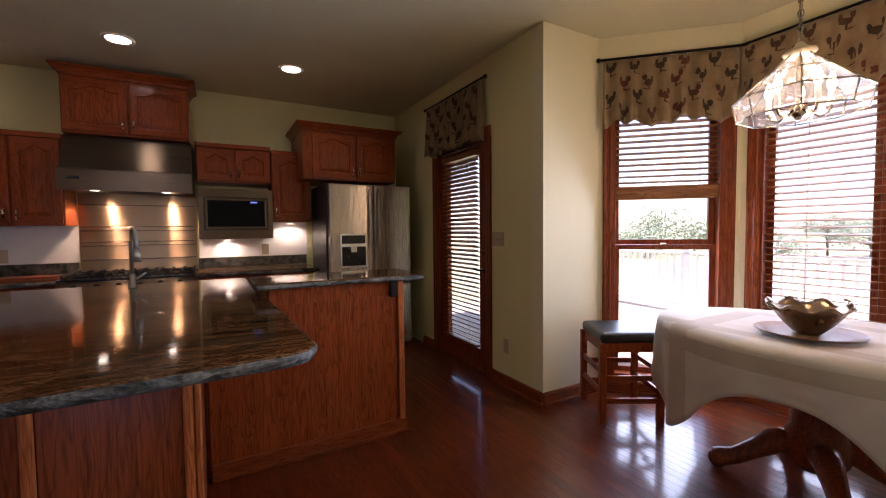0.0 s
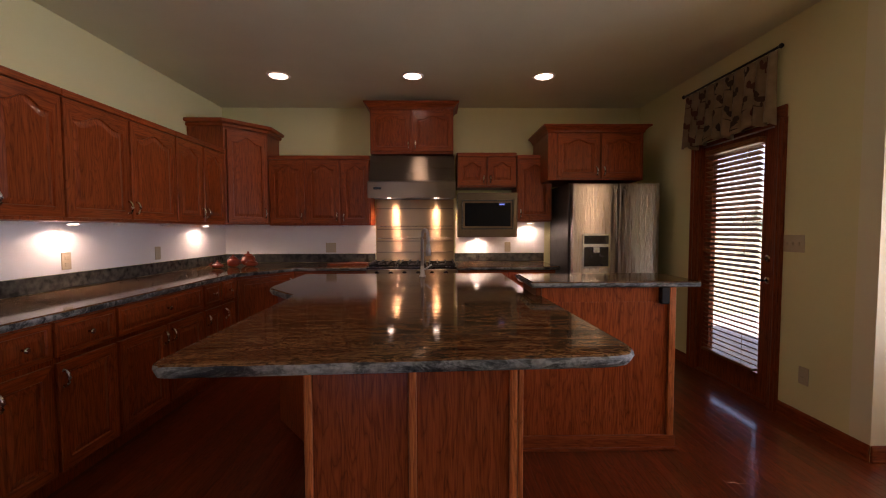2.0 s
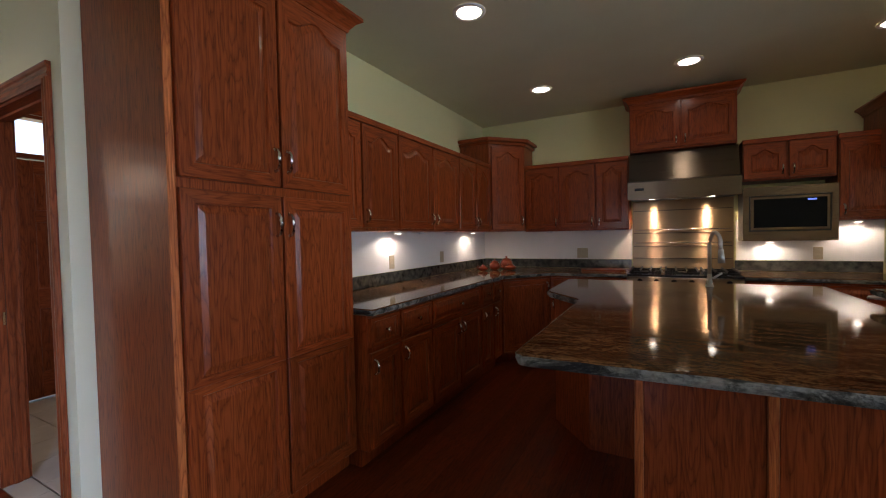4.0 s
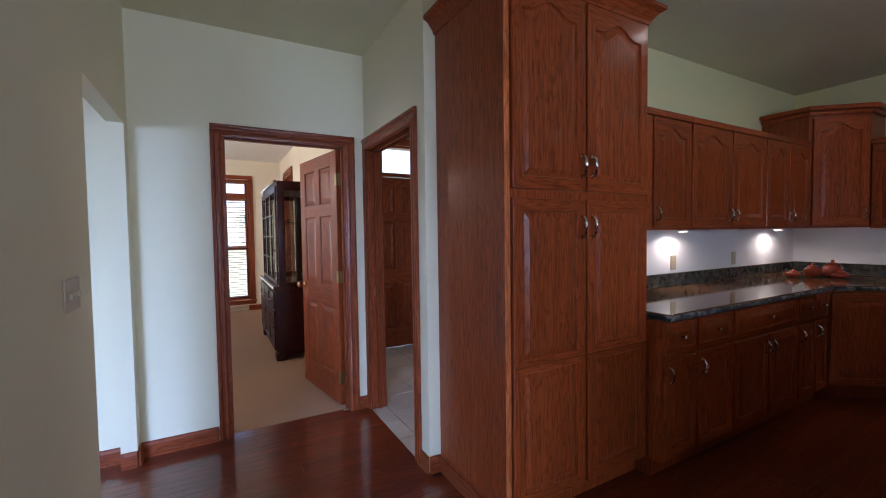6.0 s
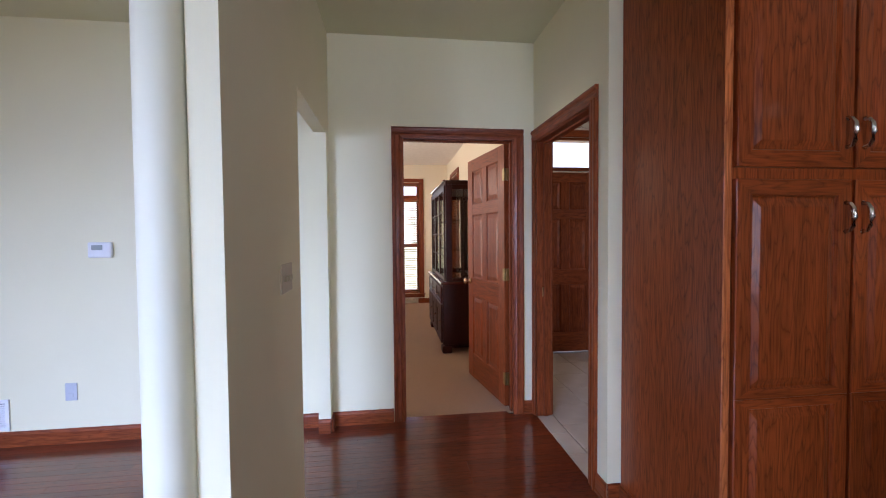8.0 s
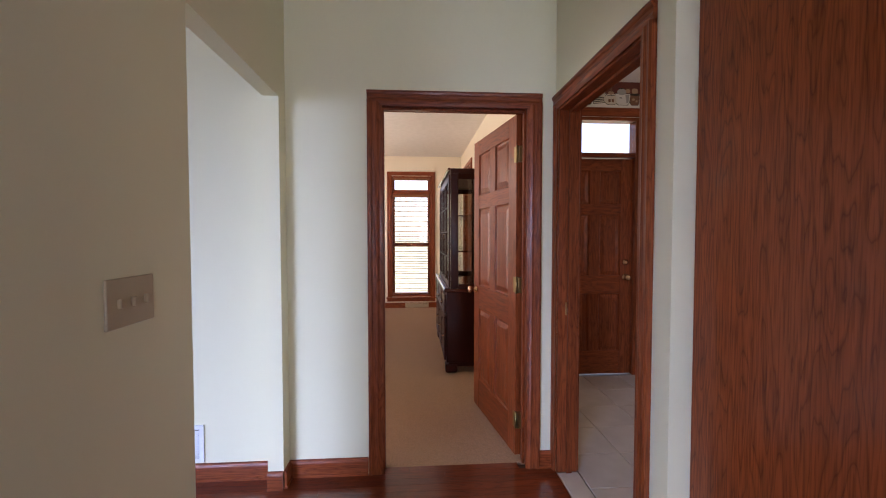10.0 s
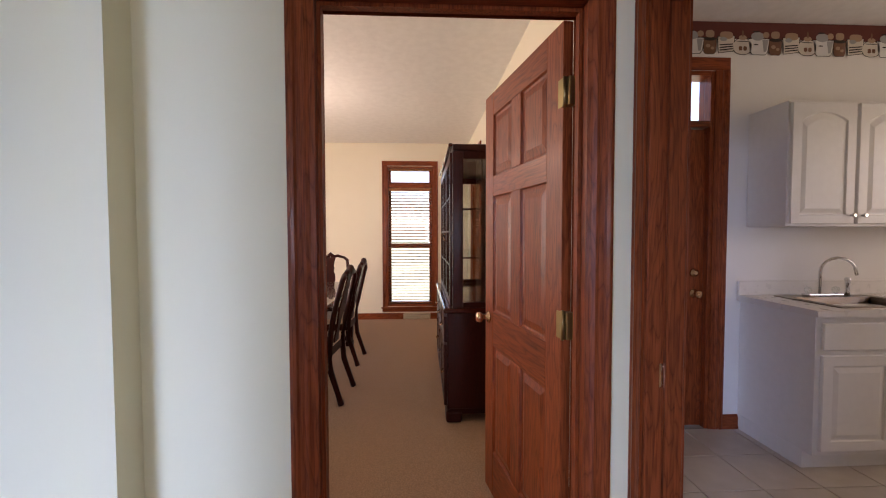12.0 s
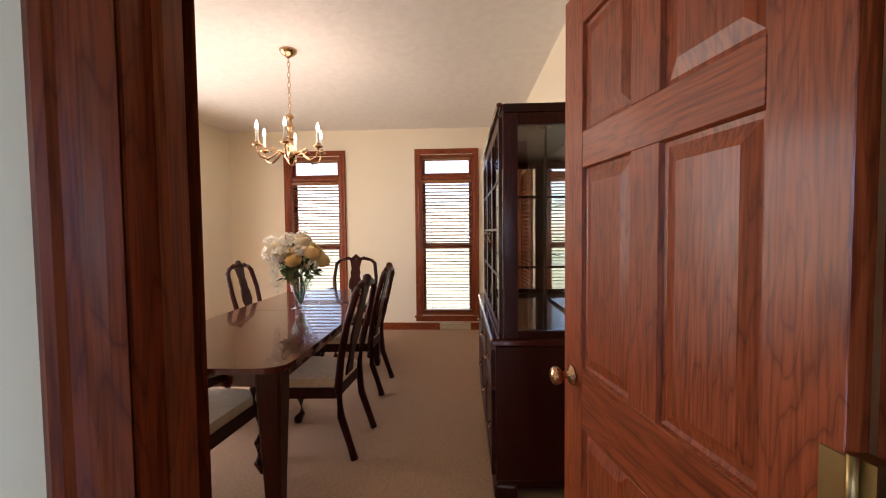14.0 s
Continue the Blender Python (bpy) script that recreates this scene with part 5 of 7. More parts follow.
def valance(name, label, a, b, z_rod, drop, out, seed, end_return=True):
    """Pleated fabric on a black rod between two plan points; out: towards the room (unit plan vector). Rod, finials, cloth, printed motifs."""
    rnd = random.Random(seed)
    A, B, O = Vector((*a, 0)), Vector((*b, 0)), Vector((*out, 0))
    L = (B - A).length
    T = (B - A) / L
    e = thing(name, label, "valance", Matrix.Translation((A.x, A.y, 0)))
    rod = part("rod", tube([O * 0.05 + Vector((0, 0, z_rod)) - T * 0.03, T * (L + 0.03) + O * 0.05 + Vector((0, 0, z_rod))], 0.009, 10), M_IRON, e, "thin black curtain rod")
    for p in (-0.035, L + 0.035):
        part("finial", shift(lathe([(0.004, -0.018), (0.016, -0.006), (0.016, 0.006), (0.004, 0.018)], 10), Matrix.Translation(T * p + O * 0.05 + Vector((0, 0, z_rod)))), M_IRON, rod)
    nx, nz = max(24, int(L / 0.018)), 10
    ph = [rnd.uniform(0, 6.28) for _ in range(4)]

    def place(s, v):
        depth = 0.052 + (0.014 + 0.042 * v) * math.sin(s / 0.105 * 2 * math.pi + ph[0] + 0.8 * math.sin(s * 5 + ph[1])) * 0.62 + 0.012 * v
        hem = drop + 0.022 * math.sin(s / 0.42 * 2 * math.pi + ph[2]) + 0.018 * math.sin(s / 0.15 * 2 * math.pi + ph[3])
        return T * s + O * depth + Vector((0, 0, z_rod - 0.012 - v * hem))
    bm = bmesh.new()
    grid = [[bm.verts.new(place(L * i / nx, j / nz)) for j in range(nz + 1)] for i in range(nx + 1)]
    for i in range(nx):
        for j in range(nz):
            bm.faces.new((grid[i][j], grid[i + 1][j], grid[i + 1][j + 1], grid[i][j + 1])).smooth = True
    cloth = part("cloth", bm, M_PRINT, e, "tan fabric with a small dark red and green print")
    sol = cloth.modifiers.new("thickness", "SOLIDIFY")
    sol.thickness = 0.003
    # printed motifs: leaf-shaped blots with short strokes, lying on the cloth
    mots = []
    rows = 4
    for r in range(rows):
        s = 0.05 + 0.09 * (r % 2) + rnd.uniform(0, 0.02)
        while s < L - 0.05:
            bmk = bmesh.new()
            mots.append((bmk, M_MOTIF[rnd.randrange(3)]))
            v0 = (r + 0.6) / (rows + 0.3)
            flip = rnd.choice((-1, 1))
            for ds, dv, rs, rv in ((0, 0, 0.028, 0.05), (0.026 * flip, -0.07, 0.014, 0.05), (-0.024 * flip, -0.05, 0.010, 0.055), (0.0, 0.075, 0.005, 0.04), (0.018 * flip, 0.10, 0.022, 0.008)):
                ring = []
                for k in range(9):
                    q = 2 * math.pi * k / 9
                    ss, vv = s + ds + rs * math.cos(q) * (1 + 0.25 * rnd.uniform(-1, 1)), min(0.97, max(0.04, v0 + dv + rv * math.sin(q) * (1 + 0.25 * rnd.uniform(-1, 1))))
                    ring.append(bmk.verts.new(place(min(L - 0.01, max(0.01, ss)), vv) + O * 0.0045))
                f = bmk.faces.new(ring)
            s += 0.17 + rnd.uniform(-0.015, 0.02)
    for bmk, mt in mots:
        bmesh.ops.triangulate(bmk, faces=list(bmk.faces))
        part("printed_motif", bmk, mt, cloth)
    return e


d1 = (Vector(NB) - Vector(NA)).normalized()
valance("window_valance", "gathered tan printed valance above the narrow bay window", (NA[0] + 0.02, NA[1] - 0.02), (NB[0] - 0.04, NB[1] + 0.02), 2.535, 0.475, (d1.y, -d1.x), 4)
valance("window_valance", "gathered tan printed valance above the wide bay window", (NB[0] - 0.02, NB[1] - 0.02), (NC[0] - 0.02, NC[1] + 0.04), 2.535, 0.46, (-1, 0), 9)
valance("window_valance", "gathered tan printed valance above the patio door", (KE, 4.16), (KE, 3.13), 2.545, 0.49, (-1, 0), 15)


# ---- six-panel doors ----
def six_panel(parent, w, h, t, mats=(M_TRIM, M_TRIMX)):
    """Stiles, rails and raised panels of a panelled leaf; local x from the hinge, y through, z up."""
    st, mid = 0.115, 0.10
    zs = [(0.0, 0.22), (0.76, 0.93), (1.50, 1.60), (h - 0.11, h)]
    px = [(st, (w - mid) / 2), ((w + mid) / 2, w - st)]
    for x0, x1 in ((0, st), (w - st, w)):
        part("stile", box((x0, 0, 0), (x1, t, h), 0.0015), mats[0], parent)
    for z0, z1 in zs:
        part("rail", box((st + 0.0005, 0.0005, z0), (w - st - 0.0005, t - 0.0005, z1), 0.0015), mats[1], parent)
    for (a, b), (c, d) in zip(zs, zs[1:]):
        part("muntin", box(((w - mid) / 2, 0.0005, b), ((w + mid) / 2, t - 0.0005, c), 0.0015), mats[0], parent)
        for x0, x1 in px:
            bm = bmesh.new()
            for s, y0 in ((-1, 0.0), (1, t)):
                loops = []
                for inset, dep in ((0.0, 0.002), (0.004, 0.010), (0.014, 0.012), (0.045, 0.004)):
                    y = y0 + dep if s < 0 else y0 - dep
                    loops.append([bm.verts.new(p) for p in ((x0 + inset, y, b + inset), (x1 - inset, y, b + inset), (x1 - inset, y, c - inset), (x0 + inset, y, c - inset))])
                for p, q in zip(loops, loops[1:]):
                    for i in range(4):
                        bm.faces.new((p[i], p[(i + 1) % 4], q[(i + 1) % 4], q[i]))
                bm.faces.new(loops[-1])
            part("panel", bm, mats[0], parent)


def knob_set(parent, x, y, z, side, mat=M_BRASS):
    m = Matrix.Translation((x, y, z)) @ Matrix.Rotation(radians(90 * side), 4, "X")
    part("door_knob", lathe([(0.030, 0), (0.029, 0.006), (0.012, 0.012), (0.011, 0.032), (0.024, 0.042), (0.028, 0.054), (0.022, 0.064), (0.006, 0.068)], 18), mat, parent, "polished brass door knob", m)


# open dining room door
dd = tagged(thing("door_4", "six-panel oak door standing open into the dining room", "door", Matrix.Translation((-5.662, 0.742, 0.012)) @ Matrix.Rotation(radians(180 + 9.3), 4, "Z")), kind="structure")
six_panel(dd, 0.80, 2.005, 0.035)
knob_set(dd, 0.80 - 0.06, 0.036, 0.895, -1)
knob_set(dd, 0.80 - 0.06, -0.001, 0.895, 1)
for z in (0.17, 0.97, 1.73):
    part("hinge", boxes(((-0.028, 0.004, z), (0.0, 0.028, z + 0.09)), ((-0.004, 0.036, z), (0.026, 0.0385, z + 0.09))), M_HINGE, dd, "brass butt hinge")
    part("hinge_pin", shift(lathe([(0.006, z - 0.004), (0.006, z + 0.094)], 10), Matrix.Translation((-0.008, 0.034, 0))), M_HINGE, dd)
# brass latch plate of the utility doorway
part("strike_plate", box((-5.4815, 0.94, 0.88), (-5.480, 0.97, 0.95), 0.0), M_BRASS, None)
tagged(bpy.data.objects["strike_plate"], "brass strike plate on the door jamb", "strike plate")

# outside door of the utility room, with a transom light
ud = tagged(thing("door_5", "closed dark oak six-panel outside door under a transom light", "door", Matrix.Translation((-6.98, 1.40, 0)) @ Matrix.Rotation(math.pi / 2, 4, "Z")), kind="structure")
for x in (0.0, 0.76):
    part("jamb", box((x, 0, 0), (x + 0.03, 0.12, 2.40), 0.002), M_TRIM, ud)
part("head_jamb", box((0.03, 0, 2.37), (0.76, 0.12, 2.40), 0.002), M_TRIMX, ud)
part("transom_bar", box((0.03, 0.0, 2.035), (0.76, 0.12, 2.075), 0.003), M_TRIMX, ud)
part("casing", shift(casing_leg(2.40), Matrix.Translation((0.006 - 0.092, -0.002, 0))), M_TRIM, ud)
part("casing", shift(shift(casing_leg(2.40), Matrix.Diagonal((-1, 1, 1, 1))), Matrix.Translation((0.79 - 0.006 + 0.092, -0.002, 0))), M_TRIM, ud)
part("head_casing", box((-0.086, -0.022, 2.4005), (0.79 + 0.086, -0.002, 2.48), 0.004), M_TRIMX, ud)
g = part("pane", boxes(((0.03, 0.06, 2.075), (0.76, 0.064, 2.37))), M_GLASS, ud)
g.visible_shadow = False
lf = part("leaf", boxes(((0.031, 0.082, 0.006), (0.759, 0.086, 2.03))), M_TRIM, ud)
lf2 = thing("door_6", "six-panel oak leaf of the outside door", "door", Matrix.Translation((-6.98 - 0.04, 1.431, 0.006)) @ Matrix.Rotation(math.pi / 2, 4, "Z"))
tagged(lf2, kind="structure")
six_panel(lf2, 0.728, 2.02, 0.04)
knob_set(lf2, 0.728 - 0.065, -0.001, 0.915, 1)
part("deadbolt", shift(lathe([(0.030, 0), (0.028, 0.010), (0.014, 0.018), (0.012, 0.024)], 16), Matrix.Translation((0.728 - 0.065, -0.001, 1.055)) @ Matrix.Rotation(radians(90), 4, "X")), M_BRASS, lf2, "brass deadbolt")

M_COL = mottled("column_paint", (0.77, 0.75, 0.56), (0.80, 0.78, 0.59), 0.6, 1.5, 260.0, 0.1, 0.0006)
# round column at the end of the hall wall
col = thing("column", "smooth round white column beside the hall wall end", "column", Matrix.Translation((-3.735, -0.706, 0)))
part("shaft", lathe([(0.060, 0.12), (0.0595, 0.8), (0.057, 1.7), (0.053, 2.52)], 40), M_COL, col)
part("base", lathe([(0.0605, 0), (0.0605, 0.05), (0.060, 0.12)], 32), M_COL, col)
part("capital", lathe([(0.053, 2.52), (0.056, 2.55), (0.058, 2.60), (0.06, 2.66), (0.06, H)], 32), M_COL, col)


# ---- breakfast nook ----
TC = (0.97, 1.10)
tb = thing("dining_table", "oval oak pedestal table with carved scrolled feet", "table", Matrix.Translation((TC[0], TC[1], 0)))
oval = [(0.53 * math.cos(2 * math.pi * i / 48), 0.73 * math.sin(2 * math.pi * i / 48)) for i in range(48)]
part("tabletop", slab(oval, 0.715, 0.752, 0.006), M_TRIM, tb)
part("pedestal", lathe([(0.10, 0.10), (0.13, 0.14), (0.14, 0.22), (0.10, 0.30), (0.085, 0.45), (0.11, 0.58), (0.16, 0.66), (0.18, 0.712)], 24), M_TRIM, tb)
for k in range(4):
    a = radians(35 + 90 * k)
    c, s = math.cos(a), math.sin(a)
    pts = [(0.08, 0.20), (0.16, 0.19), (0.24, 0.13), (0.32, 0.075), (0.39, 0.055), (0.43, 0.06)]
    part("foot", tube([(c * r, s * r, z) for r, z in pts], [0.07, 0.06, 0.048, 0.042, 0.05, 0.035], 10), M_TRIM, tb)
    part("scroll", shift(lathe([(0.010, -0.035), (0.04, -0.028), (0.045, 0.0), (0.04, 0.028), (0.010, 0.035)], 12), Matrix.Translation((c * 0.40, s * 0.40, 0.046)) @ Matrix.Rotation(a, 4, "Z") @ Matrix.Rotation(radians(90), 4, "X")), M_TRIM, tb)

# tablecloth: flat on the oval, hanging in soft folds, longer where the corners of the cloth fall
cl = thing("tablecloth", "creased cream cotton tablecloth hanging over the oval table", "tablecloth", Matrix.Translation((TC[0], TC[1], 0)))
rnd = random.Random(11)
bm = bmesh.new()
N, R = 160, 12
cen = bm.verts.new((0, 0, 0.757))
prev = None
rings = []
for j in range(4):
    f = (j + 1) / 4
    rings.append([bm.verts.new((0.538 * f * math.cos(2 * math.pi * i / N), 0.738 * f * math.sin(2 * math.pi * i / N), 0.757 + 0.0015 * noise.noise((4 * f * math.cos(2 * math.pi * i / N), 4 * f * math.sin(2 * math.pi * i / N), 0)))) for i in range(N)])
for j in range(1, R + 1):
    v = j / R
    ring = []
    for i in range(N):
        a = 2 * math.pi * i / N
        corner = max(0.0, abs(math.sin(2 * a - radians(8)))) ** 3
        drop = 0.20 + 0.34 * corner
        fold = math.sin(13 * a + 1.3 * math.sin(3 * a)) * 0.5 + 0.5 * math.sin(7 * a + 0.7)
        o = 0.006 + 0.010 * min(1, v * 4) + 0.028 * v * fold * (0.6 + 0.8 * corner)
        o += 0.010 * v * noise.noise((6 * math.cos(a), 6 * math.sin(a), 5 * v))
        z = 0.757 - 0.010 * min(1, v * 6) - drop * v
        nx, ny = math.cos(a) / 0.538, math.sin(a) / 0.738
        q = math.hypot(nx, ny)
        ring.append(bm.verts.new((0.538 * math.cos(a) + o * nx / q, 0.738 * math.sin(a) + o * ny / q, z)))
    rings.append(ring)
for i in range(N):
    bm.faces.new((cen, rings[0][i], rings[0][(i + 1) % N])).smooth = True
for a, c in zip(rings, rings[1:]):
    for i in range(N):
        bm.faces.new((a[i], c[i], c[(i + 1) % N], a[(i + 1) % N])).smooth = True
cloth = part("cloth", bm, M_CLOTH, cl)
cloth.modifiers.new("thickness", "SOLIDIFY").thickness = 0.003

# bowl on a plate
bw = thing("serving_bowl", "silvery bronze bowl with a wavy rim and two handles", "bowl", Matrix.Translation((0.85, 1.10, 0.774)) @ Matrix.Diagonal((0.80, 0.80, 1.0, 1.0)))
bm = bmesh.new()
prof = [(0.05, 0.0), (0.07, 0.008), (0.12, 0.05), (0.155, 0.09), (0.175, 0.115), (0.205, 0.132)]
rg = []
for r, z in prof + [(r - 0.006, z + 0.006) for r, z in prof[::-1]]:
    w = max(0.0, (z - 0.06) / 0.07)
    rg.append([bm.verts.new((r * math.cos(2 * math.pi * i / 64) * (1 + 0.03 * w * math.cos(16 * math.pi * i / 64)), r * math.sin(2 * math.pi * i / 64) * (1 + 0.03 * w * math.cos(16 * math.pi * i / 64)), z + 0.012 * w * math.cos(16 * math.pi * i / 64))) for i in range(64)])
for a, c in zip(rg, rg[1:]):
    for i in range(64):
        bm.faces.new((a[i], a[(i + 1) % 64], c[(i + 1) % 64], c[i])).smooth = True
bm.faces.new(rg[0][::-1])
bm.faces.new(rg[-1])
part("bowl", bm, M_BRONZE, bw)
for s in (-1, 1):
    c, q = s * math.cos(radians(-29)), s * math.sin(radians(-29))
    part("handle", tube([(0.17 * c, 0.17 * q, 0.11), (0.225 * c, 0.225 * q, 0.125), (0.245 * c, 0.245 * q, 0.15), (0.215 * c, 0.215 * q, 0.155)], 0.007), M_BRONZE, bw)
pl = thing("charger_plate", "large brown glazed plate under the bowl", "plate", Matrix.Translation((0.855, 1.10, 0.762)) @ Matrix.Diagonal((0.80, 0.80, 1.0, 1.0)))
part("plate", lathe([(0.12, 0.0), (0.18, 0.006), (0.255, 0.020), (0.257, 0.023), (0.18, 0.012), (0.06, 0.010)], 48), M_TAN, pl)

# stool
st = thing("counter_stool", "reddish wood stool with a black leather seat", "stool", Matrix.Translation((0.86, 2.13, 0)) @ Matrix.Rotation(radians(60), 4, "Z"))
part("seat", box((-0.20, -0.20, 0.53), (0.20, 0.20, 0.60), 0.025, 3), M_LEATHER, st, "black leather seat pad")
part("seat_frame", boxes(((-0.185, -0.185, 0.47), (0.185, -0.16, 0.53)), ((-0.185, 0.16, 0.47), (0.185, 0.185, 0.53)), ((-0.185, -0.16, 0.47), (-0.16, 0.16, 0.53)), ((0.16, -0.16, 0.47), (0.185, 0.16, 0.53))), M_CAB, st)
for x in (-1, 1):
    for y in (-1, 1):
        part("leg", box((x * 0.188 - 0.021, y * 0.188 - 0.021, 0), (x * 0.188 + 0.021, y * 0.188 + 0.021, 0.53), 0.004), M_CAB, st)
for y, z in ((-0.188, 0.20), (0.188, 0.20), (-0.188, 0.34), (0.188, 0.34)):
    part("stretcher", box((-0.167, y - 0.01, z - 0.018), (0.167, y + 0.01, z + 0.018), 0.003), M_CABH, st)
for x, z in ((-0.188, 0.15), (0.188, 0.15), (-0.188, 0.30), (0.188, 0.30)):
    part("stretcher", box((x - 0.01, -0.167, z - 0.018), (x + 0.01, 0.167, z + 0.018), 0.003), M_CABHY, st)

# floor register near the bay
grille("floor_register", "pale metal register at the foot of the bay wall", facing(1.705, 1.30, 0.06, -90), 0.30, 0.10, 4, M_IVORY)


# glass pendant above the table
PC = (0.85, 1.16)
pn = thing("pendant_lamp", "lit pewter pendant lamp with a faceted clear glass shade", "pendant lamp", Matrix.Translation((PC[0], PC[1], 0)))
part("chain", tube([(0, 0, 2.14), (0, 0, H - 0.02)], 0.005, 6), M_PEWTER, pn)
lk = part("link", shift(tube([(0.011 * math.cos(a), 0, 0.02 * math.sin(a)) for a in [2 * math.pi * i / 10 for i in range(11)]], 0.003, 5), Matrix()), M_PEWTER, pn, "", Matrix.Translation((0, 0, 2.17)))
for i in range(1, 15):
    again(lk, pn, Matrix.Translation((0, 0, 2.17 + 0.034 * i)) @ Matrix.Rotation(radians(90 * (i % 2)), 4, "Z"))
part("canopy", lathe([(0.02, H - 0.05), (0.05, H - 0.03), (0.065, H - 0.004)], 20), M_PEWTER, pn)
part("cap", lathe([(0.01, 2.14), (0.03, 2.115), (0.062, 2.10), (0.066, 2.09), (0.05, 2.074)], 20), M_IVORY, pn, "cream metal cap")
def octo(r, z):
    return [(r * math.cos(math.pi / 8 + math.pi / 4 * i), r * math.sin(math.pi / 8 + math.pi / 4 * i), z) for i in range(8)]
A8, B8, C8 = octo(0.05, 2.075), octo(0.258, 1.89), octo(0.238, 1.80)
for i in range(8):
    j = (i + 1) % 8
    for p, q in ((A8, B8), (B8, C8)):
        bm = bmesh.new()
        vs = [Vector(p[i]), Vector(p[j]), Vector(q[j]), Vector(q[i])]
        nrm = (vs[1] - vs[0]).cross(vs[2] - vs[0]).normalized() * 0.002
        f = [bm.verts.new(v + nrm) for v in vs]
        g2 = [bm.verts.new(v - nrm) for v in vs]
        bm.faces.new(f)
        bm.faces.new(g2[::-1])
        for k in range(4):
            bm.faces.new((f[k], g2[k], g2[(k + 1) % 4], f[(k + 1) % 4]))
        gp = part("glass_panel", bm, M_SHADE, pn, "clear bevelled glass panel")
        gp.visible_shadow = False
        part("came", tube([p[i], q[i]], 0.004, 5), M_PEWTER, pn)
    part("came", tube([B8[i], B8[j]], 0.004, 5), M_PEWTER, pn)
    part("came", tube([C8[i], C8[j]], 0.004, 5), M_PEWTER, pn)
    mid = [tuple(0.55 * a + 0.45 * b for a, b in zip(A8[k], B8[k])) for k in (i, j)]
    part("came", tube(mid, 0.003, 5), M_PEWTER, pn)
part("hub", lathe([(0.012, 2.09), (0.012, 1.86), (0.035, 1.83), (0.03, 1.80), (0.008, 1.775)], 16), M_PEWTER, pn)
for i in range(5):
    a = 2 * math.pi * i / 5 + 0.3
    c, s = math.cos(a), math.sin(a)
    part("arm", tube([(0.03 * c, 0.03 * s, 1.82), (0.08 * c, 0.08 * s, 1.785), (0.11 * c, 0.11 * s, 1.80), (0.12 * c, 0.12 * s, 1.835)], 0.006), M_PEWTER, pn)
    part("candle", shift(lathe([(0.012, 1.835), (0.012, 1.90)], 10), Matrix.Translation((0.12 * c, 0.12 * s, 0))), M_WHITEP, pn)
    part("bulb", shift(lathe([(0.006, 1.90), (0.018, 1.925), (0.016, 1.945), (0.004, 1.985)], 12), Matrix.Translation((0.12 * c, 0.12 * s, 0))), M_FLAME, pn, "glowing flame-shaped bulb")
lamp("pendant_glow", "POINT", Matrix.Translation((PC[0], PC[1], 1.80)), 3.6, WARM, 0.10)

# ---- utility room ----
uc = thing("base_cabinet", "white sink cabinet with raised-panel door", "cabinet", Matrix.Translation((-6.44, 2.39, 0)) @ EAST)
part("body", box((0, 0, 0.10), (1.9, 0.535, 0.875), 0.002), M_WHITE, uc)
part("toe_kick", box((0.0, 0.06, 0), (1.9, 0.535, 0.0995), 0.0), M_WHITE, uc)
for i in range(3):
    dr = part("door", raised(0.42, 0.53, 0.0), M_WHITE, uc, "", Matrix.Translation((0.03 + 0.46 * i, -0.001, 0.13)))
    part("drawer", box((0, -0.02, 0), (0.42, 0, 0.15), 0.006, 2), M_WHITE, uc, "", Matrix.Translation((0.03 + 0.46 * i, -0.001, 0.69)))
ut = thing("countertop", "white laminate counter with a low back rim", "countertop")
part("slab", boxes(((-6.975, 2.365, 0.877), (-6.405, 2.60, 0.913)), ((-6.975, 2.60, 0.877), (-6.86, 3.15, 0.913)), ((-6.50, 2.60, 0.877), (-6.405, 3.15, 0.913)), ((-6.975, 3.15, 0.877), (-6.405, 4.3, 0.913))), M_LAMINATE, ut)
part("upstand", box((-6.975, 2.365, 0.9135), (-6.955, 4.3, 1.01), 0.004), M_LAMINATE, ut)
sk = thing("sink", "stainless steel drop-in sink", "sink")
bm = bmesh.new()
def rect(x0, y0, x1, y1, z):
    return [bm.verts.new(p) for p in ((x0, y0, z), (x1, y0, z), (x1, y1, z), (x0, y1, z))]
lp = [rect(-6.90, 2.56, -6.46, 3.19, 0.914), rect(-6.90, 2.56, -6.46, 3.19, 0.919), rect(-6.82, 2.61, -6.51, 3.14, 0.918), rect(-6.80, 2.64, -6.53, 3.11, 0.76)]
for a, c in zip(lp, lp[1:]):
    for i in range(4):
        bm.faces.new((a[i], a[(i + 1) % 4], c[(i + 1) % 4], c[i]))
bm.faces.new(lp[-1])
part("basin", bm, M_STEELD, sk)
fc = thing("faucet", "chrome gooseneck sink faucet with clear knobs", "faucet", Matrix.Translation((-6.865, 2.86, 0.92)))
part("deck_plate", box((-0.03, -0.12, 0), (0.03, 0.12, 0.015), 0.005, 2), M_CHROME, fc)
part("spout", tube([(0, -0.02, 0.01), (0, -0.02, 0.16)] + [(0.03 * (1 - math.cos(a)), -0.02 + 0.09 * (1 - math.cos(a)), 0.16 + 0.09 * math.sin(a)) for a in [math.pi * i / 8 for i in range(1, 8)]] + [(0.06, 0.165, 0.14)], 0.009, 8), M_CHROME, fc)
for y in (-0.10, 0.09):
    part("tap_knob", shift(lathe([(0.012, 0.015), (0.022, 0.03), (0.022, 0.05), (0.01, 0.06)], 12), Matrix.Translation((0, y, 0))), M_CGLASS, fc, "clear plastic tap knob")
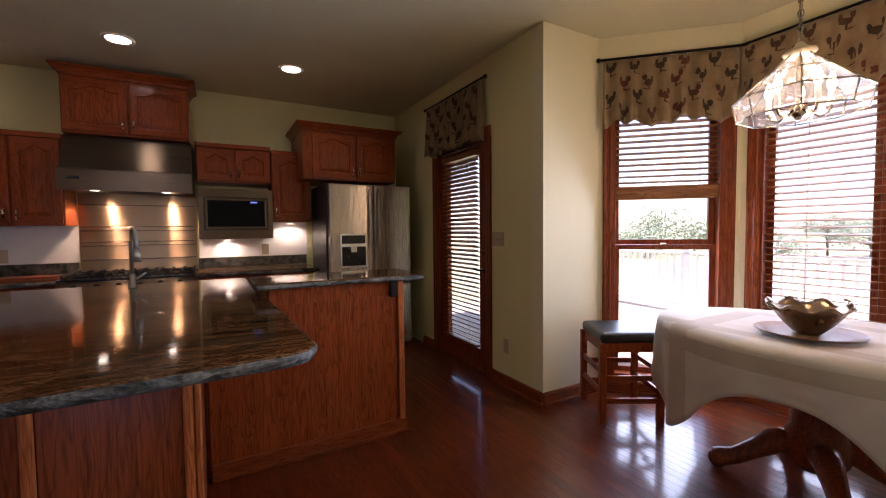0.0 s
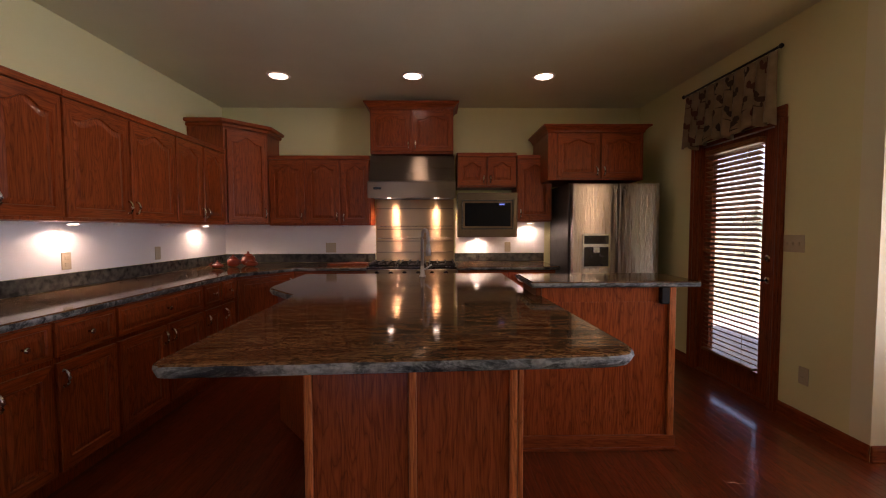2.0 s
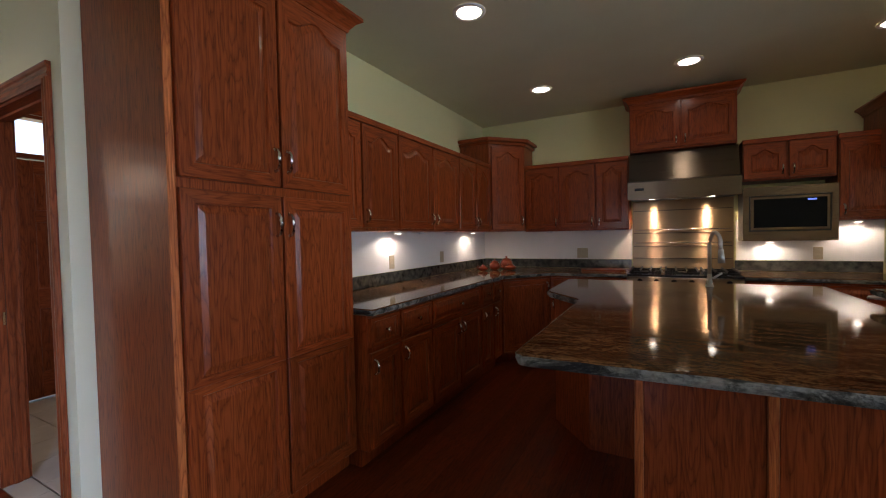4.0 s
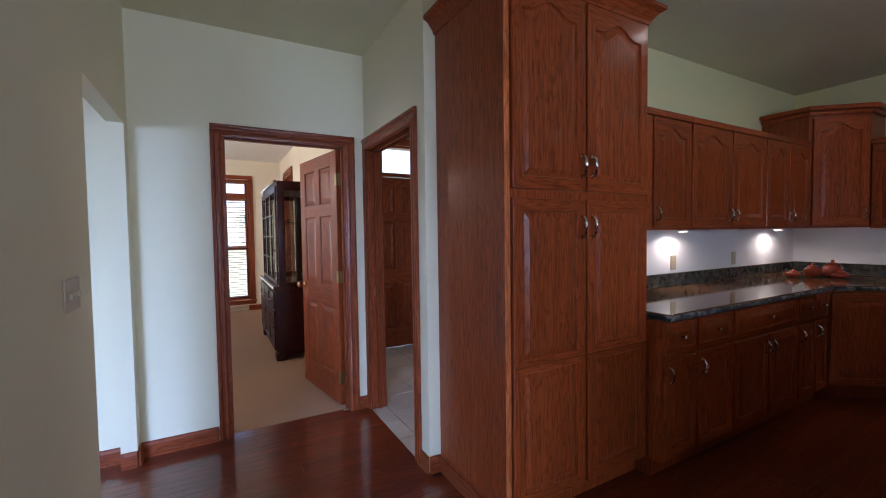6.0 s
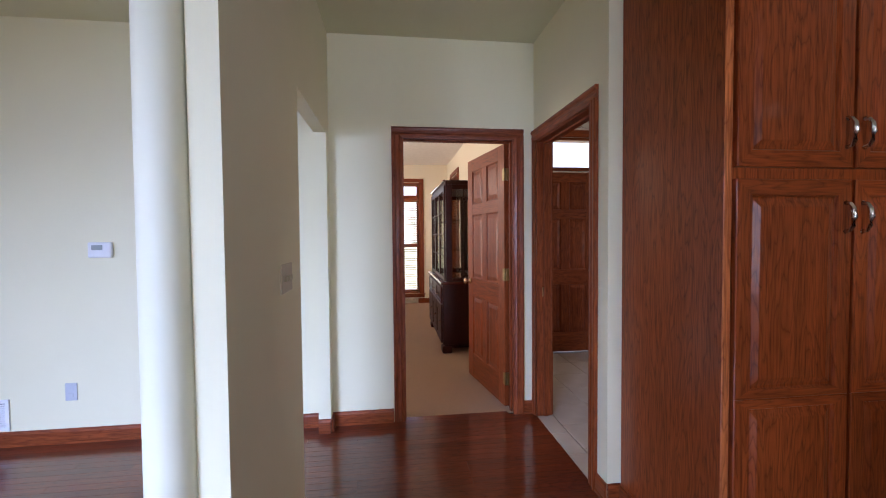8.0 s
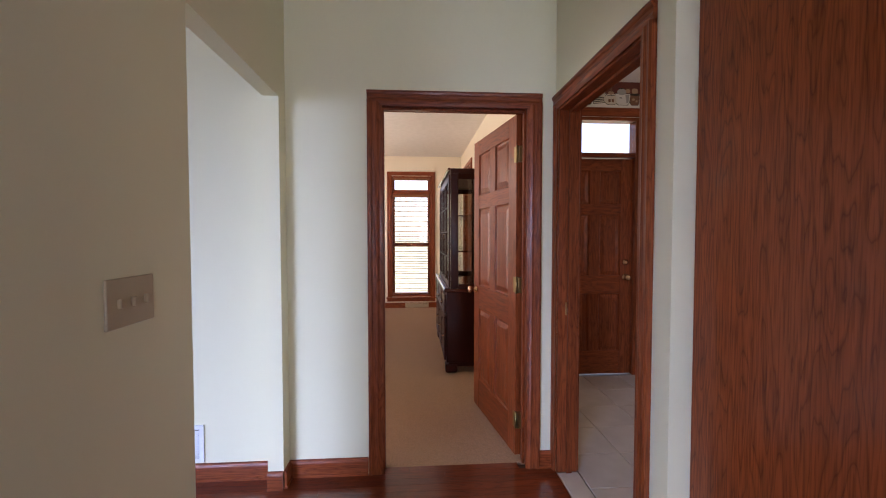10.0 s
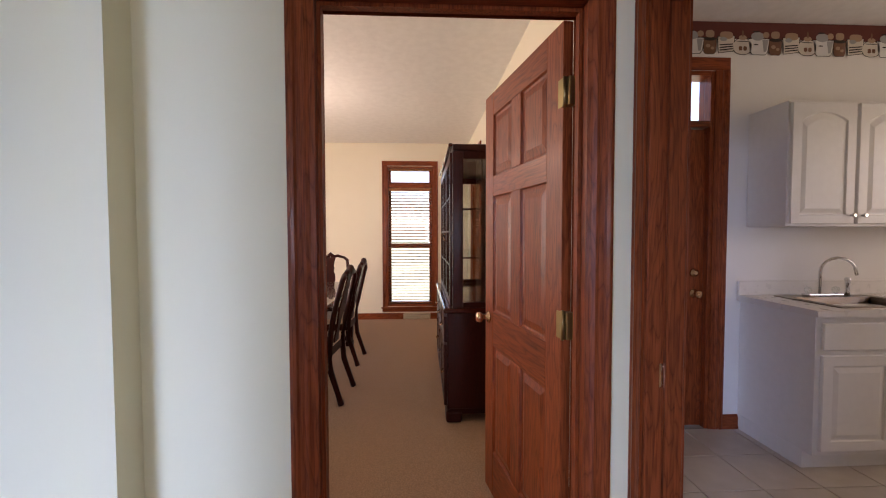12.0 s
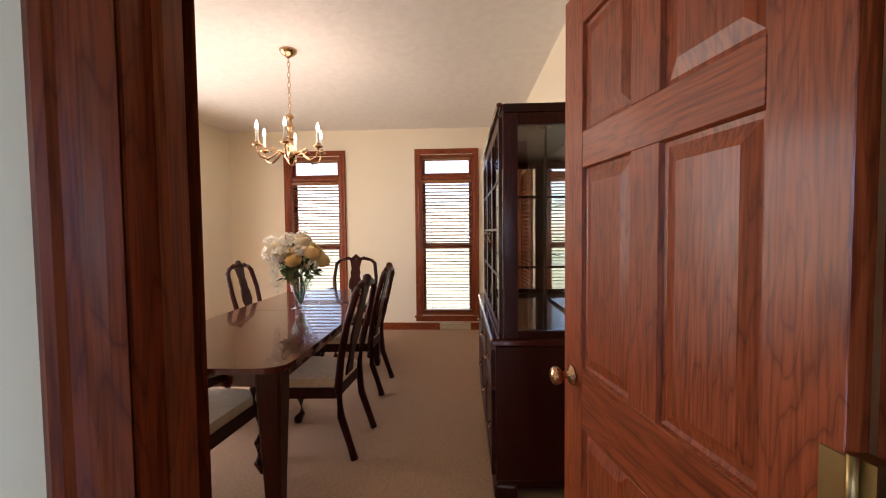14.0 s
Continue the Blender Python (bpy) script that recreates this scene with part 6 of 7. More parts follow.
part("sprayer", shift(lathe([(0.016, 0), (0.012, 0.03), (0.013, 0.08), (0.018, 0.11), (0.010, 0.12)], 12), Matrix.Translation((0.0, 0.17, 0))), M_CHROME, fc)
uw = thing("wall_cabinet", "white wall cabinet with arched raised-panel doors", "cabinet", Matrix.Translation((-6.68, 2.42, 1.37)) @ EAST)
part("body", box((0, 0, 0), (1.7, 0.295, 0.745), 0.002), M_WHITE, uw)
for i in range(4):
    dr = part("door", raised(0.40, 0.715, 0.05, brow=True), M_WHITE, uw, "", Matrix.Translation((0.012 + 0.42 * i, -0.001, 0.015)))
    part("knob", knob(), M_CHROME, dr, "", Matrix.Translation((0.375 if i % 2 == 0 else 0.025, -0.02, 0.05)))
# wallpaper border with hanging pots and baskets
bd = tagged(thing("trim_border", "dark red wallpaper border with hanging baskets and kettles", "wallpaper border"), kind="structure")
part("band", boxes(((-6.978, 1.07, 2.61), (-6.9745, 4.39, 2.717))), plain("border_red", (0.13, 0.030, 0.022), 0.8), bd)
INK = plain("border_ink", (0.03, 0.022, 0.018), 0.8)
TANB, CREAMB, BROWNB, GREYB = plain("basket_tan", (0.40, 0.27, 0.17), 0.8), plain("enamel_cream", (0.66, 0.61, 0.52), 0.7), plain("basket_brown", (0.20, 0.10, 0.055), 0.8), plain("cloth_grey", (0.36, 0.36, 0.35), 0.8)
WHITEB = plain("enamel_white", (0.74, 0.73, 0.70), 0.7)


def flat_shape(y, pts, level):
    """A printed flat shape on the utility room wall; points across and up from a spot, stacked by level."""
    bm = bmesh.new()
    bm.faces.new([bm.verts.new((-6.9742 + 0.0005 * level, y + s, 2.575 + t)) for s, t in pts])
    return bm


def oval(cx, cz, rx, rz, p=1.0, n=18):
    out = []
    for q in range(n):
        a = 2 * math.pi * q / n
        out.append((cx + rx * math.copysign(abs(math.cos(a)) ** p, math.cos(a)), cz + rz * math.copysign(abs(math.sin(a)) ** p, math.sin(a))))
    return out


def grown(pts, g):
    cx, cz = sum(p[0] for p in pts) / len(pts), sum(p[1] for p in pts) / len(pts)
    return [(cx + (s - cx) * (1 + g), cz + (t - cz) * (1 + g)) for s, t in pts]


for i in range(29):
    y, k = 1.13 + i * 0.112, i % 4
    if k == 0:
        body, mat = [(-0.072, 0.035), (-0.060, -0.045), (-0.042, -0.066), (0.042, -0.066), (0.060, -0.045), (0.072, 0.035)], WHITEB
        bits = [(oval(-0.01, 0.052, 0.045, 0.028), GREYB), (oval(0.048, 0.062, 0.022, 0.020), TANB), ([(0.022, 0.03), (0.034, -0.05), (0.052, -0.046), (0.064, 0.03)], GREYB), (oval(-0.02, -0.002, 0.016, 0.004), INK), (oval(-0.02, 0.082, 0.026, 0.005), INK)]
    elif k == 1:
        body, mat = [(-0.044, 0.03), (-0.04, -0.05), (-0.028, -0.066), (0.028, -0.066), (0.04, -0.05), (0.044, 0.03)], BROWNB
        bits = [(oval(0, 0.03, 0.043, 0.012), INK), (oval(-0.012, -0.015, 0.016, 0.012), TANB), (oval(0.018, -0.03, 0.012, 0.010), TANB), (oval(0.0, 0.062, 0.030, 0.024, 0.7), TANB)]
    elif k == 2:
        body, mat = [(-0.058, 0.045), (-0.050, -0.058), (0.050, -0.045), (0.056, 0.05)], CREAMB
        bits = [([(-0.045, -0.012 - 0.017 * q), (0.047, -0.004 - 0.015 * q), (0.047, 0.003 - 0.015 * q), (-0.045, -0.004 - 0.017 * q)], INK) for q in range(3)] + [(oval(0.0, 0.055, 0.045, 0.024, 0.7), TANB), (oval(-0.02, 0.03, 0.024, 0.014), GREYB)]
    else:
        body, mat = oval(0.0, -0.015, 0.062, 0.050, 0.8), CREAMB
        bits = [(oval(0.0, 0.042, 0.028, 0.016), TANB), (oval(0.0, 0.068, 0.007, 0.022), BROWNB), (oval(-0.014, -0.028, 0.012, 0.014, 0.6), BROWNB), (oval(0.017, -0.028, 0.012, 0.014, 0.6), BROWNB), (oval(0.0, 0.018, 0.045, 0.003), INK)]
    mo = part("outline", flat_shape(y, grown(body, 0.075), 0), INK, bd)
    part("pot_motif", flat_shape(y, body, 1), mat, mo)
    for q, (pts, mt) in enumerate(bits):
        part("detail", flat_shape(y, grown(pts, 0.0), 2 + q * 0.3), mt, mo)

# ---- dining room ----
TX0, TX1, TY0, TY1 = -9.32, -6.88, -1.50, -0.52
dt = thing("dining_table", "long polished dark mahogany dining table", "table", Matrix.Translation(((TX0 + TX1) / 2, (TY0 + TY1) / 2, 0)))
hx, hy = (TX1 - TX0) / 2, (TY1 - TY0) / 2
for a, b in ((-hx, -0.10), (-0.0995, hx)):
    ra = 0.14 if a == -hx else 0.0
    rb = 0.14 if b == hx else 0.0
    part("tabletop", slab(rounded([(a, -hy), (b, -hy), (b, hy), (a, hy)], [ra, rb, rb, ra]), 0.722, 0.75, 0.003), M_MAHOGX, dt)
part("apron", boxes(((-hx + 0.12, -hy + 0.08, 0.635), (hx - 0.12, -hy + 0.105, 0.7215)), ((-hx + 0.12, hy - 0.105, 0.635), (hx - 0.12, hy - 0.08, 0.7215)), ((-hx + 0.09, -hy + 0.105, 0.635), (-hx + 0.115, hy - 0.105, 0.7215)), ((hx - 0.115, -hy + 0.105, 0.635), (hx - 0.09, hy - 0.105, 0.7215))), M_MAHOGX, dt)
rnd = random.Random(8)
for s in (-1, 1):
    for k in range(7):
        x = -0.42 + 0.14 * k
        part("carving", shift(lathe([(0.004, 0), (0.03, 0.003), (0.022, 0.010), (0.008, 0.014)], 10), Matrix.Translation((x, s * (hy - 0.0795), 0.68)) @ Matrix.Rotation(radians(-90 * s), 4, "X")), M_MAHOG, dt)
for sx in (-1, 1):
    for sy in (-1, 1):
        bm = bmesh.new()
        cx, cy = sx * (hx - 0.11), sy * (hy - 0.10)
        secs = [(0.0, 0.040), (0.05, 0.044), (0.06, 0.036), (0.30, 0.045), (0.56, 0.056), (0.62, 0.058), (0.7215, 0.058)]
        rg = [[bm.verts.new((cx + a * h, cy + b * h, z)) for a, b in ((-1, -0.8), (-0.8, -1), (0.8, -1), (1, -0.8), (1, 0.8), (0.8, 1), (-0.8, 1), (-1, 0.8))] for z, h in secs]
        for a, c in zip(rg, rg[1:]):
            for i in range(8):
                bm.faces.new((a[i], a[(i + 1) % 8], c[(i + 1) % 8], c[i]))
        bm.faces.new(rg[0][::-1])
        bm.faces.new(rg[-1])
        part("leg", bm, M_MAHOG, dt)


def dining_chair(arms=False):
    """Queen Anne chair facing +x; origin on the floor under the seat's middle."""
    e = thing("dining_armchair" if arms else "dining_chair", "dark mahogany armchair with a vase-shaped splat and tan seat" if arms else "dark mahogany dining chair with vase-shaped splat and tan seat", "chair", Matrix(), "chairs round the dining table")
    w = 0.27 if arms else 0.235
    d = 0.22
    seat = [(-d, -w * 0.82), (d, -w), (d + 0.02, 0), (d, w), (-d, w * 0.82)]
    part("seat", slab(rounded(seat, [0.02, 0.06, 0.02, 0.06, 0.02]), 0.425, 0.475, 0.016, 3), M_SEATF, e, "tan upholstered seat")
    part("seat_rail", slab(rounded([(x * 1.03, y * 1.04) for x, y in seat], [0.02, 0.06, 0.02, 0.06, 0.02]), 0.36, 0.424, 0.006), M_MAHOG, e)
    for s in (-1, 1):
        part("front_leg", tube([(d - 0.02, s * (w - 0.03), 0.40), (d + 0.012, s * (w - 0.002), 0.32), (d - 0.01, s * (w - 0.02), 0.18), (d - 0.02, s * (w - 0.025), 0.07), (d + 0.015, s * (w - 0.01), 0.025), (d + 0.02, s * (w - 0.008), 0.0)], [0.038, 0.040, 0.027, 0.021, 0.031, 0.029], 10), M_MAHOG, e)
        bx = -d
        pts = [(bx - 0.10, 0.0), (bx - 0.075, 0.08), (bx - 0.02, 0.25), (bx - 0.005, 0.42), (bx - 0.03, 0.60), (bx - 0.075, 0.80), (bx - 0.12, 0.97), (bx - 0.125, 1.01)]
        yy = [w * 0.86, w * 0.84, w * 0.82, w * 0.80, w * 0.86, w * 0.92, w * 0.84, w * 0.66]
        part("back_post", tube([(x, s * y, z) for (x, z), y in zip(pts, yy)], [0.024, 0.021, 0.024, 0.026, 0.022, 0.021, 0.022, 0.019], 10), M_MAHOG, e)
        if arms:
            part("arm", tube([(bx - 0.05, s * w * 0.9, 0.68), (bx + 0.15, s * (w + 0.03), 0.67), (d - 0.06, s * (w + 0.035), 0.65), (d - 0.03, s * (w + 0.02), 0.62)], [0.018, 0.022, 0.024, 0.02], 10), M_MAHOG, e)
            part("arm_post", tube([(d - 0.05, s * (w + 0.02), 0.64), (d - 0.10, s * w, 0.52), (d - 0.08, s * w, 0.40)], 0.018, 10), M_MAHOG, e)
    part("crest_rail", tube([(-d - 0.125, -w * 0.68, 1.005), (-d - 0.13, -w * 0.35, 1.03), (-d - 0.132, -w * 0.18, 1.015), (-d - 0.135, 0, 1.05), (-d - 0.132, w * 0.18, 1.015), (-d - 0.13, w * 0.35, 1.03), (-d - 0.125, w * 0.68, 1.005)], [0.016, 0.021, 0.022, 0.03, 0.022, 0.021, 0.016], 10), M_MAHOG, e)
    bm = bmesh.new()
    prof = [(0.45, 0.055), (0.50, 0.05), (0.56, 0.035), (0.62, 0.045), (0.70, 0.075), (0.77, 0.07), (0.82, 0.05), (0.86, 0.058), (0.90, 0.048), (0.97, 0.06), (1.015, 0.075)]
    rg = []
    for z, hw in prof:
        x = -d - 0.005 - 0.125 * max(0, (z - 0.45) / 0.56) ** 1.2
        rg.append([bm.verts.new(p) for p in ((x - 0.007, -hw, z), (x - 0.007, hw, z), (x + 0.007, hw, z), (x + 0.007, -hw, z))])
    for a, c in zip(rg, rg[1:]):
        for i in range(4):
            bm.faces.new((a[i], a[(i + 1) % 4], c[(i + 1) % 4], c[i]))
    bm.faces.new(rg[0][::-1])
    bm.faces.new(rg[-1])
    part("splat", bm, M_MAHOG, e)
    return e


ch = dining_chair()
def chair_at(x, y, deg):
    return Matrix.Translation((x, y, 0)) @ Matrix.Rotation(radians(deg), 4, "Z")


ch.matrix_basis = chair_at(-7.72, -0.69, -94)
copy_thing(ch, chair_at(-8.66, -0.72, -92))
copy_thing(ch, chair_at(-9.02, -1.56, 88))
copy_thing(ch, chair_at(-8.10, -1.60, 92))
ac = dining_chair(True)
ac.matrix_basis = chair_at(-9.66, -1.0, 2)
copy_thing(ac, chair_at(-7.12, -1.12, 181))

# vase of roses
vs = thing("flower_vase", "clear flared glass vase of yellow and white roses", "vase", Matrix.Translation((-8.28, -1.00, 0.752)))
vo = part("vase", lathe([(0.072, 0.0), (0.074, 0.006), (0.035, 0.018), (0.026, 0.035), (0.045, 0.08), (0.105, 0.215), (0.101, 0.215), (0.040, 0.08), (0.02, 0.04)], 24), M_CGLASS, vs)
rnd = random.Random(21)
petal_y = plain("yellow_petal", (0.88, 0.65, 0.29), 0.6)
petal_c = plain("cream_petal", (0.88, 0.79, 0.58), 0.6)
petal_w = plain("white_petal", (0.84, 0.82, 0.72), 0.6)


def rose(r):
    """A full rose: rings of cupped petals round a tight heart, opening along z."""
    bm = bmesh.new()
    for radius, count, rim in ((0.28, 3, 20), (0.50, 4, 32), (0.72, 5, 46), (0.90, 6, 60), (1.0, 6, 78)):
        turn = rnd.uniform(0, 6)
        for i in range(count):
            rows = []
            for v in (0.0, 0.35, 0.7, 0.9, 1.0):
                row = []
                for u in (-1.0, -0.5, 0.0, 0.5, 1.0):
                    pol = radians(165 + (rim + 14 * u * u - 165) * v)
                    az = turn + 2 * math.pi * (i + 0.72 * u) / count
                    q = r * radius * (1.0 + 0.16 * max(0.0, v - 0.7) / 0.3 - 0.05 * u * u + 0.02 * (i % 2))
                    row.append(bm.verts.new((q * math.sin(pol) * math.cos(az), q * math.sin(pol) * math.sin(az), q * math.cos(pol) + r * 0.45 * (1 - radius))))
                rows.append(row)
            for a, c in zip(rows, rows[1:]):
                for k in range(4):
                    bm.faces.new((a[k], a[k + 1], c[k + 1], c[k])).smooth = True
    return bm


def floret_ball(r, n):
    """A round head of small four-petalled white blossoms."""
    bm = bmesh.new()
    for k in range(n):
        d = Vector((rnd.gauss(0, 1), rnd.gauss(0, 1), rnd.gauss(0, 1))).normalized()
        q = d.to_track_quat("Z", "Y").to_matrix()
        c = d * r * rnd.uniform(0.82, 1.08)
        o = bm.verts.new(c)
        for i in range(4):
            a = math.pi / 2 * i + k
            tip = [(0.5, -0.45), (1.0, -0.3), (1.05, 0.3), (0.5, 0.45)]
            bm.faces.new([o] + [bm.verts.new(c + q @ Vector((0.016 * (x * math.cos(a) - y * math.sin(a)), 0.016 * (x * math.sin(a) + y * math.cos(a)), 0.005 * x))) for x, y in tip])
    return bm


heads = [(0.10, -0.015, 0.39, 0), (0.06, 0.125, 0.445, 0), (0.03, 0.045, 0.52, 1), (0.06, -0.17, 0.465, 1), (-0.11, 0.09, 0.43, 1), (-0.13, -0.05, 0.45, 0), (-0.06, -0.16, 0.41, 1), (-0.04, 0.16, 0.38, 0)]
soft = [(0.06, -0.06, 0.53), (0.10, -0.12, 0.43), (0.02, -0.225, 0.43), (0.0, -0.22, 0.51), (-0.05, 0.0, 0.54), (0.07, 0.05, 0.44), (-0.10, 0.02, 0.36), (0.02, 0.10, 0.36)]
for x, y, z, k in heads:
    lean = Vector((x, y, 0.16)).normalized().to_track_quat("Z", "Y").to_matrix().to_4x4()
    part("rose", shift(rose(0.062 + 0.004 * rnd.random()), lean), (petal_y, petal_c)[k], vs, "", Matrix.Translation((x, y, z)))
    part("stem", tube([(0.05 * x, 0.05 * y, 0.035), (0.35 * x, 0.35 * y, 0.2), (x, y, z - 0.05)], 0.0035, 5), M_LEAF, vs)
for x, y, z in soft:
    part("blossom_head", floret_ball(0.058, 70), petal_w, vs, "", Matrix.Translation((x, y, z)))
    part("stem", tube([(-0.05 * x, -0.05 * y, 0.035), (0.3 * x, 0.3 * y, 0.2), (x, y, z - 0.03)], 0.003, 5), M_LEAF, vs)
bm = bmesh.new()
for k in range(110):
    a, rr = rnd.uniform(0, 6.28), rnd.uniform(0.02, 0.13)
    p = Vector((rr * math.cos(a), rr * math.sin(a), rnd.uniform(0.23, 0.37)))
    q = Euler((rnd.uniform(-1, 1), rnd.uniform(-1, 1), a)).to_matrix()
    bm.faces.new([bm.verts.new(p + q @ Vector(o)) for o in ((0, 0, 0), (0.025, 0.016, 0.005), (0.07, 0, 0), (0.025, -0.016, 0.005))])
part("foliage", bm, M_LEAF, vs)
bm = bmesh.new()
for k in range(130):
    w = rnd.random()
    p = Vector((0.05 + rnd.uniform(-0.03, 0.03), -0.15 - 0.03 * math.sin(3 * w) + rnd.uniform(-0.03, 0.03), 0.40 - 0.26 * w))
    q = Euler((rnd.uniform(-2, 2), rnd.uniform(-2, 2), rnd.uniform(0, 6))).to_matrix()
    bm.faces.new([bm.verts.new(p + q @ Vector(o)) for o in ((0, 0, 0), (0.014, 0.010, 0), (0.026, 0, 0.003), (0.014, -0.010, 0))])
part("trailing_blossom", bm, petal_w, vs)

# chandelier
cd = thing("chandelier", "brass six-arm chandelier with lit candle bulbs", "chandelier", Matrix.Translation((-8.26, -1.04, 0)))
part("canopy", lathe([(0.015, H - 0.055), (0.035, H - 0.04), (0.05, H - 0.03), (0.065, H - 0.012), (0.065, H - 0.001)], 20), M_BRASS, cd)
lk = part("link", tube([(0.010 * math.cos(a), 0, 0.022 * math.sin(a)) for a in [2 * math.pi * i / 10 for i in range(11)]], 0.003, 5), M_BRASS, cd, "", Matrix.Translation((0, 0, 2.27)))
for i in range(1, 11):
    again(lk, cd, Matrix.Translation((0, 0, 2.27 + 0.038 * i)) @ Matrix.Rotation(radians(90 * (i % 2)), 4, "Z"))
part("stem", lathe([(0.004, 2.25), (0.022, 2.235), (0.03, 2.22), (0.012, 2.20), (0.02, 2.16), (0.026, 2.14), (0.012, 2.12), (0.022, 2.08), (0.03, 2.05), (0.014, 2.03), (0.026, 1.99), (0.045, 1.95), (0.05, 1.92), (0.03, 1.89), (0.018, 1.87), (0.006, 1.85)], 18), M_BRASS, cd)
for i in range(6):
    a = 2 * math.pi * i / 6 + 0.25
    c, s = math.cos(a), math.sin(a)
    pr = [(0.035, 1.93), (0.09, 1.955), (0.12, 1.92), (0.17, 1.885), (0.225, 1.90), (0.245, 1.945), (0.245, 1.965)]
    part("arm", tube([(r * c, r * s, z) for r, z in pr], [0.009, 0.008, 0.009, 0.009, 0.008, 0.007, 0.008], 8), M_BRASS, cd)
    part("scroll", tube([(r * c, r * s, z) for r, z in [(0.10, 1.95), (0.13, 1.975), (0.155, 1.96), (0.145, 1.94)]], 0.005, 6), M_BRASS, cd)
    bb = part("bobeche", shift(lathe([(0.008, 1.965), (0.034, 1.975), (0.036, 1.985), (0.018, 1.99), (0.02, 2.005)], 14), Matrix.Translation((0.245 * c, 0.245 * s, 0))), M_BRASS, cd)
    part("candle", shift(lathe([(0.011, 1.99), (0.011, 2.09)], 10), Matrix.Translation((0.245 * c, 0.245 * s, 0))), M_WHITEP, bb)
    part("bulb", shift(lathe([(0.005, 2.091), (0.012, 2.107), (0.011, 2.122), (0.003, 2.155)], 12), Matrix.Translation((0.245 * c, 0.245 * s, 0))), M_FLAME, bb, "glowing flame-shaped bulb")
lamp("chandelier_glow", "POINT", Matrix.Translation((-8.26, -1.04, 2.08)), 3.0, (1.0, 0.78, 0.60), 0.25)

# china cabinet
X1, X0 = -7.15, -8.62
cc = thing("china_cabinet", "dark mahogany china cabinet with glazed hutch and mirrored back", "china cabinet")
part("base", box((X0, 0.42, 0.10), (X1, 0.935, 0.775), 0.004), M_MAHOG, cc)
part("waist", box((X0 - 0.02, 0.395, 0.776), (X1 + 0.012, 0.938, 0.812), 0.010, 2), M_MAHOGX, cc)
part("plinth", box((X0 + 0.02, 0.44, 0.06), (X1 - 0.01, 0.93, 0.0995), 0.0), M_MAHOG, cc)
for x in (X1 - 0.07, X0 + 0.07):
    for y in (0.47, 0.89):
        part("foot", box((x - 0.07, y - 0.06, 0.0), (x + 0.075, y + 0.055, 0.085), 0.018, 2), M_MAHOG, cc)
for i in range(3):
    x = X0 + 0.02 + i * 0.482
    dr = part("door", raised(0.465, 0.43, 0.03), M_MAHOG, cc, "", Matrix.Translation((x, 0.419, 0.12)))
    part("pull", shift(tube([(-0.03, 0, 0), (-0.02, -0.02, -0.012), (0.02, -0.02, -0.012), (0.03, 0, 0)], 0.004), Matrix.Translation((0.42, -0.02, 0.24))), M_BRASS, dr, "brass drop handle")
    dw = part("drawer", raised(0.465, 0.18, 0.0, 0.02, 0.02), M_MAHOG, cc, "", Matrix.Translation((x, 0.419, 0.57)))
    part("pull", shift(tube([(-0.04, 0, 0), (-0.03, -0.02, -0.014), (0.03, -0.02, -0.014), (0.04, 0, 0)], 0.004), Matrix.Translation((0.23, -0.02, 0.09))), M_BRASS, dw, "brass drop handle")
YF = 0.46
for x in (X1 - 0.035, X0):
    part("front_stile", box((x, YF, 0.813), (x + 0.035, YF + 0.07, 1.90), 0.003), M_MAHOG, cc)
    part("rear_stile", box((x, 0.87, 0.813), (x + 0.035, 0.935, 1.90), 0.003), M_MAHOG, cc)
    part("side_rail", box((x, YF + 0.071, 0.813), (x + 0.035, 0.869, 0.85), 0.002), M_MAHOG, cc)
    part("side_rail", box((x, YF + 0.071, 1.845), (x + 0.035, 0.869, 1.90), 0.002), M_MAHOG, cc)
    g = part("side_pane", boxes(((x + 0.015, YF + 0.071, 0.851), (x + 0.019, 0.869, 1.844))), M_CGLASS, cc)
    g.visible_shadow = False
part("top", box((X0, YF, 1.901), (X1, 0.935, 1.945), 0.004), M_MAHOG, cc)
part("cornice", box((X0 - 0.03, YF - 0.03, 1.93), (X1 + 0.001, YF - 0.001, 1.95), 0.006), M_MAHOGX, cc)
part("back", box((X0 + 0.036, 0.925, 0.813), (X1 - 0.036, 0.934, 1.90), 0.0), M_MAHOG, cc)
part("mirror_back", boxes(((X0 + 0.05, 0.918, 0.83), (X1 - 0.05, 0.923, 1.89))), M_MIRROR, cc, "mirrored back panel")
for z in (1.16, 1.50):
    sh = part("shelf", boxes(((X0 + 0.037, YF + 0.075, z), (X1 - 0.037, 0.916, z + 0.008))), M_CGLASS, cc, "glass shelf")
    part("shelf_edge", box((X0 + 0.037, YF + 0.066, z - 0.004), (X1 - 0.037, YF + 0.074, z + 0.012), 0.001), M_MAHOG, sh)
    for x in (X1 - 0.034, ):
        part("side_muntin", box((x, YF + 0.072, z - 0.006), (x + 0.012, 0.868, z + 0.006), 0.001), M_MAHOG, cc)
part("side_muntin", box((X1 - 0.034, 0.66, 0.851), (X1 - 0.022, 0.672, 1.844), 0.001), M_MAHOG, cc)
n3 = 3
wdr = (X1 - X0 - 0.07) / n3
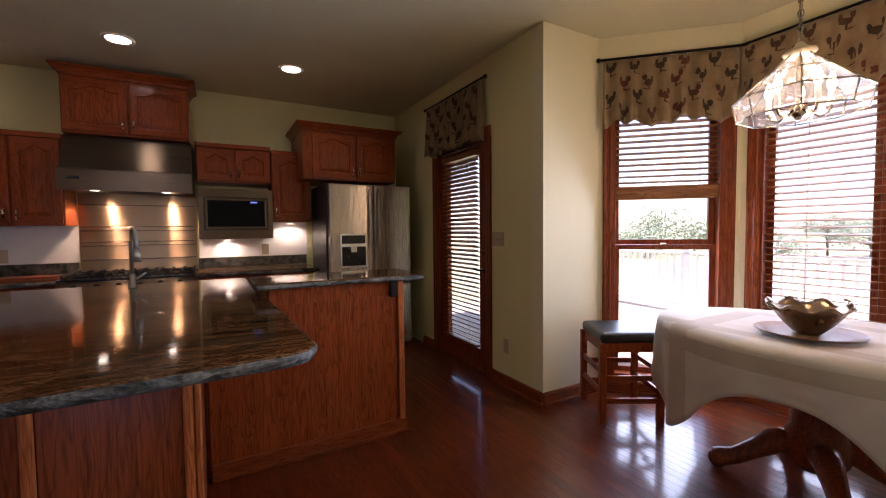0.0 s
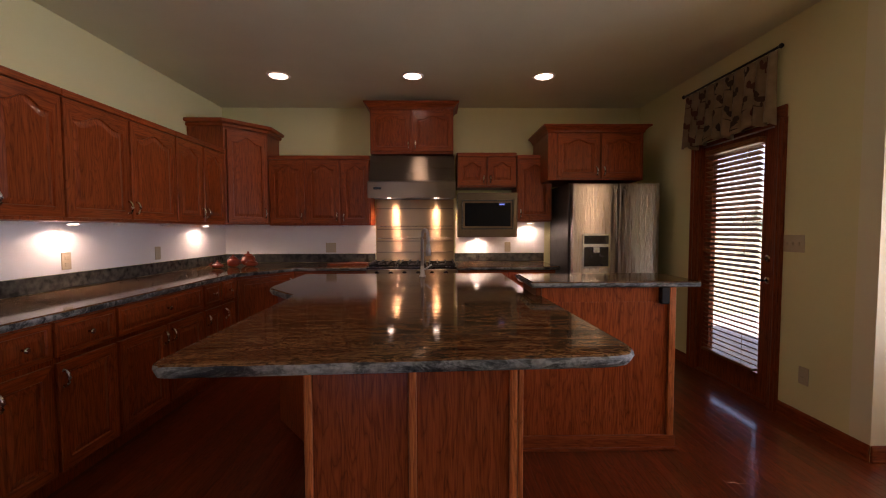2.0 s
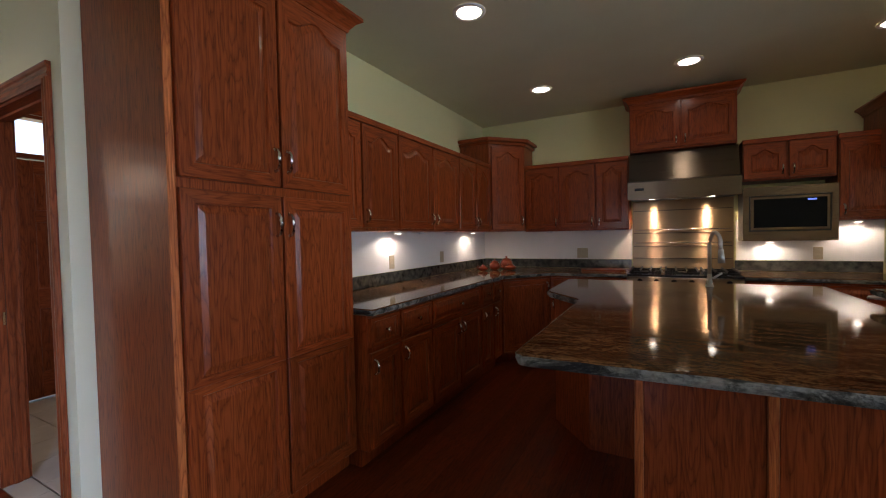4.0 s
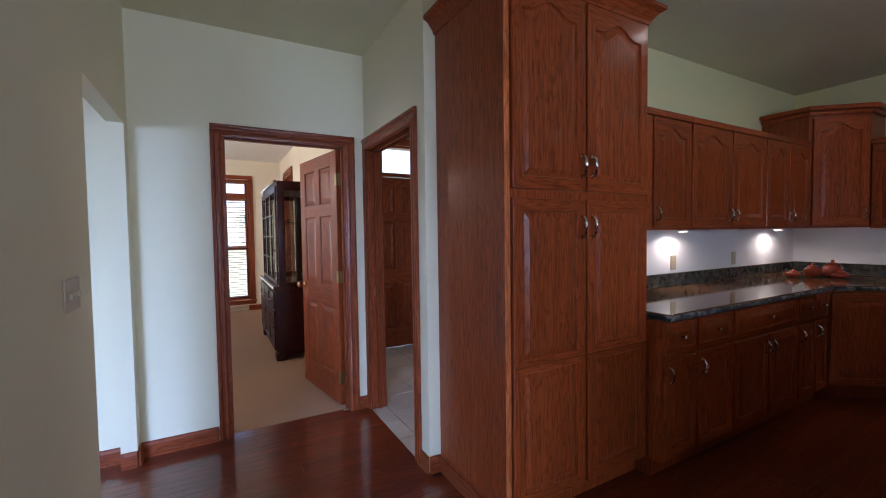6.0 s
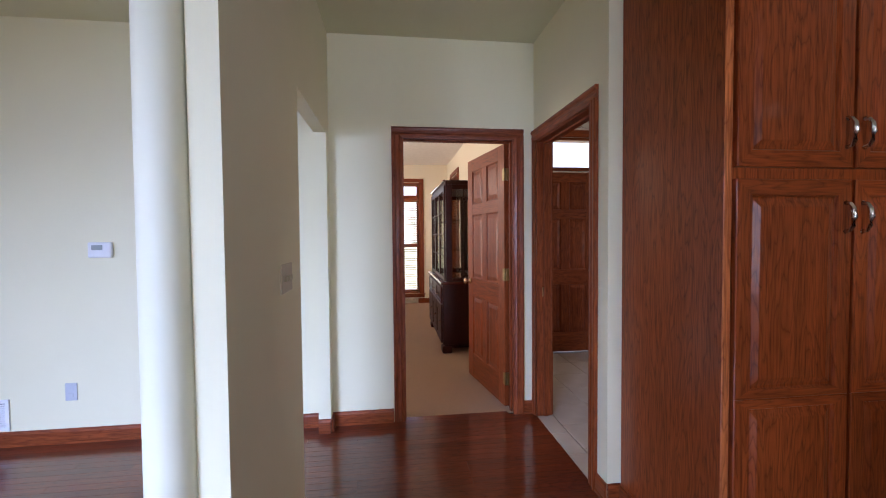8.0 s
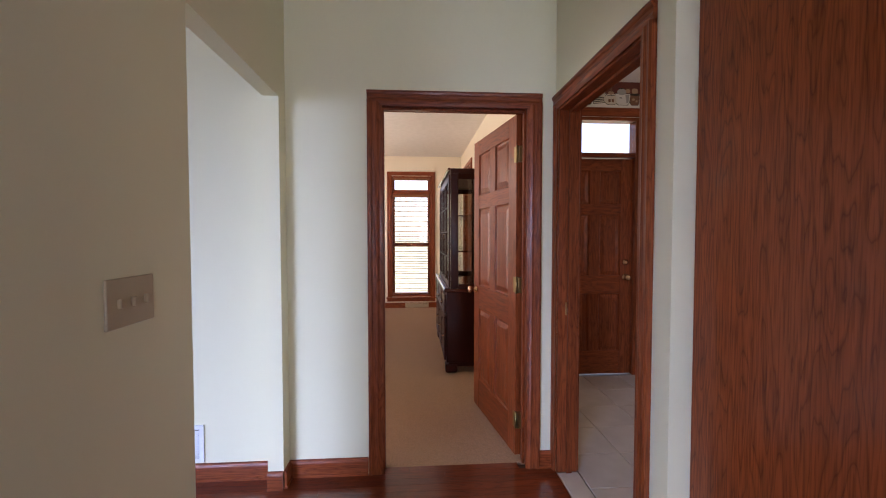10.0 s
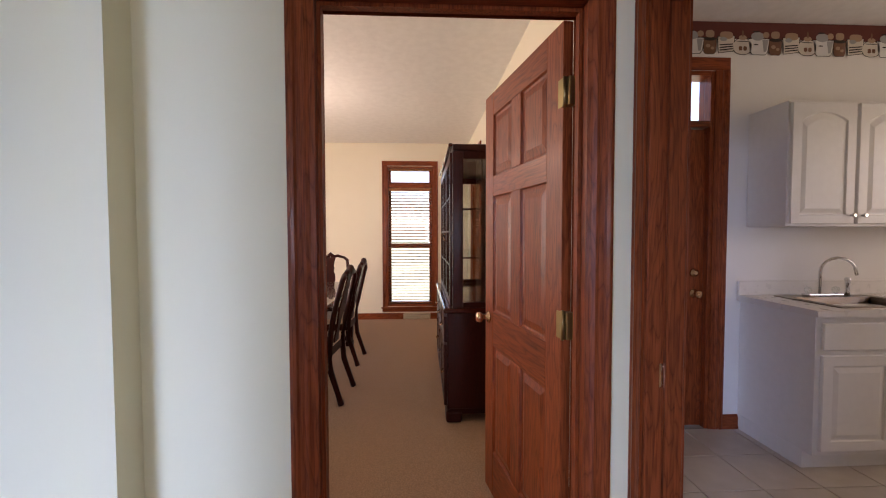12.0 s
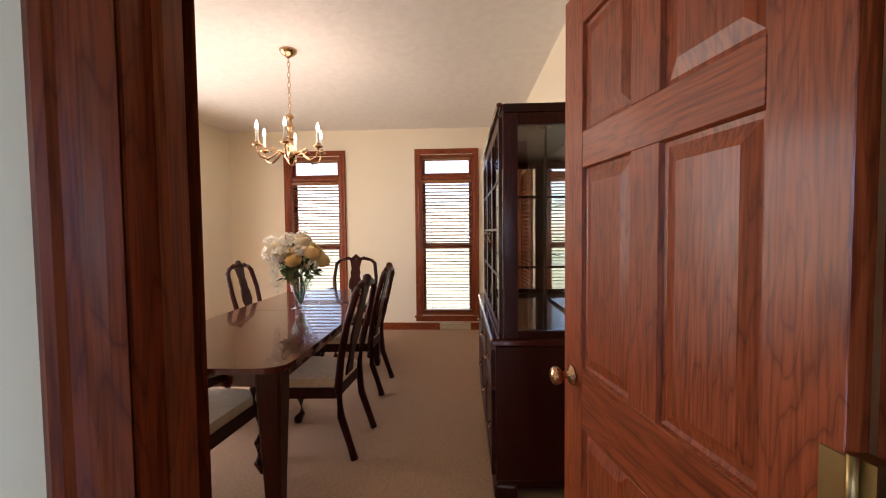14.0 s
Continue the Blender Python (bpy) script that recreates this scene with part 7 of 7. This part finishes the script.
for i in range(n3):
    x = X0 + 0.035 + i * wdr
    dr = part("glass_door", boxes(((x + 0.002, YF - 0.018, 0.82), (x + 0.042, YF - 0.001, 1.89)), ((x + wdr - 0.042, YF - 0.018, 0.82), (x + wdr - 0.002, YF - 0.001, 1.89)), ((x + 0.042, YF - 0.018, 0.82), (x + wdr - 0.042, YF - 0.001, 0.86)), ((x + 0.042, YF - 0.018, 1.83), (x + wdr - 0.042, YF - 0.001, 1.89))), M_MAHOG, cc)
    g = part("pane", boxes(((x + 0.042, YF - 0.010, 0.86), (x + wdr - 0.042, YF - 0.006, 1.83))), M_CGLASS, dr)
    g.visible_shadow = False
    for k in range(1, 4):
        part("muntin", boxes(((x + 0.042, YF - 0.017, 0.86 + k * 0.2425 - 0.006), (x + wdr - 0.042, YF - 0.011, 0.86 + k * 0.2425 + 0.006))), M_MAHOG, dr)
    part("muntin", boxes(((x + wdr / 2 - 0.006, YF - 0.0172, 0.86), (x + wdr / 2 + 0.006, YF - 0.0112, 1.83))), M_MAHOG, dr)
    part("pull", shift(tube([(0, 0, -0.03), (0, -0.02, -0.02), (0, -0.02, 0.02), (0, 0, 0.03)], 0.004), Matrix.Translation((x + (wdr - 0.022 if i < 2 else 0.022), YF - 0.018, 1.30))), M_BRASS, dr, "brass drop handle")
part("cabinet_lamp", shift(lathe([(0.045, 1.89), (0.045, 1.899)], 16), Matrix.Translation((X1 - 0.25, 0.70, 0))), M_BRASS, cc)
# registers in the carpet below the windows
grille("floor_register", "pale metal wall register below the dining window", facing(DX + 0.02, 0.16, 0.05, 90), 0.42, 0.09, 4, M_IVORY)

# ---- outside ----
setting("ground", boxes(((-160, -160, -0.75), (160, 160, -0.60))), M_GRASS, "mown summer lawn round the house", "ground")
dk = tagged(thing("deck", "weathered wooden deck outside the nook and patio door", "deck"), kind="structure")
part("frame", boxes(((0.75, -1.0, -0.60), (5.0, 6.6, -0.085))), M_DECK, dk)
bd0 = part("board", box((0, 0, 0), (0.135, 7.6, 0.03), 0.003), M_DECK, dk, "", Matrix.Translation((2.0, -1.0, -0.08)))
for i in range(-9, 22):
    if i:
        again(bd0, dk, Matrix.Translation((2.0 + 0.14 * i, -1.0, -0.08)))
rl = thing("deck_railing", "white deck railing with square balusters", "railing")
part("top_rail", box((4.85, -1.0, 0.86), (4.95, 6.5, 0.90), 0.005), M_WHITE, rl)
part("bottom_rail", box((4.87, -1.0, 0.03), (4.93, 6.5, 0.08), 0.004), M_WHITE, rl)
bal = part("baluster", box((-0.018, -0.018, 0.081), (0.018, 0.018, 0.859), 0.003), M_WHITE, rl, "", Matrix.Translation((4.90, -0.95, 0)))
for i in range(1, 62):
    again(bal, rl, Matrix.Translation((4.90, -0.95 + 0.12 * i, 0)))
ps = part("post", box((-0.05, -0.05, -0.049), (0.05, 0.05, 1.0), 0.006), M_WHITE, rl, "", Matrix.Translation((4.90, -1.02, 0)))
for y in (1.5, 4.0, 6.5):
    again(ps, rl, Matrix.Translation((4.90, y, 0)))


def tree(x, y, h, r, seed):
    rnd = random.Random(seed)
    e = thing("tree", "leafy green garden tree in summer", "tree", Matrix.Translation((x, y, -0.6)), "garden trees")
    part("trunk", tube([(0, 0, 0), (0.05, 0.03, h * 0.25), (-0.05, 0.08, h * 0.5), (0.0, 0.0, h * 0.75)], [0.05 * r, 0.042 * r, 0.03 * r, 0.012 * r], 10), M_BARK, e)
    bm = bmesh.new()
    tips = []
    for k in range(14):
        a, z0 = rnd.uniform(0, 6.28), h * rnd.uniform(0.3, 0.65)
        L = r * rnd.uniform(0.55, 1.0)
        tip = Vector((L * math.cos(a), L * math.sin(a), z0 + h * rnd.uniform(0.05, 0.3)))
        tips += [tip, tip * 0.75 + Vector((0, 0, 0.25 * z0)), Vector((tip.x * 0.5, tip.y * 0.5, h * rnd.uniform(0.7, 0.98)))]
        part("limb", tube([(0, 0, z0), tuple(tip * 0.5 + Vector((0, 0, z0 * 0.5 + 0.1))), tuple(tip)], [0.02 * r, 0.013 * r, 0.005 * r], 6), M_BARK, e)
    for tip in tips:
        for k in range(42):
            p = tip + Vector((rnd.gauss(0, r * 0.17), rnd.gauss(0, r * 0.17), rnd.gauss(0, r * 0.14)))
            q = Euler((rnd.uniform(-1.2, 1.2), rnd.uniform(-1.2, 1.2), rnd.uniform(0, 6.28))).to_matrix()
            s = rnd.uniform(0.06, 0.13) * r / 2.2
            bm.faces.new([bm.verts.new(p + q @ Vector(o) * s) for o in ((-1, 0, 0), (0, -0.5, 0.1), (1, 0, 0), (0, 0.5, 0.1))])
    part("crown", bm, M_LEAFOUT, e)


rnd = random.Random(77)
for i in range(13):
    a, d = radians(-4 + 4.6 * i + rnd.uniform(-1.5, 1.5)), rnd.uniform(20, 36)
    tree(1.0 + d * math.cos(a), 1.0 + d * math.sin(a), rnd.uniform(1.5, 2.7) * d / 26, rnd.uniform(1.2, 2.2) * d / 26, 40 + i)
for i, (x, y, h, r) in enumerate([(-75, -9, 8, 3.8), (-80, 6, 7, 3.6)]):
    tree(x, y, h, r, 60 + i)

# ---- floor pieces, last ----
ROW = 0.057
rnd = random.Random(2)
lengths = (0.62, 0.95, 1.28, 1.6)
pieces = {}
stuff_v, stuff_f = [], []


def board_data(L):
    w, g, t = ROW, 0.0004, 0.014
    c = 0.0006
    v = [(g, g, -t), (w - g, g, -t), (w - g, L - g, -t), (g, L - g, -t), (g, g, -c), (w - g, g, -c), (w - g, L - g, -c), (g, L - g, -c), (g + c, g + c, 0), (w - g - c, g + c, 0), (w - g - c, L - g - c, 0), (g + c, L - g - c, 0)]
    f = [(0, 1, 5, 4), (1, 2, 6, 5), (2, 3, 7, 6), (3, 0, 4, 7), (4, 5, 9, 8), (5, 6, 10, 9), (6, 7, 11, 10), (7, 4, 8, 11), (8, 9, 10, 11)]
    return v, f


for L in lengths:
    v, f = board_data(L)
    me = bpy.data.meshes.new("board")
    me.from_pydata(v, [], f)
    me.materials.append(M_FLOOR)
    pieces[L] = me
x = -5.598
count = 0
while x < 1.74:
    if x < -4.49:
        top = 0.90 if x > -5.55 else 0.705
    elif x < KE:
        top = 5.14
    elif x < 1.02:
        top = 2.46
    else:
        top = 2.46 - (x - 1.02) * 0.943
    y = top
    while y > -6.0:
        L = rnd.choice(lengths)
        yb = y - L
        if yb < (-6.0 if x > -5.55 else -0.04):
            yb_min = -6.0 if x > -5.55 else -0.04
            if yb < yb_min - 0.4:
                L = lengths[0]
                yb = y - L
        near = (x < -3.55 and yb + L > -0.75 and yb < 0.95) or (-0.35 < x < 1.25 and yb + L > 0.9 and yb < 2.5)
        if near and count < 300:
            ob = new("board", pieces[L])
            ob.parent = floor
            ob.location = (x, yb, 0)
            count += 1
        else:
            v, f = board_data(L)
            o = len(stuff_v)
            stuff_v += [(a + x, b + yb, c) for a, b, c in v]
            stuff_f += [tuple(i + o for i in q) for q in f]
        y = yb
        if x <= -5.55 and y < 0.0:
            break
    x += ROW
me = bpy.data.meshes.new("boards")
me.from_pydata(stuff_v, [], stuff_f)
me.materials.append(M_FLOOR)
ob = new("floor_boards", me)
ob.parent = floor
tagged(ob, "further oak floor boards", "", "", "stuff")

ts = 0.33
bm = box((0.003, 0.003, -0.011), (ts - 0.003, ts - 0.003, -0.001), 0.002)
tile_me = mesh_of(bm, "tile", M_TILE)
for i in range(8):
    for j in range(11):
        x0, y0 = -6.98 + i * ts, 1.025 + j * ts
        if x0 + ts < -4.56:
            o = new("tile", tile_me)
            o.parent = tile_base
            o.location = (x0, y0, 0)
o = None
for i in range(3):
    o = part("tile", box((-5.48 + i * 0.268, 0.905, -0.011), (-5.218 + i * 0.268, 1.02, -0.001), 0.002), M_TILE, tile_base)
part("threshold", box((-5.60, -0.045, -0.001), (-5.545, 0.722, 0.004), 0.002), M_TRIMY, door_frame_dining)
